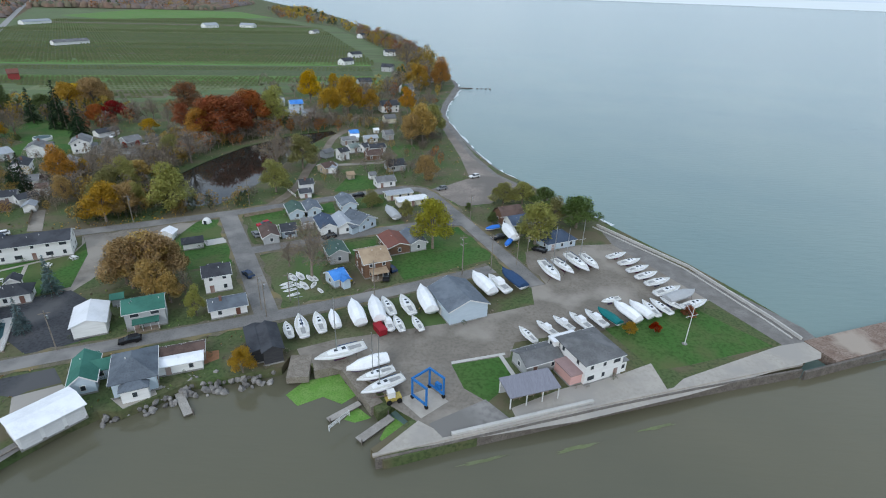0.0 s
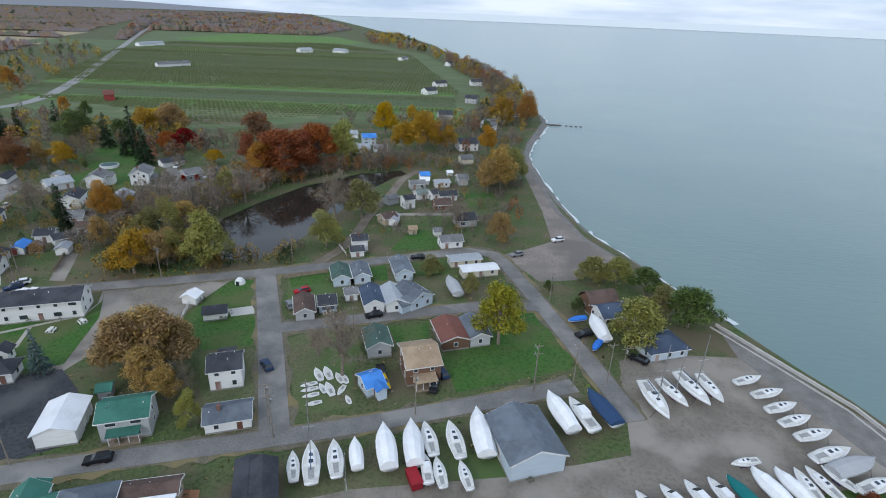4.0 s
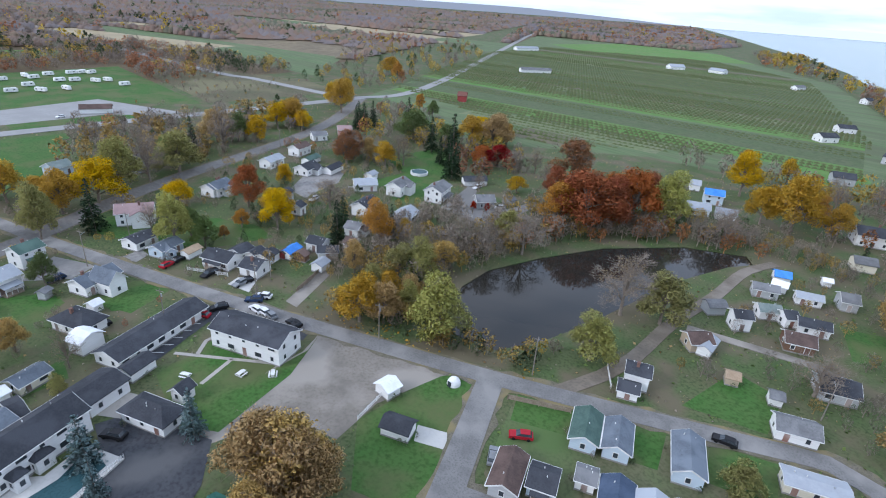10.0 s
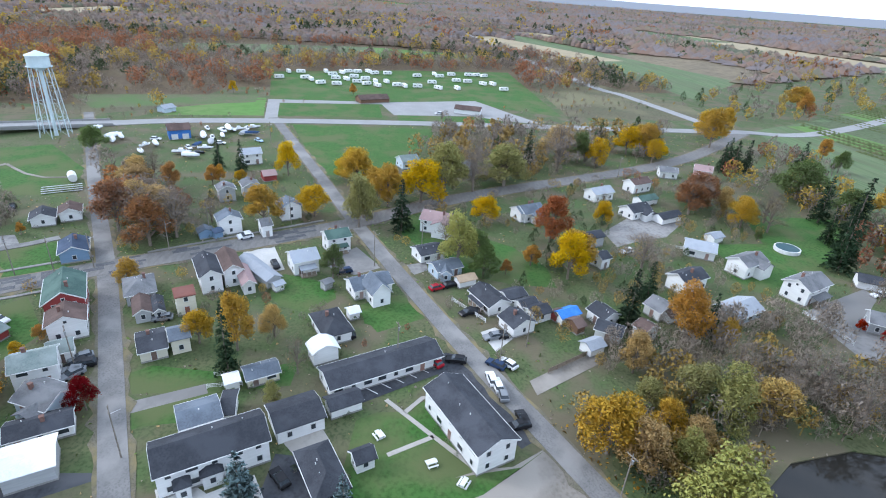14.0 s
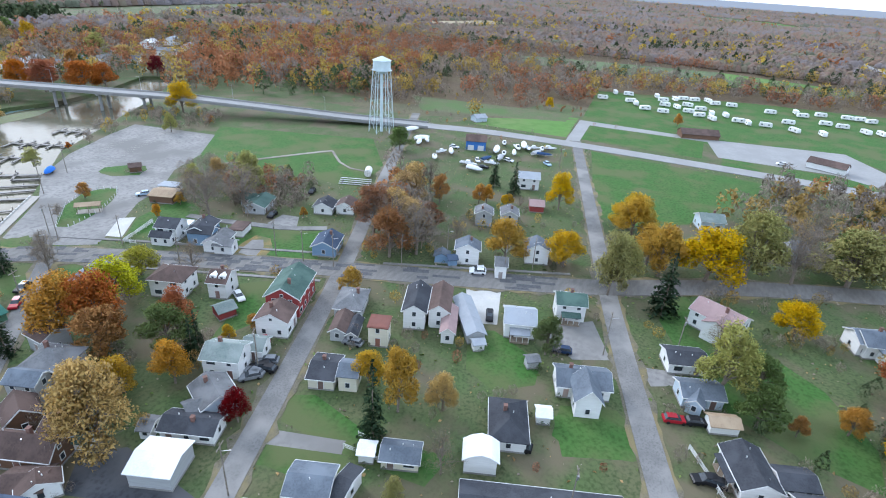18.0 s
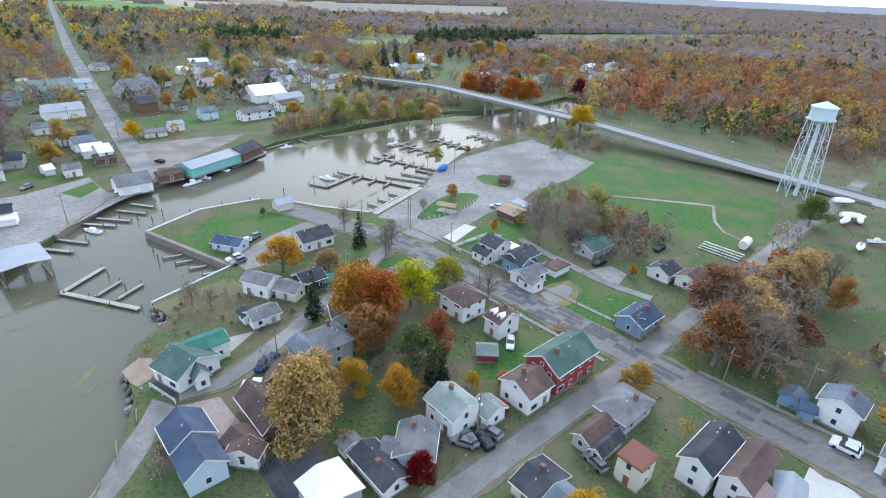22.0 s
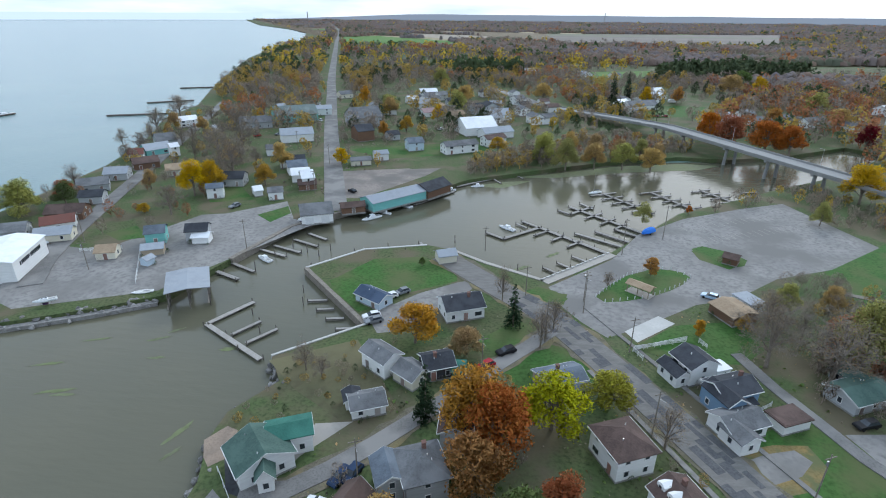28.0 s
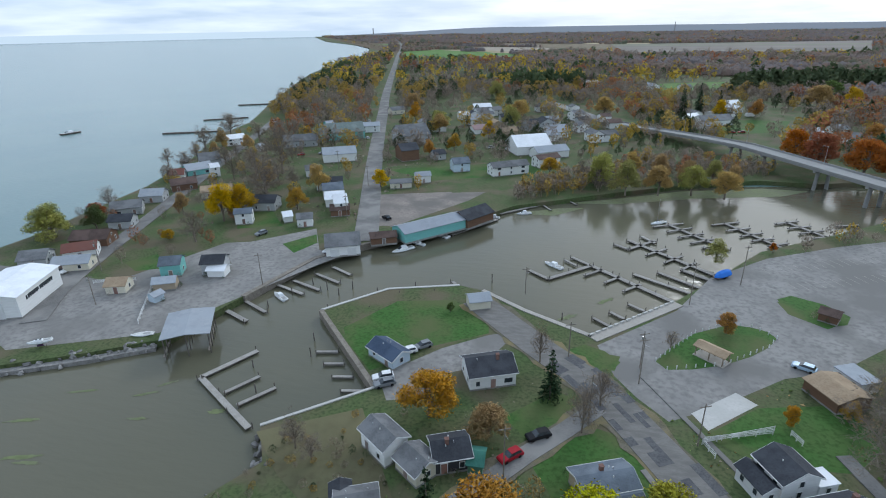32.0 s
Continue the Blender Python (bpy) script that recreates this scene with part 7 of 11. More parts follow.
# marina island: shelter, posts; kiosk; bleachers; tank
sh = thing("picnic_shelter", -142.6, 1.8, LAND + 0.03, 139, "open picnic shelter with tan roof", "shelter")
part("roof", gable_roof(6.6, 3.0, 2.4, 0.6, over=0.35), "roof_tan", sh)
for sx in (-3.0, 0, 3.0):
    for sy in (-1.35, 1.35):
        part("post", Form().box(sx - 0.09, sy - 0.09, 0, sx + 0.09, sy + 0.09, 2.4), "timber", sh)
part("slab", Form().box(-3.4, -1.7, 0, 3.4, 1.7, 0.12), "concrete", sh)
ISLE = [(-130.7, 5.2), (-132.6, 8.0), (-144.6, 3.9), (-156, -5.2), (-159, -9.6), (-154.8, -13.9), (-150, -14.3), (-141.3, -8.6), (-130.7, 5.2)]
_line = [p for a, b in zip(ISLE, ISLE[1:]) for p in [(a[0] + (b[0] - a[0]) * k / max(1, int(math.dist(a, b) / 1.9)), a[1] + (b[1] - a[1]) * k / max(1, int(math.dist(a, b) / 1.9))) for k in range(max(1, int(math.dist(a, b) / 1.9)))]]
for px, py in _line:
    b = thing("bollard", px, py, LAND + 0.02, 0, "short white wooden bollard round the island", "bollard", "island bollards")
    part("post", Form().tube((0, 0, -0.1), (0, 0, 0.85), 0.12, 0.11, 7), "trim", b)
    part("cap", Form().tube((0, 0, 0.851), (0, 0, 0.93), 0.13, 0.05, 7), "trim", b)
kiosk = thing("marina_kiosk", -154.4, -41.5, LAND, 40, "bright blue covered boat on a trailer beside the marina", "boat")
part("cover", bm_cover(6.0, 2.4, 1.5), "tarp_cover", kiosk).location.z = 1.0
part("trailer", Form().box(-2.8, -0.8, 0.45, 2.6, 0.8, 0.75), "steel", kiosk)
for sy in (-1, 1):
    part("wheel", Form().tube((-0.5, sy * 0.8, 0.32), (-0.5, sy * 1.0, 0.32), 0.32, 0.32, 10), "tyre", kiosk)
bl = thing("bleachers", -213, 51.5, LAND, 113.7, "grey metal bleacher benches by the park", "bleachers")
for i in range(4):
    part("bench", Form().box(-6, -2.4 + i * 1.2, 0.35 + i * 0.35, 6, -1.9 + i * 1.2, 0.42 + i * 0.35), "alu", bl)
for sx in (-5, 0, 5):
    part("frame", Form().add([(sx - 0.05, -2.4, 0), (sx + 0.05, -2.4, 0), (sx + 0.05, 1.8, 0), (sx - 0.05, 1.8, 0), (sx - 0.05, -2.4, 0.345), (sx + 0.05, -2.4, 0.345), (sx + 0.05, 1.8, 1.39), (sx - 0.05, 1.8, 1.39)], [(0, 3, 2, 1), (4, 5, 6, 7), (0, 1, 5, 4), (1, 2, 6, 5), (2, 3, 7, 6), (3, 0, 4, 7)]), "steel", bl)
tk = thing("storage_tank", -223.4, 50, LAND, 30, "pale grey cylindrical storage tank on cradles", "tank")
part("vessel", Form().tube((-2.6, 0, 1.7), (2.6, 0, 1.7), 1.4, 1.4, 16), "wall_white", tk)
for sx in (-1.7, 1.7):
    part("cradle", Form().box(sx - 0.2, -0.9, 0, sx + 0.2, 0.9, 0.9), "footing", tk)
ig = thing("garden_dome", -57.2, 199.8, LAND, 0, "small white garden dome tent", "dome")
b = bmesh.new()
bmesh.ops.create_uvsphere(b, u_segments=14, v_segments=8, radius=1.5)
bmesh.ops.delete(b, geom=[v for v in b.verts if v.co.z < -0.05], context="VERTS")
me = bpy.data.meshes.new("shell")
b.to_mesh(me)
b.free()
me.materials.append(M["wall_white"])
part("shell", me, None, ig).scale = (1, 1, 1.2)
part("door", Form().box(-0.4, -1.56, 0, 0.4, -1.3, 1.2), "pane", ig)
tb = thing("picnic_table", -94.7, 159.6, LAND + 0.06, 30, "white painted picnic table on motel lawn", "table", "picnic tables")
part("tabletop", Form().box(-0.95, -0.4, 0.7, 0.95, 0.4, 0.78), "trim", tb)
for s in (-1, 1):
    part("bench", Form().box(-0.95, s * 0.75 - 0.15, 0.4, 0.95, s * 0.75 + 0.15, 0.46), "trim", tb)
    part("leg", Form().box(s * 0.7 - 0.05, -0.85, 0, s * 0.7 + 0.05, 0.85, 0.08).box(s * 0.7 - 0.05, -0.3, 0.082, s * 0.7 + 0.05, 0.3, 0.698), "trim", tb)
for px, py in ((-88, 168.3), (-83.8, 173.1)):
    copy_thing(tb, pose(px, py, LAND + 0.06, 0, 0, px * 9))
strip("park_path", [(-196, -5), (-207, 0), (-222, 7.8), (-235.3, 15), (-240.5, 18.4)], 1.9, LAND + 0.16, "gravel", "gravel path across the park", "path")
strip("park_path", [(-240.5, 18.4), (-229.6, 31), (-226, 39), (-226.9, 47.9)], 1.1, LAND + 0.165, "gravel", "narrow worn path across the park", "path")
strip("lane_pond", [(-41.1, 215), (-37.5, 227), (-36, 238), (-36.5, 262), (-34.5, 285), (-34, 311), (-29, 326)], 3.6, LAND + 0.14, "dirt", "brown gravel lane along the pond", "road")
strip("lane_pond", [(-33, 262), (-17.4, 266.3), (-6.0, 269.4), (4.1, 267.1)], 3.0, LAND + 0.145, "gravel", "grey gravel lane between cottages", "road")
strip("kerb_wall", [(19.5, 108.6), (33, 112.9), (47, 117.4)], 0.7, LAND + 0.75, "white_concrete", "row of pale concrete blocks along the quay", "kerb", thick=0.7, curve=False)
# stack and mast on the horizon
for x, y, h, w in ((1490, -4390, 62, 5.0), (-725, -3739, 70, 2.6)):
    e = thing("chimney_stack", x, y, LAND, 0, "tall grey chimney stack far on the horizon", "chimney")
    part("shaft", Form().tube((0, 0, -1), (0, 0, h), w, w * 0.7, 8), "highway", e)
# weed streaks on the harbour water
def weed(x, y, l, w, rz, seed):
    rr = random.Random(seed)
    ring = []
    for i in range(18):
        t = math.tau * i / 18
        k = rr.uniform(0.45, 1.0)
        u, v = l / 2 * k * math.cos(t), w / 2 * k * math.sin(t)
        c, s = math.cos(radians(rz)), math.sin(radians(rz))
        ring.append((x + u * c - v * s, y + u * s + v * c))
    sheet("weed", [ring], 0.062 + seed * 0.0006, "duckweed", "streak of green weed on the harbour water", "weed", kind="stuff")


for i, (x, y, l, w, rz) in enumerate(((-48.5, 63, 8, 1.6, 70), (-50, 68, 5, 1.2, 60), (-18, 55, 9, 1.4, 20), (-27, 35, 7, 1.1, 30), (-13, 37, 8, 1.2, 25), (-29, 31, 5, 1, 40), (-20, 56, 6, 1.2, 10), (-31, 42, 6, 1.3, 15), (-9, 47, 9, 1.5, 18),
                                        (25, 105, 14, 1.0, 16), (42, 108, 12, 1.1, 16), (58, 113, 10, 1.0, 16), (-66, 12, 6, 3, 40), (-60, 6, 5, 2.5, 30), (-122, -25, 8, 2, 44), (-112, -14, 7, 2.4, 44), (-45, 37, 5, 2, 20), (-70, -70, 10, 3, 40), (-96, -96, 12, 3.5, 40))):
    weed(x, y, l, w, rz, i)
for i, (x, y, rz, l) in enumerate(((-58.5, 88, 100, 5), (-57, 96, 75, 4), (-54, 104, 50, 6), (-60, 80, 95, 3.5))):
    lg = part("driftwood", Form().tube((-l / 2, 0, 0.12), (l / 2, 0.3, 0.2), 0.16, 0.09, 6), "old_timber")
    lg.matrix_basis = pose(x, y, LAND + 0.08, 0, 0, rz)
    tagged(lg, "bleached driftwood log on the gravel shore", "log")

# ---- houses, sheds and works ----
house(-162.5, 11.7, 113.7, 7.8, 7.4, 2.6, 'brown', 'tan', rise=0.9, extra=[(-3.0, 7.6, 0, 6.2, 4.6, 2.4, 0.2, 'flat', 'white', 'pale')], noun='restroom building')
house(-145.2, 37.2, 113.7, 6.0, 6.4, 4.4, 'white', 'dark', rise=1.6, extra=[(-0.3, -4.4, 0, 5.6, 3.0, 2.8, 0.9, 'gable', 'white', 'dark'), (1.6, 5.0, 0, 3.2, 3.4, 2.5, 0.2, 'flat', 'white', 'white')])
house(-149.6, 44.9, -156.3, 8.2, 5.6, 4.1, 'blue', 'dark', rise=1.3, porch=-1.4, extra=[(-3.0, -1.6, 90, 6.4, 4.0, 4.1, 1.2, 'gable', 'blue', 'dark')])
house(-148.2, 52.8, -156.3, 8.0, 5.4, 2.9, 'white', 'grey', noun='cottage', rise=1.2, extra=[(-2.2, -2.8, 90, 5.0, 4.0, 2.8, 1.0, 'gable', 'white', 'grey')])
house(-117.8, 43.6, -156.3, 8.9, 5.4, 2.7, 'tan', 'bluegrey', rise=1.0, extra=[(0.8, -3.9, 0, 6.6, 2.4, 2.2, 0.4, 'gable', 'tan', 'bluegrey')])
house(-90.3, 133.0, 113.7, 16.4, 7.1, 5.0, 'white', 'dark', kind='gable', rise=1.9, extra=[(14.3, 2.8, 0, 8.2, 6.9, 3.0, 1.1, 'gable', 'white', 'dark'), (-0.7, -3.7, 0, 2.9, 2.0, 3.0, 0.6, 'hip', 'white', 'dark'), (-4.9, -4.4, 0, 2.0, 2.0, 3.0, 0.6, 'hip', 'white', 'dark')], noun='motel block')
house(-98.7, 128.7, 113.7, 6.3, 5.7, 3.4, 'white', 'bluegrey', kind='gable', rise=1.0, extra=[(5.1, 0.6, -17, 2.0, 5.9, 3.0, 0.8, 'gable', 'white', 'dark')], porch=0, chimney=False)
house(-85.9, 150.6, 23.7, 9.9, 5.0, 2.8, 'white', 'dark', kind='hip', rise=1.6, extra=[(0.0, 6.9, 90, 3.1, 2.7, 2.6, 1.0, 'gable', 'white', 'dark')], noun='motel block')
house(-102.0, 153.1, 113.7, 5.9, 3.6, 2.4, 'white', 'dark', kind='gable', rise=0.9, noun='shed')
house(-120.8, 113.2, 113.7, 4.9, 7.2, 2.7, 'cream', 'dark', kind='gable', rise=1.1, extra=[(5.1, -0.9, 0, 3.5, 4.8, 3.7, 1.0, 'gable', 'cream', 'bluegrey')])
house(-111.2, 136.7, 113.7, 6.0, 4.0, 2.3, 'cream', 'bluegrey', kind='gable', rise=0.9, noun='cottage')
house(-90.2, 106.2, 113.7, 6.7, 6.7, 3.2, 'grey', 'white', kind='gable', rise=0.9, noun='garage')
house(-98.0, 103.7, 113.7, 9.1, 4.5, 2.5, 'white', 'dark', kind='gable', rise=1.0, extra=[(-7.0, -0.9, 0, 2.0, 3.0, 2.2, 0.7, 'gable', 'white', 'grey')])
house(-143.0, 102.7, 113.7, 6.1, 8.9, 3.0, 'grey', 'grey', kind='hip', rise=1.5, extra=[(-0.2, -9.1, -270, 7.3, 3.1, 2.6, 0.9, 'gable', 'grey', 'brown'), (3.0, -9.9, -270, 6.5, 2.0, 2.4, 0.7, 'gable', 'grey', 'dark')])
house(-148.9, 117.0, -156.3, 11.0, 4.8, 5.0, 'white', 'dark', kind='gable', rise=1.5, extra=[(1.5, -5.4, 0, 11.0, 4.5, 4.6, 1.5, 'gable', 'white', 'brown'), (-4.4, -7.9, 0, 10.1, 2.8, 3.0, 1.0, 'gable', 'white', 'pink')])
house(-137.4, 187.3, 23.7, 9.0, 6.0, 2.9, 'white', 'dark', kind='gable', rise=1.5, extra=[(0.8, 6.7, 90, 5.6, 4.4, 2.5, 0.9, 'gable', 'white', 'dark')], porch=-1.4)
house(-127.0, 192.0, 23.7, 5.8, 6.1, 2.9, 'white', 'dark', kind='gable', rise=1.5, extra=[(-1.8, 7.5, 90, 5.4, 4.5, 2.5, 0.9, 'gable', 'white', 'dark'), (-5.4, 6.9, 90, 4.7, 3.6, 2.6, 0.9, 'gable', 'white', 'dark')])
house(-163.8, 174.2, 113.7, 7.7, 6.0, 2.8, 'white', 'dark', kind='gable', rise=1.1, noun='cottage')
house(-154.1, 178.1, 113.7, 7.7, 5.3, 2.8, 'pale_blue', 'bluegrey', kind='gable', rise=1.1, extra=[(-1.1, -2.0, 63, 5.4, 2.7, 2.6, 1.0, 'gable', 'pale_blue', 'bluegrey')], noun='cottage')
house(-144.8, 157.3, 113.7, 10.1, 6.3, 3.0, 'white', 'bluegrey', kind='gable', rise=1.5, extra=[(-0.0, -4.7, -270, 6.7, 4.6, 4.0, 2.4, 'gable', 'white', 'bluegrey')])
house(-126.6, 149.1, -156.3, 9.7, 6.0, 2.9, 'white', 'dark', kind='hip', rise=1.7)
house(-67.6, 70.4, -48.1, 7.5, 8.8, 3.4, 'white', 'dark_green', kind='gable', rise=2.2, extra=[(1.4, -5.6, -108, 7.2, 4.8, 3.9, 0.9, 'gable', 'white', 'green'), (-3.5, 0.3, -18, 5.5, 2.4, 3.2, 1.5, 'gable', 'white', 'dark_green')], chimney=False)
house(-69.6, 89.8, -66.3, 6.3, 6.4, 3.9, 'pale_blue', 'navy', kind='gable', rise=2.2, extra=[(-7.0, 0.4, 0, 5.7, 5.9, 3.7, 2.1, 'gable', 'pale_blue', 'navy')], chimney=False)
house(-81.3, 87.0, 113.7, 11.0, 4.7, 3.2, 'brown', 'brown', kind='gable', rise=2.2, extra=[(-6.4, 6.7, -223, 5.4, 4.8, 3.2, 2.0, 'gable', 'brown', 'brown')])
house(-51.6, 110.6, 52.0, 10.2, 6.6, 2.9, 'white', 'white', noun='boathouse', garage=3, rise=0.7)
house(-51.3, 122.2, 113.7, 8.6, 4.2, 2.9, 'pale_blue', 'green', rise=1.6, chimney=False, extra=[(1.0, -2.6, 90, 3.4, 3.2, 2.6, 1.1, 'gable', 'pale_blue', 'green'), (5.0, 0.2, 0, 2.0, 3.4, 2.2, 0.5, 'gable', 'pale_blue', 'green')])
house(-41.9, 122.8, 113.7, 9.4, 7.4, 3.8, 'pale_blue', 'bluegrey', kind='hip', rise=2.3, extra=[(-5.4, 0.0, 0, 2.4, 4.6, 2.8, 0.7, 'hip', 'white', 'bluegrey')])
house(-34.9, 126.2, 20.0, 8.4, 3.0, 2.5, 'white', 'white', noun='cottage', rise=0.3)
house(-35.9, 129.3, 20.0, 8.8, 3.2, 2.6, 'tan', 'brown', noun='cottage', rise=0.7)
house(48.7, 128.6, 23.2, 9.4, 9.8, 5.2, 'white', 'grey', noun='clubhouse', kind='hip', rise=1.1, extra=[(-3.0, 5.0, 0, 6.2, 2.2, 5.0, 0.25, 'flat', 'white', 'white'), (5.6, -2.6, 90, 3.6, 1.8, 2.9, 0.4, 'hip', 'white', 'grey')])
house(43.9, 125.0, 23.2, 3.2, 5.4, 2.6, 'pink', 'pink', noun='annex', kind='flat')
house(38.0, 128.9, 23.2, 8.6, 5.4, 2.8, 'grey', 'grey', noun='clubhouse', rise=1.2)
house(-21.2, 132.8, -66.3, 9.6, 3.8, 3.1, 'black', 'dark', noun='shed', rise=0.5)
house(-18.5, 132.4, -66.3, 9.5, 3.8, 3.6, 'black', 'dark', noun='shed')
house(22.2, 150.2, -66.3, 12.1, 10.0, 4.0, 'pale_blue', 'bluegrey', noun='storage shed', garage=1, rise=2.0)
house(-39.0, 159.2, 23.7, 6.3, 6.0, 4.9, 'white', 'dark', porch=0)
house(-41.7, 164.5, 23.7, 3.0, 3.8, 2.9, 'grey', 'dark', noun='garage', chimney=False)
house(-32.6, 147.8, 23.7, 8.0, 5.2, 2.6, 'white', 'bluegrey')
house(-49.5, 143.3, 23.7, 8.1, 6.4, 4.7, 'grey', 'green', porch=-1.6)
house(-60.5, 140.7, 113.7, 8.9, 6.4, 3.2, 'white', 'white', noun='storage building', garage=2, rise=1.2)
house(-59.8, 150.4, 23.7, 2.4, 2.5, 2.2, 'grey', 'green', noun='shed')
house(-95.0, 175.4, 23.7, 17.8, 7.7, 4.9, 'white', 'dark', noun='motel block', rise=1.7)
house(-64.0, 187.5, 91.4, 3.3, 3.8, 2.3, 'white', 'white', noun='shed')
house(-54.4, 182.0, 23.7, 5.4, 3.8, 2.2, 'white', 'dark', noun='garage')
house(-33.8, 188.4, 113.7, 8.5, 4.5, 2.6, 'grey', 'brown', noun='cottage')
house(-28.9, 191.6, 23.7, 4.4, 5.2, 2.6, 'pale_blue', 'dark', noun='cottage', porch=-1.2)
house(-24.4, 197.7, 23.7, 3.1, 3.4, 2.5, 'white', 'grey', noun='cottage')
house(-18.0, 195.8, -66.3, 9.5, 4.9, 2.9, 'white', 'navy', noun='cottage', porch=0)
house(-12.6, 197.3, -66.3, 9.4, 5.2, 2.9, 'white', 'pale', noun='cottage')
house(-7.8, 199.2, -40.5, 8.4, 7.1, 3.1, 'pale_blue', 'bluegrey', wing=(1.5, -3.0, 90, 6.4, 4.2, 2.6, 'bluegrey'), noun='cottage')
house(-30.4, 207.5, -66.3, 8.5, 4.7, 2.7, 'pale_blue', 'dark_green', noun='cottage')
house(-25.1, 209.8, -66.3, 8.0, 4.5, 2.7, 'pale_blue', 'bluegrey', noun='cottage')
house(-14.2, 215.0, -66.3, 9.9, 4.9, 2.9, 'pale_blue', 'bluegrey', noun='cottage')
house(3.4, 225.8, 23.7, 9.7, 4.1, 2.4, 'cream', 'pale', noun='cottage', rise=0.4)
house(8.4, 219.6, 23.7, 10.9, 4.1, 2.4, 'cream', 'white', noun='cottage', rise=0.4)
house(-11.6, 176.5, -66.3, 7.7, 5.2, 3.1, 'grey', 'dark_green', noun='cottage')
house(4.5, 183.7, -66.3, 9.6, 6.4, 2.7, 'brown', 'rust', noun='cottage', rise=1.1)
house(10.1, 186.0, -66.3, 9.1, 4.9, 2.7, 'grey', 'bluegrey', noun='cottage', rise=1.1)
house(-0.5, 169.7, 23.7, 7.2, 9.0, 4.7, 'brown', 'tan', porch=-2.4, rise=1.9)
house(-9.2, 162.1, 38.7, 3.8, 4.9, 2.6, 'pale_blue', 'tarp', wing=(0.7, -2.1, 90, 4.4, 1.9, 2.6, 'tarp'), noun='cottage')
house(-31.3, 229.8, 23.7, 4.8, 4.5, 4.1, 'white', 'dark', noun='house')
house(-30.8, 225.1, 23.7, 4.0, 3.8, 2.3, 'white', 'dark', noun='cottage')
house(-2.8, 239.0, 23.7, 7.3, 5.2, 2.7, 'white', 'grey', noun='cottage')
house(-28.1, 255.1, 48.3, 5.5, 5.2, 2.7, 'tan', 'brown', noun='cottage')
house(-24.2, 273.1, 38.5, 4.3, 4.5, 4.1, 'white', 'dark', noun='cottage')
house(-31.7, 276.0, 50.1, 4.9, 3.8, 2.7, 'grey', 'grey', noun='barn', kind='gambrel')
house(-20.9, 285.5, 37.1, 5.4, 4.5, 2.7, 'white', 'sage', noun='cottage')
house(-15.9, 285.3, 44.0, 3.3, 4.5, 3.1, 'white', 'dark', noun='cottage')
house(-10.2, 286.2, 23.7, 7.2, 4.9, 2.7, 'white', 'dark', noun='cottage')
house(-10.9, 274.9, 23.7, 6.4, 6.0, 2.7, 'brown', 'brown', noun='cottage')
house(-25.2, 298.4, 23.7, 6.6, 4.5, 2.7, 'grey', 'grey', noun='cottage')
house(-15.0, 303.4, 23.7, 6.5, 3.8, 2.5, 'white', 'pale', noun='cottage')
house(-6.7, 310.1, 23.7, 4.2, 6.0, 3.1, 'grey', 'grey', noun='cottage')
house(-8.6, 346.3, 23.7, 6.3, 6.0, 3.1, 'cream', 'grey', noun='shed', chimney=False)
house(-0.1, 260.4, 23.7, 7.3, 6.8, 2.7, 'grey', 'dark', noun='cottage')
house(-8.4, 247.1, 23.7, 2.4, 3.0, 2.2, 'white', 'grey', noun='shed')
house(41.7, 206.1, 23.7, 8.0, 6.0, 2.9, 'brown', 'brown', noun='cottage', kind='gambrel', rise=2.6)
house(46.8, 202.2, 23.7, 13.4, 6.8, 2.7, 'white', 'navy', noun='cottage', rise=1.6)
house(54.0, 188.2, 23.7, 10.0, 7.5, 2.7, 'pale_blue', 'navy', noun='cottage', kind='hip', rise=1.8)
house(-67.5, 373.3, 23.7, 7.5, 6.8, 4.5, 'pale_blue', 'tarp')
house(-66.3, 353.6, 23.7, 8.5, 6.8, 3.1, 'white', 'pale')
house(-56.7, 357.6, 23.7, 7.4, 6.0, 2.7, 'white', 'pale', noun='garage')
house(-11.3, 376.5, 23.7, 10.8, 9.0, 4.5, 'white', 'dark')
house(-80.4, 386.4, 23.7, 4.3, 6.0, 3.1, 'white', 'pale', noun='shed')
house(11.0, 492.0, 30, 11, 8, 4.4, 'white', 'grey', near=False)
house(-31.0, 664.0, 20, 12, 9, 4.6, 'white', 'dark', near=False)
house(-4.0, 700.0, 20, 12, 9, 4.6, 'white', 'grey', near=False)
house(-66.0, 640.0, 40, 13, 8, 4.0, 'white', 'dark', near=False)
house(-2.5, 433.1, 23.7, 7.4, 11.0, 5.0, 'white', 'grey', near=False)
house(-36.3, 465.6, 23.7, 10.0, 8.0, 4.0, 'grey', 'dark', near=False)
house(-67.3, 583.3, 52.4, 13.0, 9.0, 4.0, 'white', 'dark', near=False)
house(-84.2, 867.2, 59.6, 16.0, 9.0, 4.5, 'white', 'dark', near=False)
house(-163.2, 916.5, 74.9, 20.0, 8.0, 3.6, 'white', 'grey', near=False)
house(-24.2, 545.7, -10.0, 10.0, 8.0, 4.6, 'grey', 'dark', near=False)
house(-390.5, 688.3, 57.3, 37.8, 9.0, 3.6, 'white', 'grey', noun='barn', near=False)
house(-293.0, 455.4, 37.5, 6.9, 10.0, 5.0, 'red', 'rust', noun='barn', near=False)
house(-599.1, 949.7, 74.7, 48.0, 11.0, 4.0, 'white', 'pale', noun='barn', near=False)
house(-339.4, 971.1, 51.9, 22.9, 14.0, 4.0, 'white', 'pale', near=False)
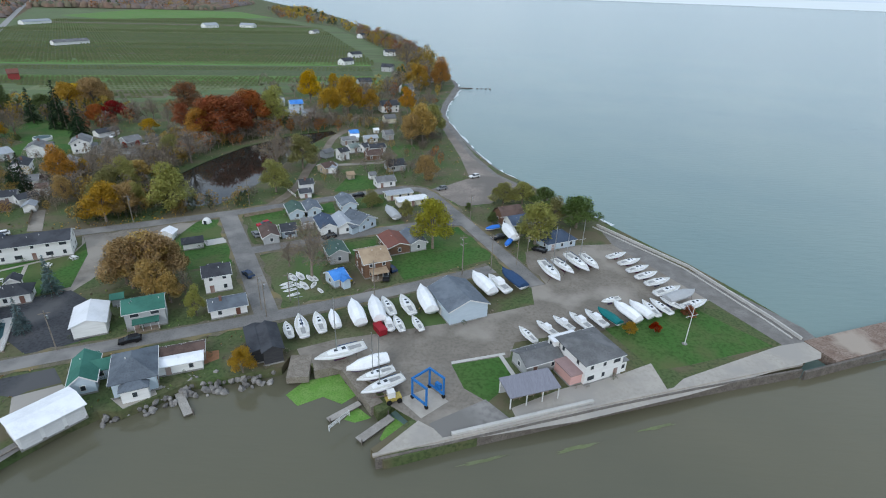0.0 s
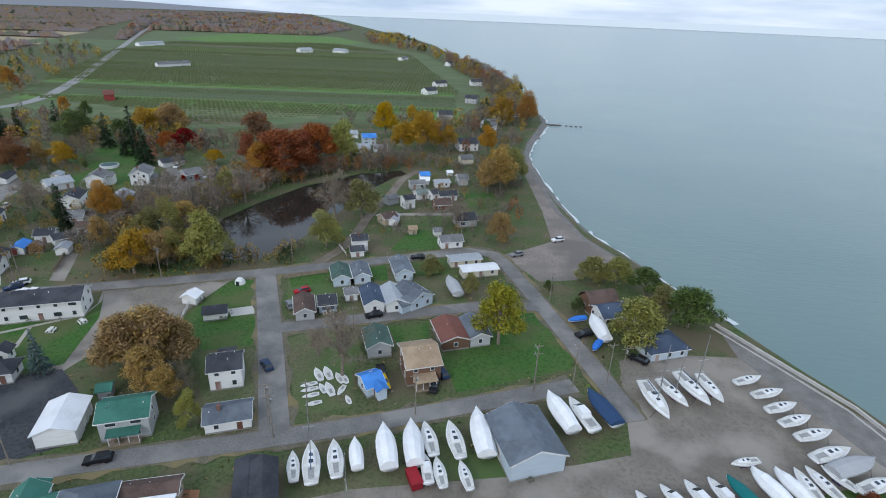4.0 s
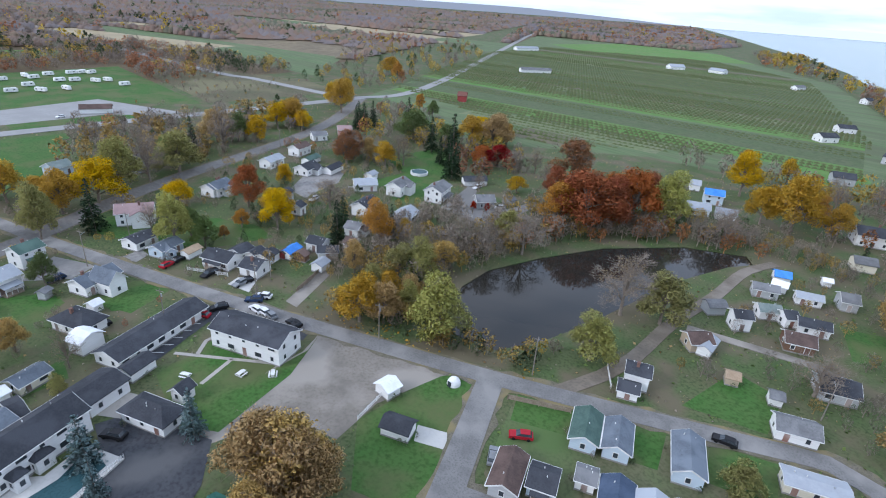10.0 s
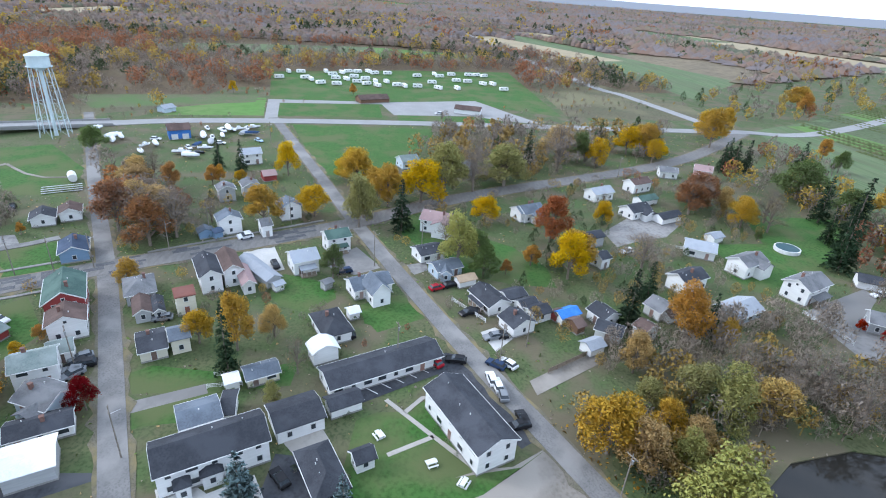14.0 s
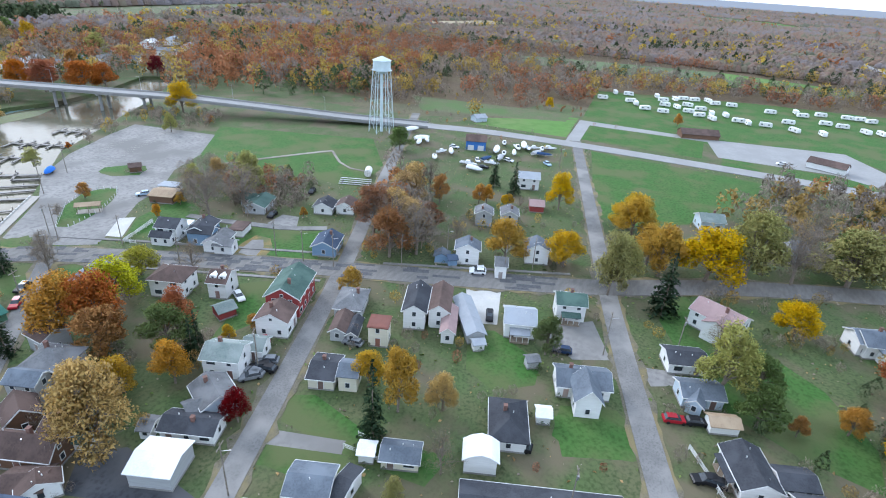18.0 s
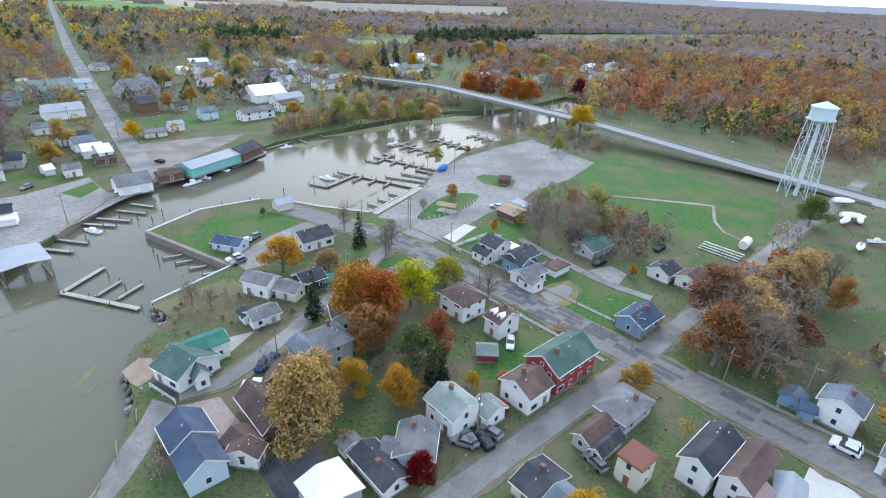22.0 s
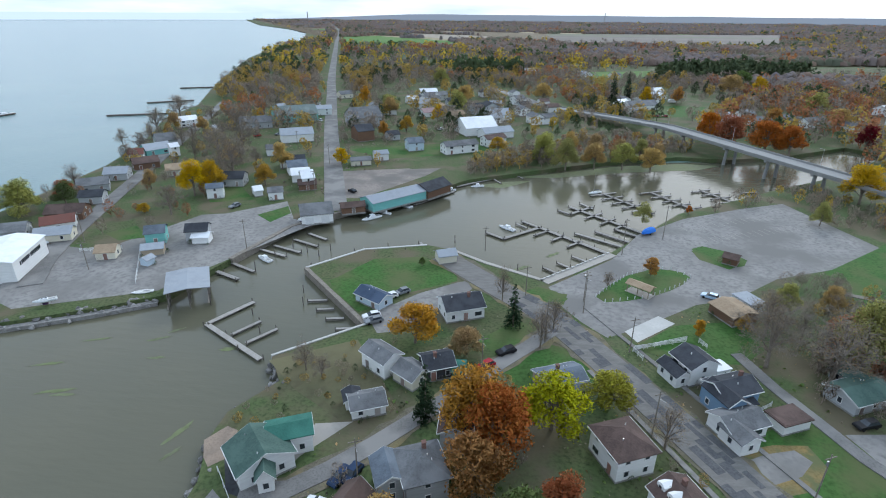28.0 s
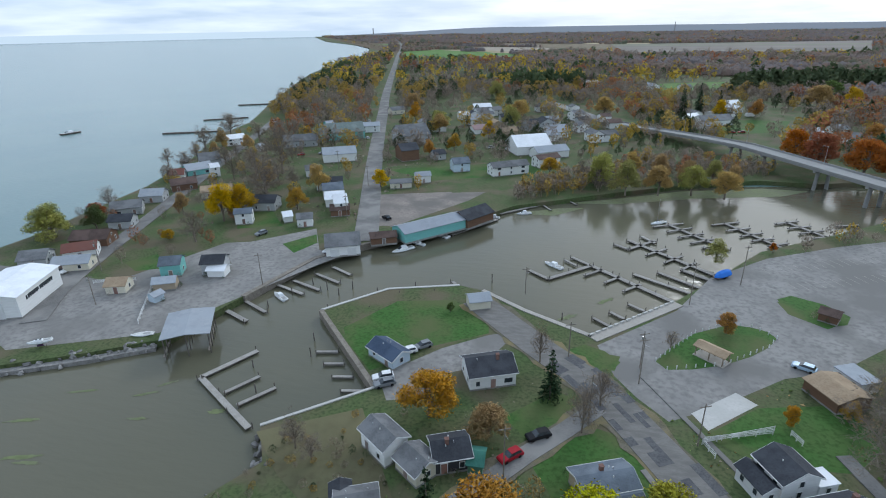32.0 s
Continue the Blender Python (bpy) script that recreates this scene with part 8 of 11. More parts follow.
house(-286.3, 995.1, -12.4, 23.5, 12.0, 4.0, 'white', 'pale', near=False)
house(-112.5, 160.3, 113.7, 24.1, 6.9, 2.6, 'white', 'dark', noun='motel block', rise=1.4)
house(-117.3, 148.1, 23.7, 4.0, 5.2, 3.2, 'white', 'white', noun='barn', kind='gambrel')
house(-156.9, 139.4, 113.7, 6.7, 6.8, 4.1, 'white', 'pale', kind='gable', porch=-2)
house(-169.2, 147.5, 113.7, 6.7, 5.6, 4.9, 'white', 'dark_green', porch=-1.6)
house(-136.3, 115.2, 113.7, 4.1, 4.5, 4.9, 'cream', 'rust', kind='flat')
house(-183.4, 179.7, 66.1, 10.9, 7.5, 4.5, 'white', 'pink', wing=(2.0, -3.1, 90, 6.8, 5.4, 4.5, 'pink'))
house(-147.9, 182.8, 113.7, 5.1, 3.0, 2.2, 'white', 'tan', noun='garage')
house(-130.6, 205.3, 113.7, 5.7, 3.4, 2.3, 'white', 'tarp', noun='shed')
house(-129.8, 214.4, 23.7, 5.4, 5.2, 2.9, 'white', 'dark', noun='cottage')
house(-123.2, 213.4, 55.1, 5.8, 4.5, 2.7, 'white', 'dark', noun='cottage')
house(-117.8, 207.2, 113.7, 4.2, 3.4, 2.3, 'white', 'pale', noun='shed')
house(-126.2, 206.2, 113.7, 2.4, 3.8, 2.3, 'brown', 'brown', noun='shed')
house(-194.8, 211.9, 113.7, 10.0, 6.0, 3.6, 'white', 'bluegrey')
house(-215.1, 246.2, 113.7, 9.8, 6.0, 3.6, 'white', 'pale')
house(-225.9, 267.0, 113.7, 10.0, 6.0, 4.1, 'white', 'brown')
house(-198.1, 253.6, 113.7, 9.4, 6.8, 3.2, 'white', 'dark', wing=(1.7, -2.9, 90, 6.1, 4.7, 2.7, 'dark'))
house(-210.8, 263.7, 113.7, 9.0, 4.5, 2.5, 'white', 'dark_green', noun='garage')
house(-193.5, 263.9, 113.7, 10.2, 4.5, 2.5, 'white', 'dark', noun='garage')
house(-166.7, 261.0, 61.3, 8.9, 6.8, 3.1, 'white', 'pale')
house(-155.2, 269.3, 113.7, 10.0, 6.4, 4.3, 'white', 'grey', wing=(1.8, -2.7, 90, 5.8, 5.0, 3.8, 'grey'))
house(-140.8, 277.4, 113.7, 10.8, 7.1, 4.9, 'white', 'grey', porch=-2)
house(-145.1, 304.4, 57.8, 10.2, 5.2, 2.5, 'white', 'dark', noun='garage', garage=3)
house(-124.2, 286.8, 54.5, 7.0, 6.8, 3.1, 'grey', 'grey')
house(-145.8, 245.0, 113.7, 9.5, 6.0, 4.1, 'white', 'dark')
house(-132.5, 230.6, 23.7, 4.9, 6.0, 2.9, 'white', 'grey')
house(-131.5, 251.5, 113.7, 10.1, 6.8, 2.7, 'pale_blue', 'pale')
house(-119.8, 297.3, 82.1, 2.9, 4.5, 2.3, 'grey', 'grey', noun='shed')
house(-245.7, 307.8, 58.1, 7.4, 6.8, 4.1, 'pink', 'pink')
house(-245.2, 290.5, 74.0, 7.6, 6.0, 3.2, 'white', 'grey')
house(-173.2, 227.7, 113.7, 6.0, 4.5, 3.6, 'grey', 'dark', noun='barn')
house(-104.7, 101.2, 67.0, 7.2, 6.0, 3.1, 'pale_blue', 'grey', wing=(1.3, -2.5, 90, 5.4, 3.6, 2.6, 'grey'))
house(-112.6, 95.7, 113.7, 7.0, 6.0, 4.7, 'white', 'sage')
house(-119.0, 96.8, 113.7, 4.0, 4.5, 2.9, 'white', 'sage', noun='cottage')
house(-137.4, 89.3, -156.3, 12.2, 7.5, 5.4, 'red', 'dark_green', rise=2.3)
house(-127.6, 94.0, -156.3, 6.2, 6.8, 4.3, 'white', 'brown', rise=1.8)
house(-132.1, 72.5, 113.7, 4.4, 6.4, 4.5, 'white', 'brown', note='and two white gables', dormer=2)
house(-126.3, 62.5, 113.7, 7.9, 7.1, 4.9, 'white', 'brown', kind='hip')
house(-125.4, 80.3, 161.2, 3.9, 3.8, 2.2, 'red', 'sage', noun='shed')
house(-87.5, 91.6, 113.7, 2.4, 3.0, 2.2, 'white', 'dark_green', noun='shed')
house(-85.8, 87.8, 113.7, 2.9, 5.2, 4.1, 'brown', 'brown')
house(-163.8, 78.5, -156.3, 8.6, 6.4, 3.1, 'blue', 'navy', porch=0)
house(-185.6, 59.7, -156.3, 6.6, 6.0, 2.7, 'white', 'dark', noun='cottage')
house(-189.8, 65.4, -156.3, 6.7, 5.6, 2.9, 'white', 'brown', noun='cottage')
house(-250.2, 107.0, 113.7, 7.9, 6.4, 4.7, 'white', 'pale')
house(-229.6, 117.8, 113.7, 4.8, 5.2, 2.5, 'red', 'pink', noun='garage')
house(-207.9, 107.2, 23.7, 5.7, 5.2, 4.5, 'grey', 'grey')
house(-212.2, 114.4, 23.7, 6.3, 5.2, 4.5, 'grey', 'grey')
house(-180.9, 114.5, 23.7, 5.6, 6.4, 4.9, 'white', 'bluegrey', porch=0)
house(-192.8, 130.7, 23.7, 6.1, 6.4, 4.7, 'white', 'bluegrey')
house(-176.7, 108.6, -156.3, 3.5, 3.8, 2.3, 'blue', 'bluegrey', noun='shed')
house(-286.6, 67.2, 113.7, 9.3, 8.2, 4.5, 'bright_blue', 'brown', noun='workshop', garage=2)
house(-178.7, 125.6, 113.7, 2.9, 5.2, 4.1, 'white', 'grey')
house(-193.9, 211.4, 113.7, 6.4, 6.8, 3.6, 'white', 'bluegrey', wing=(1.2, -2.9, 90, 6.1, 3.2, 3.1, 'bluegrey'))
house(-250.4, 172.7, 113.7, 7.8, 6.8, 3.6, 'pale_blue', 'sage')
house(-238.7, 197.3, 113.7, 4.4, 8.0, 4.6, 'grey', 'grey', near=False)
house(-363.1, 216.9, 71.2, 16.1, 7.5, 3.1, 'white', 'brown', noun='camp office')
house(-388.1, 156.8, 113.7, 20.3, 8.8, 2.7, 'brown', 'brown', noun='camp lodge')
house(-338.0, 44.7, 147.9, 7.2, 6.0, 2.5, 'pale_blue', 'pale', noun='shed')
house(-37.0, -352.0, -156.3, 15.0, 9, 4.4, 'white', 'white', near=False)
house(-93.5, -276.0, 113.7, 12, 11, 5.0, 'grey', 'dark', near=False)
house(26.0, -248.0, -156.3, 14, 8, 4.6, 'white', 'pale', near=False)
house(-8.0, -268.0, 113.7, 9, 8, 4.4, 'white', 'grey', near=False)
house(-22.0, -256.0, -156.3, 9, 7, 4.0, 'white', 'dark', near=False)
house(-118.0, -268.0, 113.7, 9, 8, 4.6, 'white', 'grey', near=False)
house(-140.0, -285.0, -156.3, 9, 8, 4.2, 'white', 'brown', near=False)
house(-306.0, -251.0, 30, 14, 9, 4.2, 'white', 'grey', near=False)
house(-330.0, -269.0, 30, 13, 9, 4.2, 'grey', 'pale', near=False)
house(-323.0, -238.0, 120, 11, 8, 4.2, 'white', 'grey', near=False)
house(-388.0, -309.0, 30, 16, 10, 5.0, 'white', 'white', near=False)
house(-417.0, -317.0, 30, 15, 10, 5.0, 'white', 'pale', near=False)
house(-369.0, -262.0, 120, 14, 9, 4.2, 'white', 'grey', near=False)
house(-404.0, -278.0, 30, 12, 9, 4.2, 'white', 'pale', near=False)
house(-81.6, 55.2, -156.3, 6.2, 4.6, 2.5, 'white', 'grey', noun='cottage', rise=1.1, extra=[(-2.4, 2.4, 90, 3.2, 2.8, 2.2, 0.6, 'gable', 'white', 'dark')])
house(-88.4, 45.6, 143.1, 5.6, 5.0, 2.7, 'cream', 'grey', noun='cottage', chimney=False)
house(-81.6, 42.2, 142.8, 7.1, 4.9, 4.0, 'white', 'grey', noun='cottage')
house(-93.1, 42.3, -156.3, 6.0, 5.6, 3.2, 'black', 'dark')
house(-97.7, 42.7, -178.1, 2.4, 3.8, 2.3, 'green', 'green', noun='shed')
house(-96.1, 18.0, -156.3, 9.5, 7.5, 3.4, 'white', 'dark')
house(-73.7, 15.4, 147.5, 8.4, 4.9, 2.5, 'pale_blue', 'navy', noun='cottage')
house(-89.2, -11.9, -156.3, 5.4, 4.5, 2.7, 'cream', 'pale', noun='boathouse', chimney=False)
house(-157.9, 50.3, -156.3, 6.2, 4.1, 2.2, 'white', 'brown', kind='flat', noun='garage')
house(-174.6, 41.6, -156.3, 9.6, 6.4, 2.7, 'grey', 'dark_green', rise=1.3, extra=[(3.6, 4.0, 90, 6.4, 4.2, 2.6, 1.1, 'gable', 'grey', 'dark_green')])
house(-94.3, 71.6, 113.7, 7.4, 6.6, 5.0, 'grey', 'grey', kind='hip', rise=1.8, extra=[(-1.0, -5.0, 0, 5.6, 4.2, 4.4, 1.2, 'gable', 'grey', 'bluegrey')])
house(-78.5, 95.5, -115.8, 2.7, 4.9, 2.9, 'white', 'brown', noun='cottage')
boat_works = house(34.2, 9.8, -71.0, 19.5, 13.6, 6.0, 'white', 'white', noun='boat works', rise=1.2)
for _x, _l in ((-2.8, 4.6), (3.2, 5.6)):
    part("sign_bar", Form().box(_x - _l / 2, -6.86, 3.9, _x + _l / 2, -6.81, 4.75), "wall_black", boat_works, "dark painted sign lettering as a bar")
part("sliding_door", Form().box(-9.85, -3.0, 0.05, -9.78, 3.0, 4.6), "garage_door", boat_works)
house(11.6, -1.9, -161.2, 5.3, 5.4, 2.7, 'cream', 'tan', noun='cottage', plain=True)
house(4.1, -14.8, -156.1, 5.7, 6.1, 4.1, 'teal', 'bluegrey', plain=True)
house(-8.1, -18.2, -162.1, 6.5, 6.1, 4.1, 'grey', 'dark', plain=True)
house(-10.3, -16.2, -169.8, 5.1, 4.1, 2.5, 'white', 'white', noun='shed')
house(-39.5, -41.2, -156.0, 10.8, 10.0, 3.6, 'white', 'grey', noun='boat store', garage=2)
house(-63.6, -62.4, -133.4, 25.2, 9.0, 3.6, 'teal', 'metal', noun='restaurant', rise=1.6)
house(-76.4, -76.0, -123.6, 13.9, 9.0, 3.4, 'brown', 'dark', noun='restaurant')
house(-50.3, -50.4, -155.2, 8.6, 4.8, 2.7, 'brown', 'brown', noun='cottage', plain=True)
house(7.9, -60.0, -157.7, 6.1, 4.8, 4.5, 'white', 'bluegrey', plain=True)
house(9.1, -77.7, -170.3, 10.0, 8.2, 3.6, 'grey', 'dark', plain=True)
house(-16.1, -61.7, -156.3, 5.5, 5.4, 3.4, 'white', 'grey', plain=True)
house(-24.1, -75.8, -158.8, 7.2, 6.1, 2.7, 'brown', 'brown', plain=True)
house(-17.1, -87.2, -158.2, 7.5, 8.0, 3.6, 'white', 'white', noun='store')
house(12.9, -163.2, -152.3, 17.8, 11.2, 4.6, 'white', 'pale', noun='store')
house(13.0, -129.8, -151.2, 6.8, 6.8, 3.6, 'white', 'grey', plain=True)
house(-5.0, -109.4, -156.1, 11.4, 6.8, 3.6, 'white', 'dark', plain=True)
house(37.2, -224.8, -149.1, 27.9, 19.2, 5.0, 'teal', 'sage', noun='store')
house(-12.8, -217.2, -146.9, 19.2, 20.8, 6.0, 'grey', 'grey', noun='church')
house(-23.7, -171.5, -144.1, 9.9, 11.2, 6.0, 'brown', 'dark', noun='church')
house(-44.1, -126.8, -152.7, 6.8, 5.4, 3.6, 'white', 'pale', plain=True)
house(-36.5, -116.4, -159.1, 9.5, 4.8, 2.7, 'cream', 'grey', noun='cottage', plain=True)
house(-57.2, -151.3, -153.4, 8.3, 8.2, 4.5, 'pale_blue', 'bluegrey', plain=True)
house(-81.8, -148.6, -148.9, 18.8, 7.5, 4.5, 'white', 'grey', plain=True)
house(-99.2, -167.8, -141.2, 13.1, 6.8, 4.5, 'white', 'brown', plain=True)
house(-87.5, -200.7, -152.8, 20.8, 19.2, 5.0, 'white', 'white', noun='store')
house(-100.1, -188.3, -148.6, 19.2, 9.6, 4.0, 'white', 'pale', noun='store')
house(-132.4, -237.7, -155.4, 13.2, 8.2, 4.5, 'white', 'grey', plain=True)
house(-101.2, -248.6, -154.4, 13.6, 14.0, 4.0, 'white', 'pale', near=False)
house(-208.7, -306.4, -155.0, 24.8, 12.0, 4.0, 'white', 'grey', near=False)
house(-251.1, -259.8, -159.4, 17.1, 11.2, 4.0, 'white', 'white', noun='store', near=False)
house(52.7, -13.3, -152.4, 7.8, 7.5, 2.7, 'grey', 'grey', plain=True)
house(37.4, -12.4, -157.4, 10.4, 6.1, 2.7, 'cream', 'pale', noun='cottage', plain=True)
house(43.2, -21.1, -144.8, 9.5, 6.8, 3.1, 'white', 'rust', plain=True)
house(47.9, -31.1, -162.0, 12.0, 8.2, 3.1, 'brown', 'brown', plain=True)
house(61.6, -62.2, -146.0, 11.1, 8.2, 3.2, 'grey', 'grey', plain=True)
house(51.1, -48.0, -160.2, 8.0, 6.8, 3.2, 'grey', 'dark', plain=True)
house(63.0, -79.1, -159.6, 9.2, 8.2, 3.2, 'grey', 'pale', plain=True)
house(62.0, -97.2, -137.3, 10.8, 8.2, 3.2, 'brown', 'brown', plain=True)
house(76.5, -112.3, -149.8, 6.4, 8.2, 3.1, 'white', 'rust', plain=True)
house(73.7, -123.9, -127.8, 12.4, 9.5, 3.1, 'teal', 'pale', plain=True)
house(96.8, -193.1, -133.0, 12.2, 8.2, 4.5, 'white', 'white', plain=True)
house(80.5, -143.2, -137.4, 10.0, 12.0, 3.4, 'grey', 'grey', near=False)
house(39.6, -89.9, -149.8, 12.7, 7.5, 3.1, 'cream', 'tan', plain=True)
house(53.0, -196.6, -150.8, 20.5, 12.0, 4.0, 'grey', 'grey', near=False)
house(-41.3, -287.8, -142.0, 10.4, 9.0, 4.0, 'white', 'pale', near=False)
house(-40.3, -329.1, -138.0, 10.9, 9.0, 4.0, 'white', 'grey', near=False)
house(-50.9, -332.4, -131.6, 9.6, 9.0, 4.6, 'white', 'grey', near=False)
house(-29.2, -309.5, -150.0, 7.4, 8.0, 4.0, 'white', 'white', near=False)
house(-70.8, -246.9, -148.9, 10.6, 9.0, 3.4, 'tan', 'tan', noun='shed', near=False)
house(-115.2, -317.7, -137.8, 10.1, 9.0, 5.0, 'white', 'grey', near=False)
house(-50.1, -253.1, -145.0, 9.8, 9.0, 3.4, 'white', 'pink', near=False)
house(-40.5, -174.3, -145.4, 6.7, 7.0, 3.4, 'grey', 'dark', near=False)
house(-84.2, -269.5, -142.0, 9.3, 10.0, 5.0, 'grey', 'dark', near=False)
house(-98.0, -234.8, -144.2, 8.4, 9.0, 4.0, 'white', 'pale', near=False)
house(-197.1, -321.2, -140.3, 10.0, 8.0, 3.6, 'white', 'white', near=False)
house(-243.2, -399.2, -154.6, 11.0, 10.0, 3.4, 'white', 'white', near=False)
house(32.2, -331.0, -137.5, 11.5, 9.0, 3.6, 'cream', 'grey', near=False)
house(59.7, -256.3, -126.2, 6.9, 8.0, 3.6, 'teal', 'pale', near=False)
house(70.8, -179.7, -114.0, 3.9, 5.0, 3.0, 'white', 'pale', noun='shed', near=False)
house(61.8, -120.8, -134.0, 4.0, 6.0, 5.0, 'white', 'white', near=False)
house(-11.3, -98.3, -151.6, 8.4, 8.0, 4.0, 'white', 'bluegrey', near=False)
house(-23.1, -78.6, -151.9, 5.0, 9.0, 5.0, 'white', 'white', near=False)
house(-7.2, -64.8, -143.8, 3.2, 5.0, 2.6, 'white', 'white', noun='shed', near=False)
house(-3.4, 1.9, -104.0, 2.9, 2.7, 2.3, 'pale_blue', 'pale', noun='shed', chimney=False)
house(-0.4, -5.7, -154.7, 5.9, 4.1, 2.5, 'tan', 'pale', noun='shed', chimney=False)
house(-98.8, 61.1, 90.9, 5.5, 5.2, 4.1, 'grey', 'brown')
house(-78.2, 93.2, 127.8, 5.5, 4.5, 2.5, 'brown', 'brown', noun='garage', chimney=False)
house(-152.9, 128.6, 38.5, 15.5, 3.8, 2.5, 'grey', 'pale', noun='garage')
house(-132.5, 153.7, 113.7, 2.4, 2.5, 2.2, 'white', 'white', noun='shed')
house(-145.4, 134.5, 132.0, 2.4, 1.9, 2.0, 'white', 'pale', noun='shed')
house(-146.2, 146.5, 129.8, 2.4, 2.0, 2.1, 'grey', 'grey', noun='shed')
house(-176.4, 111.8, 133.7, 2.4, 3.0, 2.3, 'blue', 'navy', noun='shed')
house(-158.8, 224.9, 113.7, 3.4, 4.5, 3.6, 'white', 'dark', noun='house')
house(-130.9, 203.0, 113.7, 2.4, 2.2, 2.2, 'red', 'brown', noun='shed')
house(-123.1, 222.2, 23.7, 3.4, 4.5, 3.1, 'white', 'brown', noun='cottage')
house(-176.7, 272.1, 113.7, 5.0, 3.8, 2.3, 'white', 'pale', noun='shed')
house(-108.9, 131.6, 113.7, 2.4, 2.6, 2.3, 'white', 'white', noun='shed')
house(-130.7, 232.6, 113.7, 5.1, 3.8, 2.3, 'white', 'brown', noun='garage')
house(-23.0, 305.7, 7.3, 4.0, 3.8, 2.3, 'white', 'white', noun='shed')
house(-25.6, 255.2, 94.0, 6.5, 3.0, 2.3, 'white', 'pale', noun='shed')
house(-17.2, 247.1, 23.7, 2.6, 3.0, 2.1, 'tan', 'tan', noun='shed')
house(-24.6, 313.5, 23.7, 4.3, 4.5, 2.3, 'white', 'tarp', noun='shed')
house(-13.9, 321.6, 23.7, 2.4, 2.6, 2.0, 'white', 'white', noun='shed')
house(-35.5, -318.3, 113.7, 9, 8, 3.4, 'white', 'dark', near=False)
house(-47.7, -314.1, -156.3, 8, 7, 4.2, 'white', 'grey', near=False)
house(-59.1, -275.9, 113.7, 11, 9, 3.2, 'tan', 'tan', near=False)
house(-62.6, -302.1, -156.3, 8, 7, 4.2, 'grey', 'dark', near=False)
house(-86.4, -356.8, 113.7, 9, 8, 4.2, 'white', 'dark', near=False)
house(-97.7, -299, -156.3, 10, 8, 3.4, 'white', 'pale', near=False)
house(-113, -360.5, 113.7, 8, 7, 4.2, 'white', 'grey', near=False)
house(-119.1, -302, -156.3, 8, 7, 3.2, 'grey', 'dark', near=False)
house(-125.5, -235.9, 113.7, 11, 8, 5.2, 'white', 'grey', near=False)
house(-135.3, -312.3, -156.3, 8, 7, 4.2, 'white', 'brown', near=False)
house(-203, -341.5, 113.7, 10, 8, 3.2, 'white', 'grey', near=False)
house(-200, -284.1, -156.3, 9, 8, 3.4, 'white', 'pale', near=False)
house(-238.3, -371.1, 113.7, 13, 8, 3.4, 'white', 'white', near=False)
house(-130.7, -562.8, -156.3, 22, 10, 3.6, 'white', 'white', near=False)
house(-196.8, -540.3, 113.7, 18, 10, 3.4, 'white', 'pale', near=False)
house(-229.6, -533, -156.3, 12, 9, 3.6, 'white', 'grey', near=False)
house(-272.7, -244.4, 113.7, 13, 9, 4.8, 'white', 'grey', near=False)
house(-278.1, -284.1, -156.3, 10, 8, 3.4, 'white', 'pale', near=False)
house(-297.8, -257, 113.7, 12, 8, 4.4, 'grey', 'grey', near=False)
house(-173.9, -21.0, 147.1, 4.0, 3.7, 2.3, 'brown', 'brown', noun='shed', chimney=False)

# ---- boats ----
boat('sail', -16.2, 138.4, 114, 6.8)
boat('mast', -13.4, 139.4, 111, 9.6)
boat('sail', -9.8, 141.1, 112, 8.7)
boat('cover', -6.7, 143.0, 111, 7.1)
boat('cover', -1.9, 145.1, 110, 10.3)
boat('cover', 2.6, 146.8, 106, 10.4)
boat('sail', 5.2, 148.6, 112, 8.6)
boat('motor', 5.9, 141.9, 107, 6.3)
boat('sail', 8.2, 141.5, 110, 6.8)
boat('sail', 9.8, 149.1, 111, 9.4)
boat('cover', 14.4, 151.6, 105, 11.7)
boat('sail', 12.5, 141.6, 112, 6.4)
boat('mast', -3.1, 129.6, -153, 10.9)
boat('cover', 2.8, 126.2, -153, 8.7)
boat('mast', 4.8, 123.2, -153, 7.9)
boat('mast', 6.5, 119.8, -149, 9.1)
boat('cover', 29.1, 159.8, 114, 10.9)
boat('motor', 33.3, 160.2, 116, 9.5)
boat('bluecover', 37.5, 162.8, 116, 10.4)
boat('mast', 48.4, 167.2, -75, 11.5)
boat('mast', 52.7, 170.4, -64, 9.0)
boat('mast', 57.1, 172.4, -68, 10.9)
boat('sail', 61.0, 173.4, -74, 9.2)
boat('sail', 70.3, 178.3, 29, 7.5)
boat('sail', 72.8, 174.2, 26, 8.0)
boat('sail', 73.8, 170.0, 27, 8.0)
boat('sail', 74.9, 166.3, 28, 8.0)
boat('sail', 76.6, 162.6, 24, 8.5)
boat('sail', 77.2, 157.6, 27, 9.3)
boat('greycover', 79.5, 155.0, 27, 10.2)
boat('sail', 81.5, 151.3, 26, 8.8)
boat('sail', 37.4, 137.8, 115, 6.6)
boat('motor', 42.2, 140.4, 122, 6.5)
boat('motor', 46.5, 142.6, 123, 6.3)
boat('motor', 50.8, 143.5, 117, 7.6)
boat('motor', 54.8, 144.8, 115, 7.5)
boat('tealcover', 58.3, 145.8, 117, 7.5)
boat('cover', 63.0, 147.4, 114, 8.7)
boat('cover', 66.9, 148.8, 113, 7.5)
boat('sail', 69.7, 149.4, 100, 7.6)
boat('sail', 72.6, 150.3, 111, 7.7)
boat('sail', 75.9, 152.1, 124, 6.1)
boat('sail', 61.0, 153.1, -162, 5.5)
boat('dinghy', -21.4, 164.4, 125, 4.7)
boat('dinghy', -19.6, 165.2, 124, 4.8)
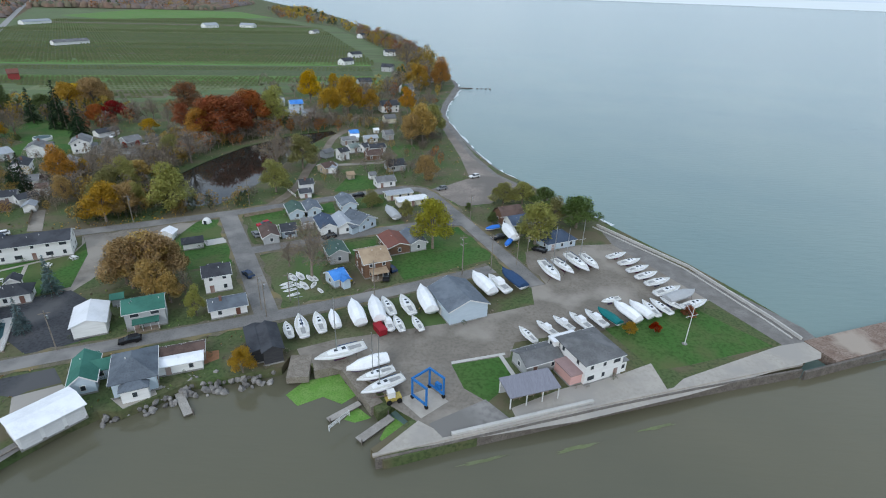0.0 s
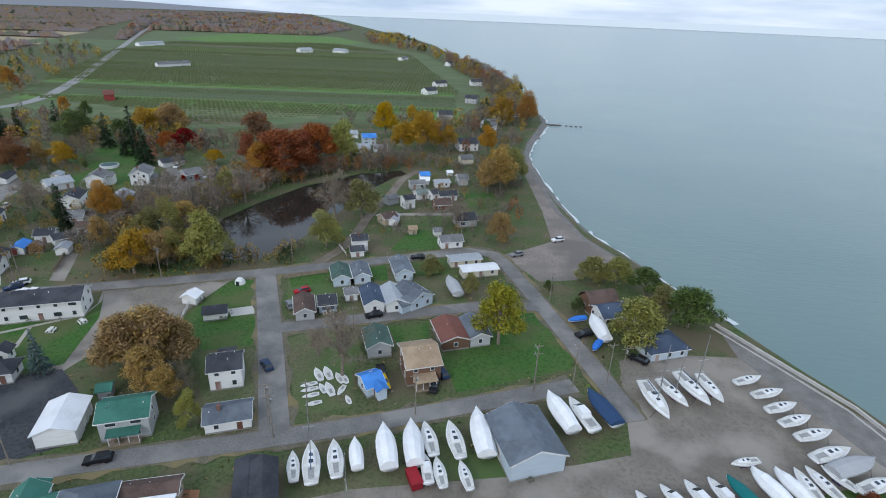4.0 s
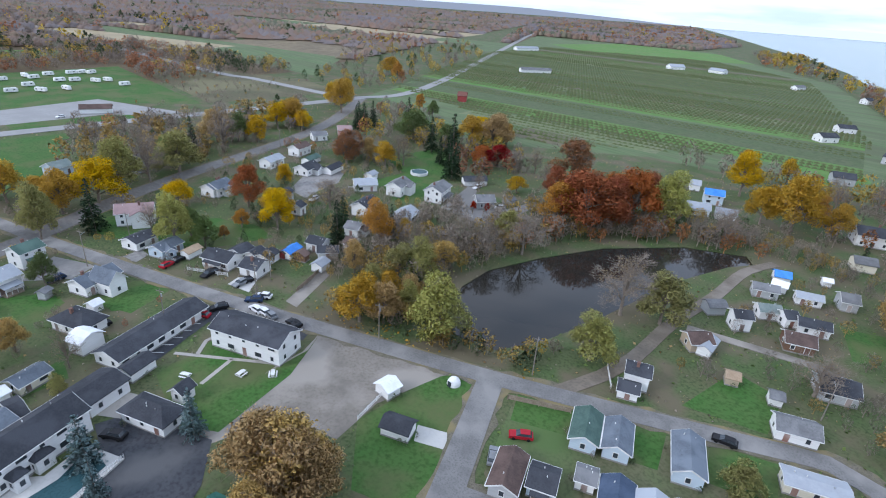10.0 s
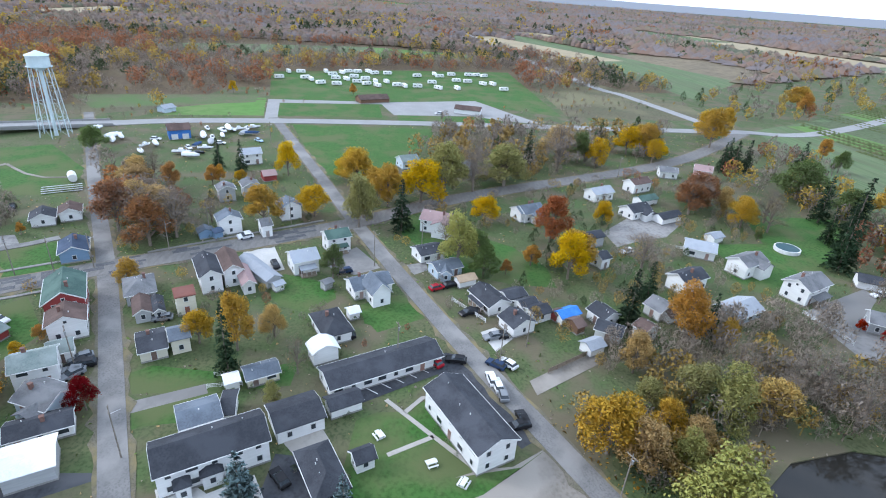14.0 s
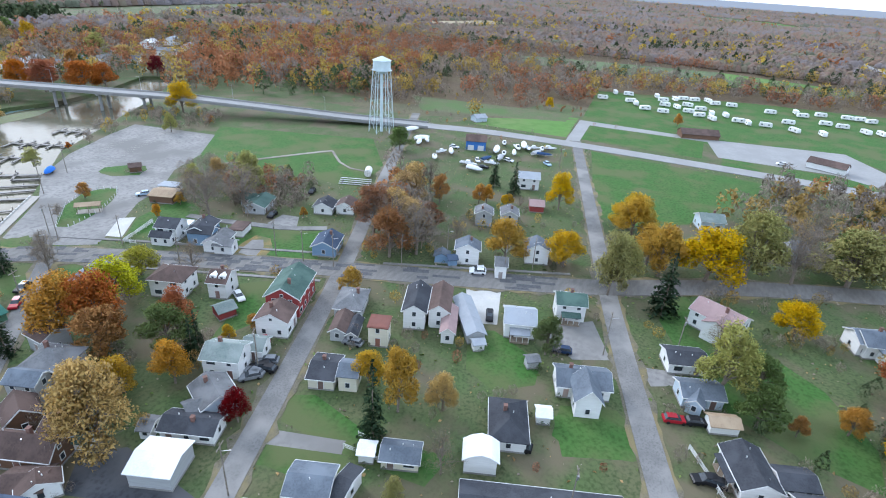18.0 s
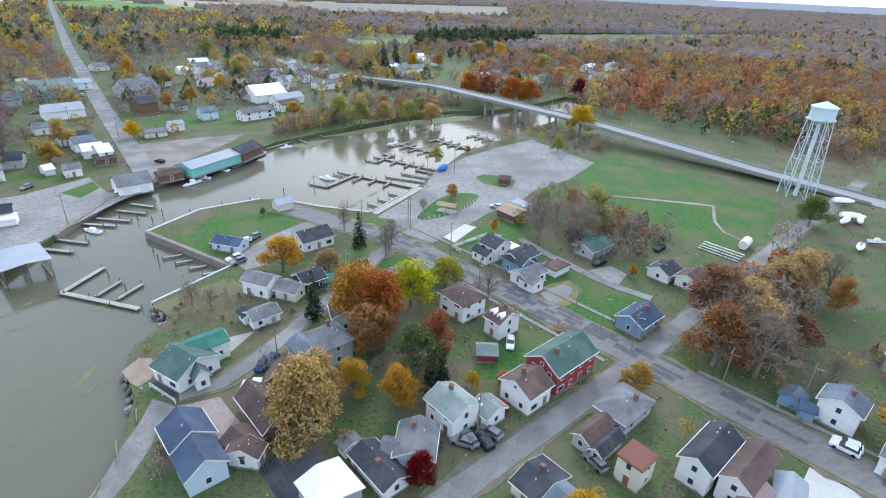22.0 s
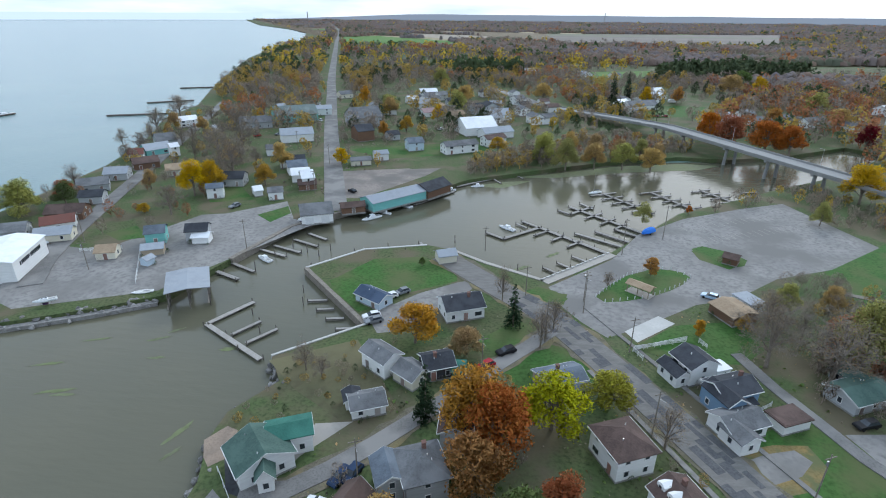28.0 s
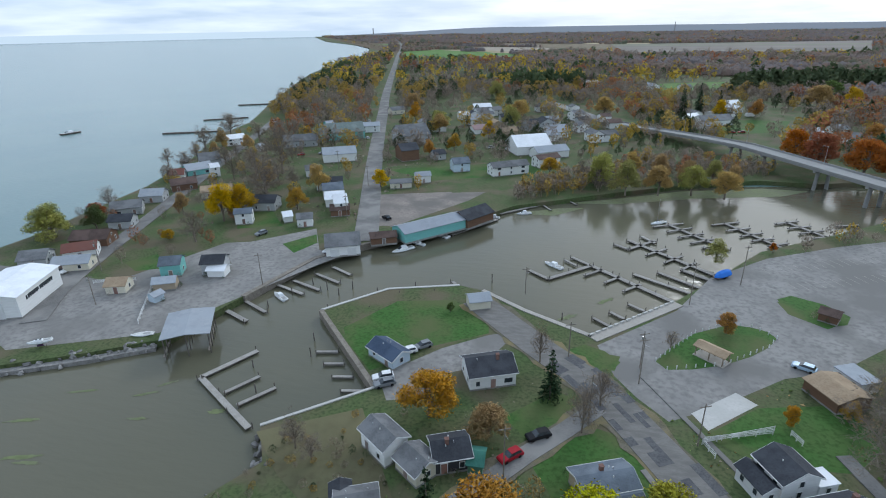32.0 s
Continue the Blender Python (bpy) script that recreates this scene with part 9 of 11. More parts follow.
boat('dinghy', -16.7, 164.1, 128, 3.9)
boat('dinghy', -15.5, 164.1, 125, 3.5)
boat('dinghy', -19.0, 160.2, 130, 3.4)
boat('dinghy', -17.5, 160.2, 125, 4.7)
boat('dinghy', -15.0, 160.3, -97, 3.4)
boat('dinghy', -22.1, 160.8, -149, 3.5)
boat('dinghy', -21.4, 159.3, -150, 3.6)
boat('dinghy', -20.5, 157.6, -150, 3.4)
boat('dinghy', -19.1, 155.4, -149, 3.3)
boat('dinghy', -12.8, 157.8, 125, 2.8)
boat('greycover', 2.2, 207.3, 113, 10.7)
boat('cover', 40.2, 192.7, 103, 10.8)
boat('tarpboat', 35.5, 196.7, -154, 5.0)
boat('tarpboat', 39.1, 185.4, -116, 5.0)
boat('sail', 7.6, 27.0, 32, 5.2)
boat('dinghy', -12.1, 17.8, 22, 5.3)
boat('wmotor', -33.3, -9.9, -34, 6.3)
boat('wmotor', -107.4, -45.3, -38, 6.8)
boat('wsail', -144.3, -91.4, 32, 6.7)
boat('wmotor', -66.8, -64.8, -33, 8.2)
boat('wmotor', -57.6, -49.0, 48, 8.2)
boat('wmotor', -61.3, -55.1, -19, 5.2)
boat('motor', -36.5, -38.3, 67, 7.5)
boat('wmotor', -83.3, -87.1, -8, 4.5)
boat('wmotor', -94.3, -93.9, 24, 5.9)
boat('wship', 251.3, -219.6, 77, 14.6)

boat('cover', -292.4, 28.2, 156, 7.7)
boat('cover', -280.6, 41.0, 148, 8.0)
boat('cover', -279.5, 44.5, 38, 5.7)
boat('cover', -273.7, 43.2, 21, 6.6)
boat('sail', -258.3, 60.5, 30, 7.1)
boat('motor', -268.0, 58.8, 155, 5.5)
boat('cover', -270.0, 62.6, 31, 6.3)
boat('motor', -259.3, 76.7, 93, 7.8)
boat('bluecover', -271.3, 79.8, 167, 6.8)
boat('cover', -285.0, 78.5, 18, 8.4)
boat('greycover', -274.9, 84.5, 14, 7.8)
boat('motor', -299.7, 76.4, 23, 6.4)
boat('motor', -296.4, 84.6, 35, 8.1)
boat('cover', -300.6, 86.3, 23, 8.3)
boat('sail', -299.1, 89.1, 30, 6.4)
boat('motor', -301.7, 91.0, 111, 6.0)
boat('motor', -302.2, 94.9, 26, 5.7)
boat('motor', -305.7, 97.0, 117, 7.3)
boat('greycover', -294.4, 95.0, 169, 7.6)
boat('bluecover', -294.0, 98.8, 107, 6.9)
boat('motor', -283.1, 83.1, 19, 6.3)
boat('cover', -254.2, 81.9, 88, 7.1)
boat('motor', -266.4, 84.4, 99, 6.6)
boat('cover', -286.6, 86.8, 22, 5.6)

# ---- cars ----
car('red', -220, -276, 20)
car('white', -206, -291, 30)
car('white', -234, -349, 60)
car('white', -223.7, -347.8, 10)
car('red', -145.3, 175.1, 113)
car('black', -146.8, 178.8, 113)
car('white', -267.8, 76.9, 35)
car('white', -276.8, 88.2, 79)
car('pale', -283.0, 104.1, 47)
car('black', -260.5, 83.2, 120)
car('white', -280.3, 58.9, 91)
car('navy', -33.2, 164.9, 132)
car('red', -114.5, 171.3, -146)
car('black', -115.1, 176.0, -104)
car('white', -108.6, 182.5, -176)
car('white', -106.7, 183.3, -176)
car('grey', -104.1, 183.8, 180)
car('black', -97.3, 186.2, -173)
car('black', -11.4, 226.4, -167)
car('grey', 19.6, 235.6, -149)
car('white', 33.5, 251.2, -149)
car('grey', -38.6, 190.4, 123)
car('red', -38.3, 198.1, -142)
car('yellow', -6.9, 163.9, -62)
car('black', -8.4, 167.7, 113)
car('black', 3.7, 164.7, -90)
car('navy', 4.5, 169.4, 126)
car('black', 36.8, 191.2, -151)
car('black', 48.4, 182.8, 147)
car('black', -15.9, 189.6, -152)
car('black', -49.4, 134.9, -156)
car('black', -86.3, 144.0, -145)
car('black', -124.0, 152.4, -82)
car('black', -133.4, 181.3, -63)
car('grey', -123.2, 185.6, -76)
car('black', -95.5, 184.8, -76)
car('grey', -118.1, 100.5, -60)
car('grey', -114.0, 100.8, -82)
car('white', -167.5, 237.2, -67)
car('white', -118.5, 289.5, -118)
car('white', -140.4, 301.1, -82)
car('white', -176.8, 119.8, -55)
car('white', -357.8, 197.6, -73)
car('navy', -113.2, 184.3, -130)
car('red', -121.8, 94.6, -44)
car('black', -116.0, 100.8, -47)
car('grey', -112.8, 101.3, -39)
car('white', -132.0, 77.7, 64)
car('white', -175.6, 120.3, -63)
car('grey', -132.1, 111.2, -77)
car('white', -74.8, 22.9, 27)
car('white', -77.1, 12.9, 36)
car('grey', -79.9, 10.0, 42)
car('navy', -81.3, 71.8, 65)
car('navy', -82.9, 71.0, 68)
car('black', -107.3, 33.9, 32)
car('pale', -160.3, 2.5, -31)
car('black', -172.1, 49.2, 18)
car('grey', -75.8, 25.0, 32)
car('red', -103.0, 39.8, 44)
car('black', -43.9, -73.3, -42)
car('grey', -5.0, -49.3, 64)
car('red', 39.8, -170.2, 42)
car('grey', 29.0, -175.6, 36)
car('white', 18.9, -223.4, -47)
car('white', 41.5, -289.2, -57)
car('white', -65.0, -205.2, 41)
car('red', -213.9, -275.4, -39)
car('white', -200.7, -279.8, 37)
car('white', 40.3, -8.4, 27)
car('white', -79.6, 77.3, -14)
car('black', -116.1, 102.0, -74)
car('navy', -154.2, 150.5, -74)
car('black', -157.8, 131.8, 23)
car('black', -190.6, 184.7, -152)
car('black', -133.5, 182.4, -85)
car('black', -123.6, 187.1, -97)
car('white', -113.4, 186.9, -142)
car('white', 39.1, -7.8, 177)
car('black', -195.6, 45.3, 23)

# ---- docks, poles, fences, trailers ----
dock(-100.4, -39.9, -106.2, -34.9, 1.6)
dock(-106.2, -34.9, -118.9, -46.8, 1.8)
dock(-113.0, -52.3, -118.9, -46.8, 1.6)
dock(-118.9, -46.8, -140.5, -25.7, 2.0)
dock(-116.6, -39.3, -122.0, -44.4, 1.2)
dock(-122.2, -35.3, -127.0, -40.4, 1.2)
dock(-127.0, -30.8, -132.2, -36.1, 1.2)
dock(-110.9, -49.7, -114.3, -45.9, 1.0)
dock(-127.1, -66.2, -131.1, -62.4, 1.4)
dock(-131.1, -62.4, -140.9, -72.4, 1.6)
dock(-136.6, -75.5, -140.5, -69.7, 1.4)
dock(-131.9, -70.8, -154.4, -46.1, 2.0)
dock(-136.2, -58.5, -143.5, -65.2, 1.2)
dock(-140.9, -53.1, -147.4, -59.7, 1.2)
dock(-145.0, -48.3, -150.6, -55.3, 1.2)
dock(-141.7, -86.3, -153.3, -92.1, 1.4)
dock(-148.0, -89.3, -163.0, -67.8, 1.8)
dock(-145.9, -81.7, -155.4, -87.6, 1.2)
dock(-148.8, -76.6, -158.2, -82.2, 1.2)
dock(-152.0, -71.8, -160.2, -77.1, 1.2)
dock(-155.0, -68.3, -162.4, -72.7, 1.2)
dock(-163.0, -92.0, -173.4, -97.0, 1.4)
dock(-168.3, -94.2, -181.1, -71.2, 1.8)
dock(-166.6, -86.6, -175.7, -91.2, 1.2)
dock(-169.9, -81.6, -178.4, -86.5, 1.2)
dock(-172.4, -77.7, -180.5, -81.3, 1.2)
dock(-176.3, -73.3, -183.7, -77.7, 1.2)
dock(-185.7, -97.3, -194.8, -102.0, 1.4)
dock(-190.3, -100.0, -199.5, -83.7, 1.8)
dock(-188.6, -93.0, -197.3, -96.9, 1.2)
dock(-190.6, -88.1, -199.9, -92.7, 1.2)
dock(-193.1, -83.6, -201.6, -87.9, 1.2)
dock(-206.1, -98.5, -214.4, -101.2, 1.2)
dock(-206.9, -91.6, -215.5, -95.5, 1.2)
dock(-131.0, -42.8, -147.8, -30.7, 1.6)
dock(-138.2, -45.4, -151.0, -34.3, 1.6)
dock(-145.5, -48.4, -158.5, -36.8, 2.0)
dock(-122.8, -17.9, -126.0, -14.9, 1.2)
dock(-127.8, -23.2, -131.4, -20.1, 1.2)
dock(-118.4, -14.0, -122.1, -10.5, 1.2)
dock(-19.1, -1.4, -31.8, 4.7, 1.8)
dock(-24.8, -5.5, -34.2, -0.5, 1.4)
dock(-28.9, -16.3, -39.1, -12.1, 1.4)
dock(-32.5, -19.7, -42.7, -15.3, 1.4)
dock(-37.1, -25.4, -46.4, -20.8, 1.4)
dock(-40.2, -31.0, -47.7, -26.6, 1.4)
dock(-57.3, -8.9, -63.8, -3.9, 1.4)
dock(-63.7, -13.7, -71.3, -7.5, 1.4)
dock(-74.4, -23.2, -78.4, -19.3, 1.4)
dock(-79.0, -27.8, -83.8, -22.1, 1.4)
dock(-51.4, -3.6, -59.0, 3.3, 1.4)
dock(-35.2, 28.3, -41.9, 16.5, 1.8)
dock(-35.2, 28.3, -54.1, 40.6, 1.8)
dock(-43.3, 32.1, -47.6, 25.4, 1.2)
dock(-48.2, 35.0, -53.0, 28.3, 1.2)
dock(-55.6, 14.2, -60.5, 13.2, 1.0)
dock(-59.3, 18.3, -63.6, 17.4, 1.0)
dock(-63.1, 22.4, -67.4, 21.6, 1.0)
dock(-66.8, 26.6, -71.5, 25.7, 1.0)
dock(-71.0, -65.2, -84.8, -84.4, 1.8)
dock(-85.1, -91.3, -100.9, -105.9, 1.8)
dock(-100.9, -105.9, -124.6, -132.7, 2.0)
dock(-109.9, -115.4, -114.6, -108.2, 1.0)
dock(-100.9, -105.9, -104.6, -99.0, 1.0)
dock(-119.5, -125.5, -124.1, -119.5, 1.0)
dock(-34.3, 121.9, -29.2, 114.8, 2.2)
dock(-3.2, 113.7, 2.1, 118.3, 1.8)
dock(3.0, 108.8, 8.5, 114.6, 2.4)
pole(24.2, 167.4, 12.0)
pole(32.5, 170.6, 11.0)
pole(-25.0, 148.3, 10.0)
pole(-18.0, 179.3, 9.0)
pole(0.1, 248.7, 10.0)
pole(29.1, 207.2, 9.0)
pole(43.1, 174.7, 9.0)
pole(-63.0, 131.6, 10.0)
pole(-23.0, 145.4, 10.0)
pole(24.3, 167.7, 10.0)
pole(40.2, 173.9, 10.0)
pole(1.3, 156.0, 10.0)
pole(-19.2, 152.7, 8.0)
pole(-158.5, 158.7, 11.0)
pole(-113.0, 185.0, 11.0)
pole(-115.7, 163.6, 10.0)
pole(-119.9, 192.7, 10.0)
pole(-186.5, 132.1, 10.0)
pole(-92.2, 118.2, 11.0)
pole(-115.6, 100.5, 10.0)
pole(-156.8, 86.1, 10.0)
pole(-177.4, 127.2, 10.0)
pole(-167.4, 172.6, 10.0)
pole(-166.5, 101.6, 10.0)
pole(-116.0, 28.7, 11.0)
pole(-112.3, 7.4, 9.0)
pole(-153.1, 69.1, 11.0)
pole(-132.9, 56.2, 10.0)
pole(-127.1, 8.4, 9.0)
pole(-84.2, 72.0, 9.0)
pole(-154.5, 77.6, 10.0)
pole(-142.6, -23.0, 12.0)
pole(-158.5, -37.7, 12.0)
pole(-126.3, 14.2, 11.0)
pole(-134.3, 30.3, 9.0)
pole(-102.4, 44.7, 11.0)
pole(-26.7, -12.5, 10.0)
pole(-100.6, -21.4, 8.0)
pole(11.5, 7.0, 9.0)
pole(-29.5, -69.5, 10.0)
pole(5.0, -143.3, 10.0)
pole(-21.2, -115.4, 10.0)
pole(26.8, -234.0, 10.0)
pole(27.5, -12.0, 10.0)
pole(-282.4, 109.7, 10.0)
pole(-178.6, 109.2, 10.0)
pole(-207.8, 182.5, 10.0)
pole(-242.4, 265.9, 10.0)
pole(-79.6, 197.8, 10.0)
pole(-48.0, 215.0, 10.0)
fence(-135.1, 29.8, -148.2, 23.8, 'w')
fence(-135.1, 29.8, -136.5, 32.9, 'w')
fence(-150.7, 24.4, -151.7, 26.8, 'w')
fence(-135.6, 29.2, -147.7, 24.8, 'w')
fence(-132.1, 270.8, -118.2, 273.6, 'w')
fence(22.7, -3.9, 11.7, -7.9, 'w')
fence(-7.2, 13.3, 5.0, -7.2, 'w')
fence(-59.0, 148.3, -57.9, 148.7, 'w')
fence(-157.5, 45.2, -150.6, 50.0, 'w')
fence(-2.2, 109.6, 0.8, 113.5, 'w')
fence(-65.4, 190.3, -61.8, 178.3, 'w')
fence(-112.2, 130.7, -111.9, 127.6, 'w')
fence(-110.5, 195.0, -119.7, 212.0, 't')
fence(-139.5, 178.2, -129.6, 185.1, 'w')
fence(-34.1, 224.3, -38.4, 230.5, 'w')
fence(-46.6, 204.6, -35.6, 211.0, 't')
fence(-170.7, 255.4, -167.1, 264.5, 'w')
fence(-108.4, 127.1, -109.0, 133.5, 'w')
camper(-463.5, 85.3, 116)
camper(-492.1, 88.4, 22)
camper(-493.9, 98.0, 102)
camper(-466.5, 104.7, 123)
camper(-458.5, 109.9, 20)
camper(-501.5, 117.5, 18)
camper(-488.5, 124.0, 111)
camper(-499.8, 130.8, 25)
camper(-507.1, 135.7, 120)
camper(-508.5, 143.6, 120)
camper(-512.4, 152.6, 33)
camper(-504.8, 158.0, 123)
camper(-506.8, 169.0, 105)
camper(-470.0, 127.7, 92)
camper(-467.7, 136.1, 30)
camper(-481.7, 141.5, 88)
camper(-473.6, 150.8, 112)
camper(-461.9, 158.7, 13)
camper(-463.1, 167.3, 19)
camper(-450.1, 175.3, 107)
camper(-447.4, 180.8, 16)
camper(-446.0, 118.2, 122)
camper(-444.3, 130.1, 100)
camper(-458.2, 144.6, 101)
camper(-450.5, 152.1, 126)
camper(-444.8, 160.2, 32)
camper(-500.5, 194.0, 109)
camper(-514.2, 210.1, 9)
camper(-504.0, 213.8, 113)
camper(-517.1, 225.6, 106)
camper(-485.1, 225.9, 101)
camper(-520.0, 241.6, 97)
camper(-521.3, 248.9, 119)
camper(-517.9, 255.3, 121)
camper(-482.6, 235.1, 100)
camper(-474.4, 246.6, 31)
camper(-475.6, 255.0, 25)
camper(-451.9, 259.3, 104)
camper(-447.3, 221.5, 16)
camper(-445.5, 206.5, 39)
camper(-448.7, 190.9, 93)
camper(-470.2, 204.1, 98)

# dark sign bars on the boat works wall
_f = Form()
_L, _W = next((2 * a, 2 * b) for hx, hy, a, b, rz in SPOTS if abs(hx - boat_works.matrix_basis.translation.x) < 0.1)
_x = -_L * 0.32
for i in range(14):
    if i == 6:
        _x += 0.8
        continue
    _f.box(_x, -_W / 2 - 0.08, 3.6, _x + 0.55, -_W / 2 - 0.02, 4.7)
    _x += _L * 0.64 / 14
part("sign_bars", _f, "pane", boat_works, "dark sign lettering on a white wall")

# ---- trees standing singly ----
tree('bare', 70.4, -142.9, 11.0, 1.28)
tree('bare', 69.5, -152.4, 11.4, 1.27)
tree('bare', 53.6, -140.5, 10.6, 1.32)
tree('bare', 43.5, -137.2, 9.5, 1.30)
tree('tan', 25.0, -107.8, 10.2, 1.20)
tree('bare', 133.3, -246.2, 10.9, 1.14)
tree('bare', 22.4, -113.1, 11.7, 1.27)
tree('bare', 23.2, -94.3, 11.0, 1.03)
tree('tan', 91.2, -163.4, 8.5, 1.00)
tree('bare', 13.3, -109.7, 8.8, 1.08)
tree('bare', 92.1, -148.9, 11.5, 1.10)
tree('bare', 85.7, -130.4, 10.2, 1.24)
tree('bare', 79.1, -108.8, 8.7, 1.34)
tree('bare', 86.8, -206.1, 11.9, 1.31)
tree('bare', 65.4, -200.0, 8.1, 1.15)
tree('bare', 63.8, -229.0, 9.1, 1.12)
tree('bare', 58.0, -165.0, 10.4, 1.25)
tree('bare', 40.0, -160.0, 9.2, 1.29)
tree('tan', 100.0, -185.0, 10.8, 1.06)
tree('tan', 76.0, -175.0, 10.8, 1.02)
tree('gold', -22.2, 125.3, 6.0, 1.20)
tree('tan', -56.4, 160.5, 15.0, 1.35)
tree('tan', -62.5, 159.6, 13.0, 1.10)
tree('tan', -52.4, 163.4, 12.0, 1.10)
tree('rust', 78.5, 147.3, 3.5, 1.40)
tree('gold', 61.6, 140.2, 3.5, 1.40)
tree('red', 68.1, 141.5, 2.5, 1.60)
tree('bluespruce', -74.3, 138.2, 9.0)
tree('olive', 7.3, 206.6, 7.0)
tree('bare', -23.6, 170.8, 8.0)
tree('bare', -44.9, 153.6, 8.0)
tree('tan', -47.6, 151.1, 9.0)
tree('olive', 57.1, 203.9, 10.0)
tree('green', 28.8, 212.7, 4.0)
tree('green', 36.1, 202.5, 5.0)
tree('tan', -87.9, 214.7, 9.0)
tree('rust', -94.7, 306.3, 17.0, 1.10)
tree('rust', -88.2, 322.6, 18.0, 1.10)
tree('rust', -80.1, 334.8, 17.0)
tree('rust', -113.2, 319.1, 15.0)
tree('gold', -182.2, 373.9, 13.0)
tree('spruce', -170.8, 314.9, 17.0)
tree('spruce', -162.7, 311.1, 15.0)
tree('spruce', -175.8, 313.6, 14.0)
tree('pink', -211.6, 288.9, 13.0, 1.20)
tree('tan', -201.7, 290.8, 11.0)
tree('gold', -190.4, 238.0, 8.0)
tree('green', -176.8, 288.4, 4.0)
tree('pink', -215.5, 285.7, 11.0)
tree('bare', -136.7, 297.8, 9.0)
tree('bare', -138.8, 340.8, 12.0)
tree('bare', -126.8, 331.6, 10.0)
tree('gold', -297.0, 299.9, 12.0)
tree('gold', -267.2, 293.7, 12.0)
tree('gold', -341.8, 379.6, 15.0)
tree('orange', -282.1, 399.1, 12.0)
tree('green', -257.5, 387.8, 12.0)
tree('orange', -399.9, 479.8, 18.0)
tree('gold', -287.1, 300.1, 10.0)
tree('spruce', -253.7, 321.9, 15.0)
tree('gold', -41.8, 393.2, 16.0)
tree('orange', -30.0, 382.1, 13.0)
tree('bare', -72.1, 428.4, 14.0)
tree('tan', 21.7, 484.0, 18.0, 1.10)
tree('bare', -13.4, 624.1, 17.0)
tree('bare', 13.8, 388.1, 13.0)
tree('gold', 6.3, 337.1, 11.0)
tree('tan', 10.5, 347.2, 12.0)
tree('tan', 4.2, 317.9, 11.0)
tree('spruce', -8.9, 349.1, 9.0)
tree('bare', -15.4, 423.5, 14.0)
tree('green', -2.7, 414.0, 11.0)
tree('bare', -28.4, 410.1, 13.0)
tree('gold', -54.8, 438.3, 13.0)
tree('orange', 9.7, 494.3, 13.0)
tree('gold', -123.0, 121.7, 9.0)
tree('olive', -192.2, 154.9, 15.0)
tree('bare', -220.2, 196.7, 18.0)
tree('spruce', -301.7, 280.2, 13.0)
tree('gold', -190.2, 238.1, 9.0)
tree('green', -161.9, 188.4, 10.0, 1.20)
tree('gold', -118.1, 239.5, 8.0)
tree('bare', -184.5, 297.7, 14.0, 1.20)
tree('rust', -158.1, 323.4, 10.0)
tree('bare', -145.3, 332.5, 11.0)
tree('red', -123.8, 280.1, 4.0)
tree('red', -119.1, 282.6, 4.0)
tree('olive', -97.2, 209.9, 10.0)
tree('olive', -84.1, 211.3, 9.0)
tree('bare', -128.3, 275.4, 7.0)
tree('bare', -97.8, 240.4, 9.0)
tree('olive', -104.0, 140.0, 5.0)
tree('tan', -203.2, 80.0, 14.0, 1.30)
tree('tan', -181.0, 94.2, 15.0, 1.30)
tree('bare', -189.8, 81.3, 9.4, 1.60)
tree('bare', -222.4, 78.8, 13.0)
tree('orange', -225.2, 100.6, 7.0)
tree('gold', -226.8, 108.6, 5.0)
tree('gold', -399.5, 65.9, 8.0)
tree('orange', -408.3, 143.5, 8.0)
tree('rust', -105.8, 65.5, 15.0, 1.20)
tree('tan', -91.1, 85.1, 12.0)
tree('spruce', -114.2, 85.1, 9.0)
tree('bare', -134.4, 59.0, 10.0)
tree('gold', -119.2, 88.4, 4.0)
tree('tan', -125.0, 136.9, 9.0)
tree('bare', -168.9, 150.8, 4.0)
tree('bare', -243.2, 202.0, 18.0)
tree('green', -236.2, 211.2, 15.0, 1.30)
tree('tan', -266.7, 244.7, 18.0, 1.20)
tree('green', -263.4, 254.4, 16.0)
tree('orange', -222.3, 98.8, 8.0)
tree('gold', -225.8, 107.5, 5.0)
tree('tan', -212.1, 76.6, 14.0, 1.20)
tree('tan', -185.1, 87.6, 15.0, 1.20)
tree('bare', -187.5, 107.6, 9.0)
tree('orange', -177.1, 57.8, 4.0)
tree('bare', -172.4, 180.4, 10.0)
tree('green', -151.7, 188.6, 10.0, 1.20)
tree('spruce', -111.2, 87.4, 10.0)
tree('gold', -97.2, 85.1, 9.0)
tree('orange', -124.9, 89.7, 4.0)
tree('bare', -170.0, 12.7, 9.0)
tree('olive', -175.7, 8.6, 9.0)
tree('bare', -174.0, 21.0, 9.0)
tree('tan', -187.4, 6.6, 8.0)
tree('olive', -217.0, -57.4, 9.0)
tree('bare', -66.1, 44.9, 7.0)
tree('bare', -70.4, 47.4, 6.0)
tree('green', -82.7, -7.5, 3.0)
tree('green', 71.3, -36.3, 11.0, 1.30)
tree('bare', 14.0, -38.8, 12.0, 1.20)
tree('bare', 47.5, -115.0, 14.0)
tree('olive', -127.0, -147.3, 12.0)
tree('tan', -140.3, -155.1, 12.0)
tree('tan', -152.1, -148.8, 13.0)
tree('tan', -163.1, -142.2, 12.0)
tree('olive', -174.0, -143.9, 12.0)
tree('bare', -116.6, -137.1, 11.0)
tree('bare', -108.0, -130.0, 9.0)
tree('tan', -180.5, -137.3, 11.0)
tree('rust', -223.8, -197.2, 18.0, 1.10)
tree('orange', -270.5, -222.2, 17.0)
tree('orange', 5.3, -294.1, 15.0)
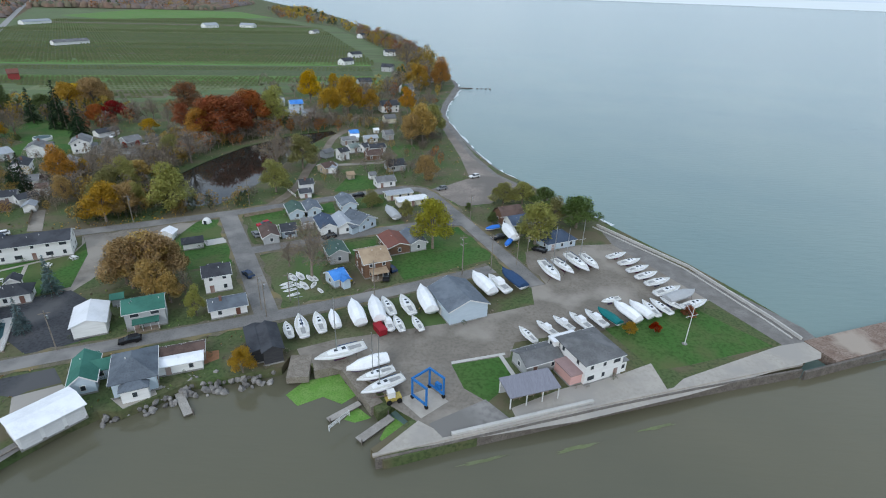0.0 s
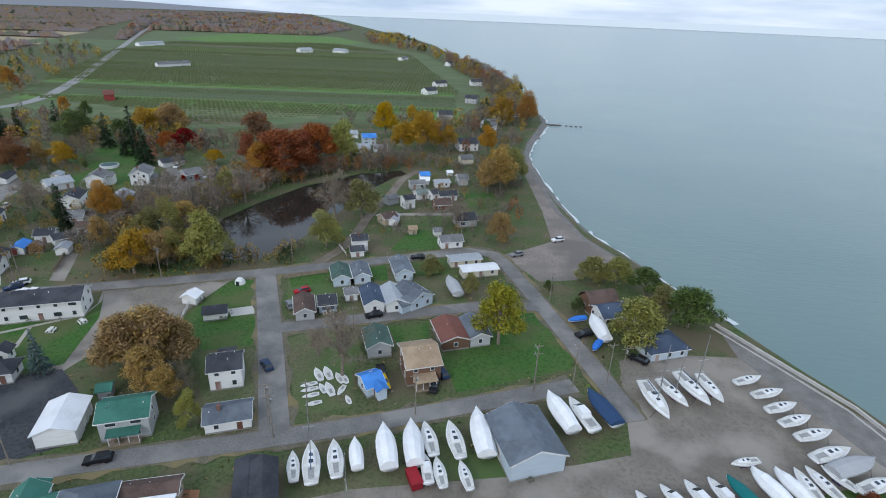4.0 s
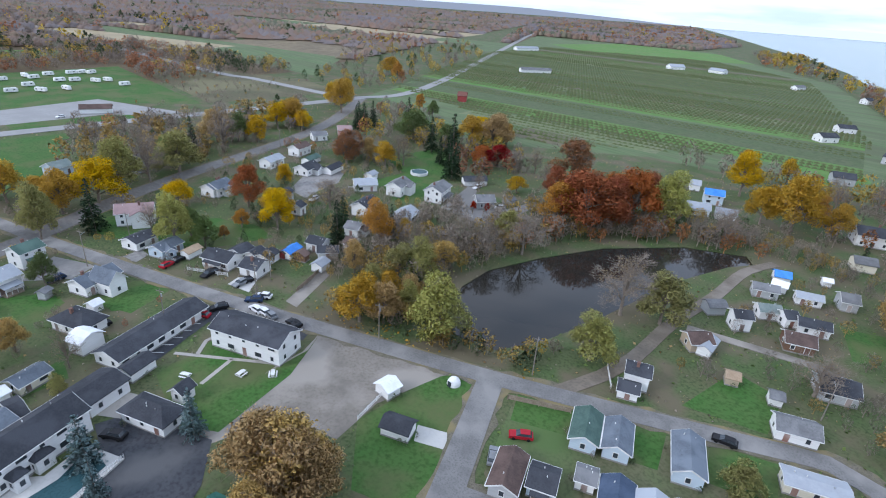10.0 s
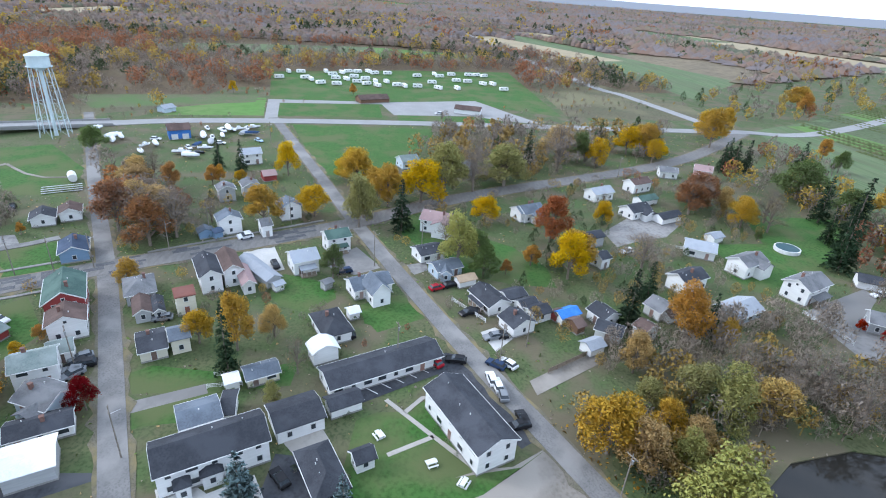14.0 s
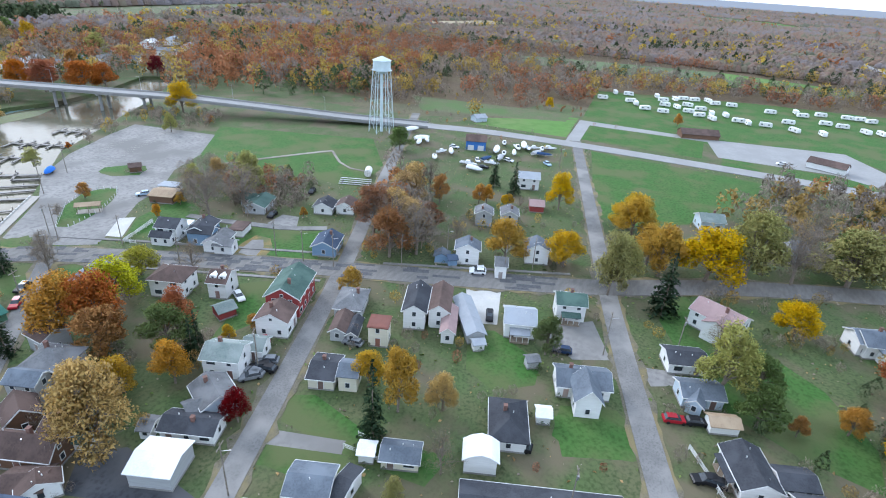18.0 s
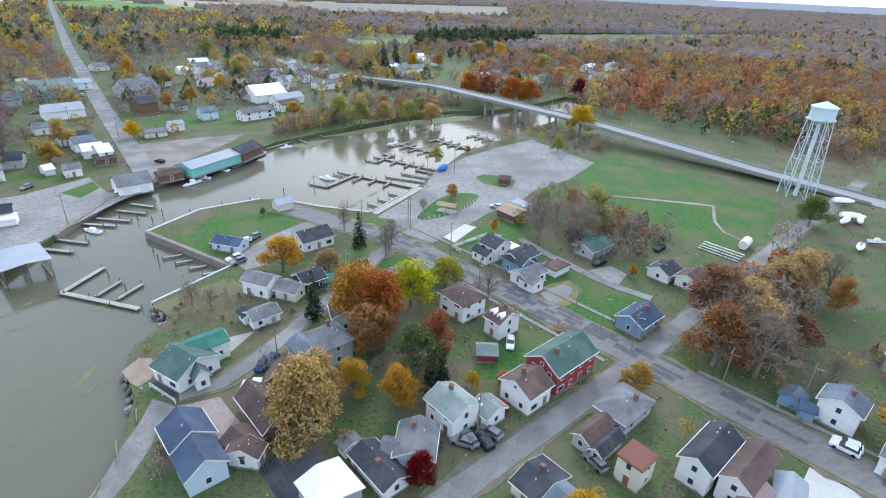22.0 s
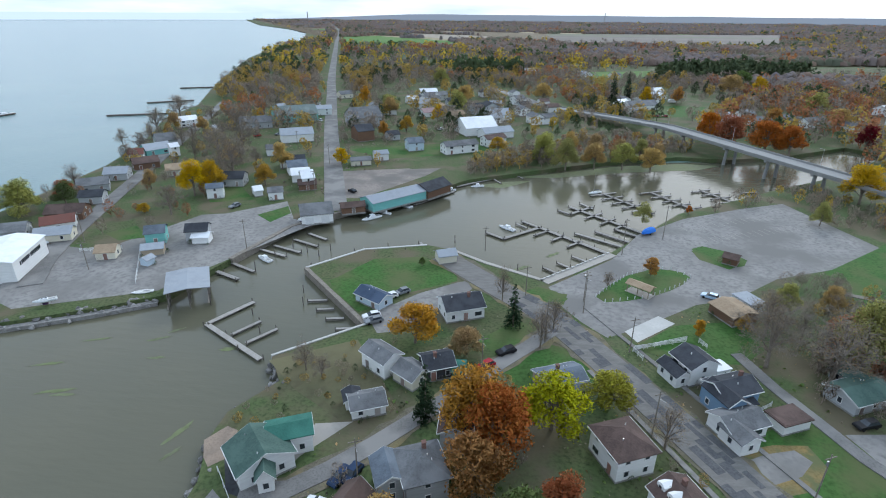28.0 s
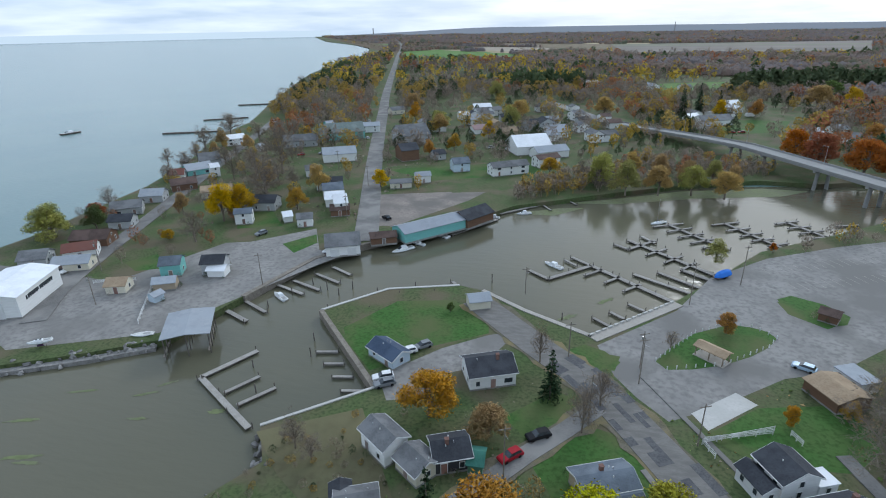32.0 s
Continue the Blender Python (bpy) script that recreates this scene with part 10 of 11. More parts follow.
tree('gold', -60.3, -231.7, 12.0)
tree('orange', -34.8, -177.8, 10.0)
tree('rust', -174.6, -64.2, 3.5)
tree('bare', -134.5, -0.1, 5.0)
tree('orange', 61.2, -224.7, 8.0)
tree('tan', 39.4, -66.1, 9.0)
tree('bare', 100.5, -135.8, 10.0)
tree('gold', -327.6, -387.6, 20.0)
tree('spruce', -200.5, -376.5, 20.0)
tree('spruce', -217.6, -397.9, 20.0)
tree('spruce', -185.8, -268.7, 14.0)
tree('gold', -220.1, -337.8, 14.0)
tree('orange', -244.6, -336.2, 15.0)
tree('tan', -60.0, 157.7, 15.0, 1.15)
tree('tan', -53.1, 159.6, 15.0, 1.15)
tree('tan', -51.7, 152.0, 12.0, 1.00)
tree('gold', -224.5, 151.8, 14.7, 1.30)
tree('gold', -203.3, 163.3, 16.7, 1.04)
tree('gold', -207.6, 175.2, 16.5, 1.50)
tree('gold', -186.6, 123.6, 13.4, 1.27)
tree('gold', -193.2, 138.9, 12.1, 1.31)
tree('gold', -234.6, 124.5, 14.3, 0.89)
tree('gold', -149.7, 97.3, 6.3, 1.40)
tree('pink', -170.2, 95.2, 15.4, 1.22)
tree('bare', -176.1, 100.5, 16.5, 1.16)
tree('pink', -189.6, 95.4, 11.7, 1.58)
tree('olive', -184.5, 153.5, 18.1, 0.74)
tree('spruce', -182.8, 167.2, 17.3, 1.28)
tree('lime', -115.5, 56.3, 11.1, 1.56)
tree('orange', -102.2, 60.9, 15.3, 1.17)
tree('orange', -102.3, 72.7, 12.2, 1.28)
tree('green', -109.7, 82.2, 12.3, 1.17)
tree('tan', -87.8, 94.6, 18.8, 0.91)
tree('orange', -104.5, 90.6, 10.5, 0.95)
tree('spruce', -92.8, 56.6, 12.3, 1.08)
tree('spruce', -108.9, 22.6, 11.4, 1.2)
tree('darkred', -103.6, 107.9, 8.1, 0.90)
tree('spruce', -112.5, 130.1, 17.5, 0.78)
tree('gold', -120.4, 130.1, 15.3, 0.69)
tree('olive', -157.3, 181.8, 17.3, 0.90)
tree('rust', -115.1, 77.9, 11.4, 0.93)
tree('orange', -214.5, 87.0, 11.2, 0.91)
tree('spruce', -242.4, 96.0, 12.4, 1.13)
tree('spruce', -238.6, 105.7, 13.2, 1.09)
tree('green', -259.2, 41.8, 12.0, 1.39)
tree('olive', -226.4, 188.2, 17.9, 1.02)
tree('bare', -172.8, 36.0, 15.7, 1.36)
tree('bare', -162.0, 32.1, 15.3, 1.19)
tree('orange', -148.1, -9.6, 5.8, 1.22)
tree('gold', -162.1, 18.6, 4.5, 1.05)
tree('bare', -118.4, 22.9, 8.5, 1.10)
tree('bare', -106.3, 10.5, 10.0, 0.73)
tree('lime', 16.1, 183.7, 16.5, 1.05)
tree('olive', -71.5, 208.8, 16.5, 1.23)
tree('olive', -42.6, 229.6, 12.1, 1.28)
tree('olive', -38.7, 258.0, 15.5, 1.23)
tree('bare', -47.7, 253.9, 18.4, 1.09)
tree('gold', -88.9, 199.3, 12.9, 1.37)
tree('tan', -84.4, 203.2, 12.2, 1.14)
tree('orange', -121.0, 231.0, 16.3, 0.89)
tree('rust', -86.8, 298.5, 23.6, 1.54)
tree('rust', -77.3, 317.7, 23.1, 1.24)
tree('orange', -95.5, 294.1, 17.5, 1.11)
tree('rust', -80.8, 306.2, 20.4, 1.11)
tree('pink', -122.2, 347.0, 20.9, 1.38)
tree('olive', -68.3, 327.5, 21.5, 1.06)
tree('red', -156.9, 334.8, 11.5, 1.70)
tree('rust', -164.0, 330.8, 10.5, 1.41)
tree('gold', -192.1, 353.7, 17.8, 1.36)
tree('tan', -181.2, 360.1, 19.5, 1.47)
tree('gold', -34.4, 362.1, 23.1, 1.17)
tree('gold', -63.0, 394.7, 21.1, 1.03)
tree('gold', -45.0, 362.6, 17.7, 1.10)
tree('gold', -21.0, 369.3, 14.8, 1.07)
tree('orange', -75.8, 441.2, 12.9, 1.09)
tree('gold', 5.2, 459.2, 18.1, 1.42)
tree('orange', 22.8, 460.1, 23.9, 1.03)
tree('orange', 0.7, 368.9, 16.7, 0.89)
tree('bare', -7.2, 558.2, 26.0, 1.52)
tree('rust', -174.8, 214.4, 16.7, 1.01)
tree('gold', -158.1, 216.4, 12.6, 1.38)
tree('orange', -159.1, 203.9, 6.7, 1.30)
tree('orange', -153.4, 195.2, 5.1, 1.05)
tree('gold', -188.3, 289.6, 11.9, 1.36)
tree('pink', -206.4, 282.2, 14.8, 1.51)
tree('spruce', -138.9, 230.3, 12.0, 1.33)
tree('spruce', -184.1, 331.1, 21.7, 1.21)
tree('spruce', -194.1, 325.5, 18.6, 1.24)
tree('spruce', -262.0, 330.1, 15.1, 1.35)
tree('spruce', -254.3, 334.7, 16.2, 1.27)
tree('green', -231.8, 348.1, 14.2, 1.70)
tree('gold', -280.9, 286.5, 14.5, 1.39)
tree('gold', -273.9, 298.0, 10.5, 1.70)
tree('gold', -256.5, 261.0, 14.5, 1.04)
tree('gold', -322.4, 354.8, 16.1, 1.44)
tree('gold', -434.2, 500.6, 18.8, 1.62)
tree('olive', -39.2, 145.5, 8.0, 0.77)
tree('olive', 41.9, 221.9, 8.4, 1.67)
tree('olive', 49.0, 222.2, 8.4, 1.70)
tree('green', 56.1, 217.1, 8.6, 1.70)
tree('olive', 47.9, 188.1, 13.9, 1.34)
tree('green', 63.9, 201.1, 11.9, 1.70)
tree('bare', -2.9, 256.5, 10.0, 1.70)
tree('tan', 13.3, 246.2, 11.2, 1.25)
tree('tan', 10.9, 303.0, 20.7, 1.01)
tree('olive', 15.6, 318.3, 17.5, 1.09)
tree('tan', 5.8, 299.2, 16.5, 1.08)
tree('bare', -16.3, 165.0, 17.2, 0.94)
tree('olive', -5.4, 216.2, 6.3, 1.60)
tree('olive', -94.1, 224.7, 13.6, 1.00)
tree('bare', -87.2, 262.8, 15.6, 1.22)
tree('bare', -46.2, 323.8, 15.8, 1.29)
tree('bare', -91.9, 250.8, 11.9, 1.52)
tree('tan', -94.9, 234.7, 10.2, 1.41)
tree('bare', -104.9, 232.8, 13.2, 1.09)
tree('gold', -150.9, 212.5, 14.7, 1.00)
tree('pink', -180.1, 82.8, 17.4, 1.13)
tree('bare', -176.1, 92.4, 17.0, 1.16)
tree('gold', -232.5, 149.3, 12.5, 1.39)
tree('gold', -208.2, 159.2, 13.5, 1.27)
tree('olive', -215.9, 184.8, 21.7, 1.07)
tree('olive', -227.9, 210.8, 17.5, 1.65)
tree('bare', -248.5, 239.5, 22.5, 1.19)
tree('spruce', -251.9, 226.6, 17.8, 0.99)
tree('gold', -280.4, 296.6, 16.1, 1.41)
tree('gold', -298.6, 343.3, 22.4, 1.11)
tree('gold', -190.8, 196.2, 10.0, 1.44)
tree('green', -218.7, 335.1, 16.8, 1.70)
tree('spruce', -267.5, 338.4, 12.5, 1.70)
tree('gold', -199.7, 371.1, 13.3, 1.70)
tree('tan', -198.5, 384.7, 14.5, 1.70)
tree('pink', -200.9, 276.6, 13.8, 1.46)
tree('spruce', -124.0, 239.1, 11.6, 1.01)
tree('spruce', -127.2, 219.7, 16.2, 1.12)
tree('gold', -91.7, 211.3, 8.9, 1.08)
tree('bluespruce', -82.6, 138.9, 10.8, 1.36)
tree('bluespruce', -77.8, 154.4, 10.8, 1.07)
tree('gold', -126.4, 310.5, 8.2, 1.54)
tree('bare', -157.6, 237.7, 11.9, 1.66)
tree('bare', -193.1, 302.4, 12.2, 1.70)
tree('green', -151.5, 147.8, 10.1, 0.95)
tree('bare', -112.3, 143.5, 9.7, 0.75)
tree('spruce', -156.2, 301.4, 18.0, 1.48)
tree('green', -196.5, 339.8, 12.8, 1.70)
tree('spruce', -268.5, 376.3, 12.9, 1.70)
tree('bare', -101.4, 249.9, 12.7, 1.32)
tree('olive', -98.1, 219.9, 11.9, 1.12)
tree('olive', -98.0, 268.8, 11.3, 1.19)
tree('tan', -110.2, 213.6, 10.9, 0.98)
tree('lime', -126.5, 49.3, 8.1, 1.70)
tree('orange', -87.0, 32.2, 10.5, 1.43)
tree('tan', -98.7, 35.2, 6.8, 1.63)
tree('gold', 17.1, -60.2, 14.8, 1.09)
tree('gold', 13.5, -68.2, 12.9, 1.15)
tree('gold', 24.2, -38.6, 4.3, 1.70)
tree('gold', -4.8, -77.9, 9.4, 1.37)
tree('gold', -27.5, -114.8, 8.3, 1.35)
tree('gold', -102.0, -148.5, 9.6, 1.32)
tree('olive', 65.9, -30.6, 13.0, 1.54)
tree('green', 59.6, -44.0, 9.4, 1.30)
tree('bare', -114.8, 31.1, 10.4, 0.81)
tree('olive', -155.6, -53.6, 7.0, 1.35)
tree('orange', -151.3, 22.0, 4.8, 0.91)
tree('rust', -228.7, -180.0, 17.7, 1.44)
tree('rust', -243.7, -168.9, 18.6, 1.54)
tree('rust', -254.5, -164.2, 16.8, 1.28)
tree('darkred', -303.2, -184.0, 14.5, 1.19)
tree('gold', -245.4, -85.0, 16.4, 1.28)
tree('olive', -181.5, 30.2, 16.6, 0.93)
tree('bare', -166.0, 20.9, 13.2, 1.02)
tree('bare', 119.3, -223.9, 16.0, 1.55)
tree('bare', 106.3, -176.8, 14.3, 1.28)
tree('bare', 71.6, -64.2, 10.1, 1.24)
tree('bare', 29.6, -129.6, 25.0, 1.12)
tree('bare', 31.2, -108.6, 19.0, 1.10)
tree('bare', 11.3, -82.5, 19.8, 0.95)
tree('rust', 65.6, -51.4, 7.4, 1.52)
tree('tan', -2.3, -103.0, 13.3, 1.02)
tree('olive', -134.7, -121.6, 14.8, 1.18)
tree('olive', -124.6, -130.7, 15.3, 1.18)
tree('tan', -148.2, -123.5, 13.5, 1.29)
tree('olive', -161.7, -125.4, 13.6, 1.29)
tree('tan', -174.0, -122.1, 12.1, 1.43)
tree('olive', -38.6, -436.3, 16.6, 1.70)
tree('tan', -71.5, -310.8, 15.4, 1.53)
tree('olive', -70.4, -270.2, 16.2, 1.20)
tree('tan', -23.4, -250.8, 13.8, 1.35)
tree('tan', 21.0, -343.9, 16.7, 1.37)
tree('gold', -45.5, -194.4, 10.3, 1.13)
tree('olive', -21.0, -262.4, 14.1, 1.51)
tree('tan', -136.3, -336.6, 16.0, 1.54)
tree('spruce', -195.9, -346.5, 20.6, 1.23)
tree('spruce', -209.3, -355.1, 18.6, 1.28)
tree('spruce', -225.5, -364.4, 17.9, 1.24)
tree('spruce', -122.5, -451.2, 17.8, 1.47)
tree('tan', -308.6, -399.4, 19.8, 1.70)
tree('olive', -333.0, -299.4, 16.2, 1.70)
tree('tan', -320.2, -244.7, 14.4, 1.69)
tree('green', -334.9, -443.3, 18.6, 1.70)

# ---- far woods ----
def inside(x, y, poly):
    """Which points lie in a polygon."""
    r = np.zeros(len(x), bool)
    n = len(poly)
    for i in range(n):
        (x0, y0), (x1, y1) = poly[i], poly[(i + 1) % n]
        c = ((y0 > y) != (y1 > y)) & (x < (x1 - x0) * (y - y0) / (y1 - y0 + 1e-9) + x0)
        r ^= c
    return r


LAND_RING = COAST_NORTH + BANK + BANK_WEST + COAST_SOUTH + FAR
LINES = [[(-339, 380), (-357, 476), (-573, 833), (-1100, 1700), (-1900, 3100)], [(-339, 380), (-450, 362), (-561, 342), (-1200, 300)], [(-44, -50), (2, -193), (102, -521), (300, -1200), (592, -2196), (1200, -4000)], HIGHWAY, [(32, -6), (51, -66), (122, -292)]]


def clear(x, y, gap):
    ok = inside(x, y, LAND_RING)
    for a in AREAS:
        ok &= ~inside(x, y, a)
    for ln in LINES:
        for (x0, y0), (x1, y1) in zip(ln, ln[1:]):
            t = np.clip(((x - x0) * (x1 - x0) + (y - y0) * (y1 - y0)) / ((x1 - x0) ** 2 + (y1 - y0) ** 2), 0, 1)
            ok &= np.hypot(x - x0 - t * (x1 - x0), y - y0 - t * (y1 - y0)) > gap
    for ln, wide in ROADS:
        for (x0, y0), (x1, y1) in zip(ln, ln[1:]):
            t = np.clip(((x - x0) * (x1 - x0) + (y - y0) * (y1 - y0)) / ((x1 - x0) ** 2 + (y1 - y0) ** 2), 0, 1)
            ok &= np.hypot(x - x0 - t * (x1 - x0), y - y0 - t * (y1 - y0)) > wide / 2 + 1.6
    if gap < 20:
        for hx, hy, a, b, rz in SPOTS:
            c, s = math.cos(radians(rz)), math.sin(radians(rz))
            u, w = (x - hx) * c + (y - hy) * s, (y - hy) * c - (x - hx) * s
            ok &= (np.abs(u) > a + 1.6) | (np.abs(w) > b + 1.6)
    return ok


WOOD = {"wood_rust": ((0.36, 0.15, 0.085), (0.42, 0.195, 0.10), (0.36, 0.22, 0.135)), "wood_grey": ((0.28, 0.235, 0.195), (0.32, 0.265, 0.215), (0.30, 0.26, 0.225)), "wood_gold": ((0.46, 0.32, 0.09), (0.50, 0.35, 0.10), (0.40, 0.31, 0.13)), "wood_green": ((0.075, 0.11, 0.06), (0.10, 0.135, 0.07), (0.15, 0.165, 0.08))}
for _n, _c in WOOD.items():
    M[_n] = leaf_mat(_n, *_c)

def fast_mesh(name, v, f, m, label, normals=None):
    """One joined mesh of triangles, for what nobody could count."""
    d = bpy.data.meshes.new(name)
    d.vertices.add(len(v))
    d.vertices.foreach_set("co", v.reshape(-1).astype(np.float32))
    d.loops.add(len(f) * 3)
    d.loops.foreach_set("vertex_index", f.reshape(-1).astype(np.int32))
    d.polygons.add(len(f))
    d.polygons.foreach_set("loop_start", np.arange(0, len(f) * 3, 3, dtype=np.int32))
    d.materials.append(M[m])
    d.update(calc_edges=True)
    if normals is not None:
        d.normals_split_custom_set_from_vertices(normals.tolist())
    return tagged(new(name, d), label, "woods", "", "stuff")


def blobs(name, m, x, y, h, seed, label, broad=1.0):
    """Far tree crowns, lumpy and uneven, in one mesh."""
    return thicket(name, m, x, y, h * 1.1, seed, label, broad, 15, 2.3)


def thicket(name, m, x, y, h, seed, label, broad=1.0, per=54, coarse=1.12):
    """Nearer tree crowns of many leaf sprays, with stems, in one mesh."""
    rng = np.random.default_rng(seed)
    k = len(x)
    if not k:
        return
    per = int(per * 1.9)
    u = rng.normal(size=(k, per, 3))
    u /= np.linalg.norm(u, axis=2)[:, :, None]
    u *= rng.uniform(0.35, 1.0, (k, per, 1)) ** 0.5
    lump = rng.uniform(0.75, 1.2, (k, 1, 3))
    r = np.stack([h * 0.33 * broad, h * 0.33 * broad, h * 0.42], 1)[:, None, :] * lump
    if m == "wood_green":
        u[:, :, :2] *= np.clip(0.75 - 0.6 * u[:, :, 2:], 0.1, 1.3)
    c = np.stack([x, y, LAND + h * 0.56], 1)[:, None, :] + u * r
    c[:, :, 2] = np.maximum(c[:, :, 2], LAND + 0.2)
    bare = m == "wood_grey"
    size = np.repeat(h, per)[:, None] * (0.085 if bare else 0.062) * coarse
    foot = np.repeat(np.stack([x, y, LAND + h * 0.3], 1), per, 0)
    v, f, nv = sprays(rng, c.reshape(-1, 3), size, -0.9 if bare else 0.0, foot, 0.22 if bare else 0.6)
    b = np.stack([x, y, np.full(k, LAND)], 1)[:, None, :] + np.array([[[-0.02, 0, 0], [0.02, 0, 0], [0.0, 0.02, 0.7]]]) * h[:, None, None]
    o = len(v)
    v = np.concatenate([v, b.reshape(-1, 3)])
    f = np.concatenate([f, o + np.arange(k * 3).reshape(-1, 3)])
    nv = np.concatenate([nv, np.tile(np.array([[0.0, -1.0, 0.0]]), (k * 3, 1))])
    fast_mesh(name, v, f, m, label, nv)


# built-up ground where trees stand far apart
HAMLETS = ([(25, -292), (25, -420), (-47, -420), (-110, -400), (-157, -373), (-155, -225), (-108, -190), (-65, -165), (-25, -170)], [(-180, -318), (-200, -370), (-300, -400), (-250, -262), (-205, -255)],
           [(-280, -225), (-330, -205), (-440, -290), (-420, -345), (-350, -325)])


def scatter(poly, count, seed, gap=9.0):
    rng = np.random.default_rng(seed)
    p = np.array(poly, float)
    lo, hi = p.min(0), p.max(0)
    x, y = rng.uniform(lo[0], hi[0], count), rng.uniform(lo[1], hi[1], count)
    keep = inside(x, y, poly) & clear(x, y, gap)
    for p in HAMLETS:
        keep &= ~inside(x, y, p) | (rng.random(count) < 0.4)
    return x[keep], y[keep], rng


KINDS = ("wood_rust", "wood_grey", "wood_gold", "wood_green")
NAMES = {"wood_rust": "rust-brown autumn woods", "wood_grey": "bare grey-brown woods", "wood_gold": "yellow-brown autumn woods", "wood_green": "dark green conifer woods"}


def plant(poly, count, seed, h, mix, gap=9.0, broad=1.0, near=True, per=54, coarse=1.12):
    """Woods of mixed kinds over a polygon; the mix drifts in large patches."""
    x, y, rng = scatter(poly, count, seed, gap)
    s = np.array([noise.noise((a * 0.009, b * 0.009, seed)) for a, b in zip(x, y)]) * 0.9 + rng.uniform(0, 1, len(x))
    edges = np.cumsum(mix) / sum(mix)
    which = np.searchsorted(edges, np.clip((s + 0.25) / 1.5, 0, 0.9999))
    hh = h * rng.uniform(0.65, 1.25, len(x))
    for i, k in enumerate(KINDS):
        q = which == i
        if near:
            thicket("near_woods", k, x[q], y[q], hh[q], seed + i, NAMES[k], broad, per, coarse)
        else:
            blobs("far_woods", k, x[q], y[q], hh[q], seed + i, NAMES[k], broad)


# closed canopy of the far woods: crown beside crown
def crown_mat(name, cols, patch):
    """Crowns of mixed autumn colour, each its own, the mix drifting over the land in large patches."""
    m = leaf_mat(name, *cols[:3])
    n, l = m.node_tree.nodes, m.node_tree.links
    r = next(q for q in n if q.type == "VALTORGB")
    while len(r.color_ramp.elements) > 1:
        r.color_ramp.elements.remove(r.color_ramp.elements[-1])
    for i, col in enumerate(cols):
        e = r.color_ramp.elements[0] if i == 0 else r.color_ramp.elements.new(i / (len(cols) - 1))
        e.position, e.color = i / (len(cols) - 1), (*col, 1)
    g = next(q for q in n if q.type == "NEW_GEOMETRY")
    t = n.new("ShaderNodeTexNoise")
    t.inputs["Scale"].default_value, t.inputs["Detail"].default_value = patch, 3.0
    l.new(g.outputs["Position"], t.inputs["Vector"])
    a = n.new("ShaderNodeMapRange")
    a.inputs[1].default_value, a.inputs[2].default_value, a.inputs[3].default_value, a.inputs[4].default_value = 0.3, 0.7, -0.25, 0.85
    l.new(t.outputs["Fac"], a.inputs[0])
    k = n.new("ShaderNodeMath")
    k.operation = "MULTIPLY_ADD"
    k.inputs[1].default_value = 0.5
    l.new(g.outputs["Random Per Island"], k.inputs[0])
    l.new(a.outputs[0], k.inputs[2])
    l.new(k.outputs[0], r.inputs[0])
    return m


# bare-wood and autumn tones, paled and greyed to carry the haze of distance
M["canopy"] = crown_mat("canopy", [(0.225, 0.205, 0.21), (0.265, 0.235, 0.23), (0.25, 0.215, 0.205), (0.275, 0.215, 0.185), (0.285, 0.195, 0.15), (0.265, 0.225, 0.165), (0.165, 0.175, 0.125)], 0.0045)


def canopy(name, poly, step, h, seed, full=True):
    rng = np.random.default_rng(seed)
    p = np.array(poly, float)
    lo, hi = p.min(0), p.max(0)
    nx, ny = int((hi[0] - lo[0]) / step) + 1, int((hi[1] - lo[1]) / step) + 1
    gx, gy = np.meshgrid(lo[0] + np.arange(nx) * step, lo[1] + np.arange(ny) * step, indexing="ij")
    x = (gx + rng.uniform(-0.45, 0.45, gx.shape) * step).reshape(-1)
    y = (gy + rng.uniform(-0.45, 0.45, gx.shape) * step).reshape(-1)
    ok = inside(x, y, poly) & clear(x, y, 11)
    x, y = x[ok], y[ok]
    k = len(x)
    open_ = np.array([noise.noise((a * 0.006, b * 0.006, 7.0)) for a, b in zip(x, y)])
    hh = h * np.clip(0.75 + 0.6 * open_, 0.25, 1.2) * rng.uniform(0.6, 1.2, k)
    r = step * rng.uniform(0.5, 0.85, k)
    a = rng.uniform(0, 6.28, k)[:, None] + np.arange(6)[None] * math.tau / 6
    wob = rng.uniform(0.75, 1.2, (k, 6))
    rings = [(1.0, 0.12), (0.78, 0.72)] if full else [(1.0, 0.2)]
    vs = [np.stack([x[:, None] + np.cos(a) * wob * r[:, None] * q, y[:, None] + np.sin(a) * wob * r[:, None] * q, LAND + hh[:, None] * z * (1 + 0 * a)], 2) for q, z in rings]
    v = np.concatenate(vs + [np.stack([x, y, LAND + hh], 1)[:, None, :]], 1)
    m = v.shape[1]
    i = np.arange(6)
    j = (i + 1) % 6
    f = []
    for b in range(len(rings) - 1):
        f += [np.stack([i, j, j + 6], 1) + 6 * b, np.stack([i, j + 6, i + 6], 1) + 6 * b]
    o = 6 * (len(rings) - 1)
    f.append(np.stack([i + o, j + o, np.full(6, m - 1)], 1))
    f = np.concatenate(f)
    faces = (f[None] + np.arange(k)[:, None, None] * m).reshape(-1, 3)
    fast_mesh(name, v.reshape(-1, 3), faces, "canopy", "closed brown and rust canopy of far autumn woods, greyed by painted haze")


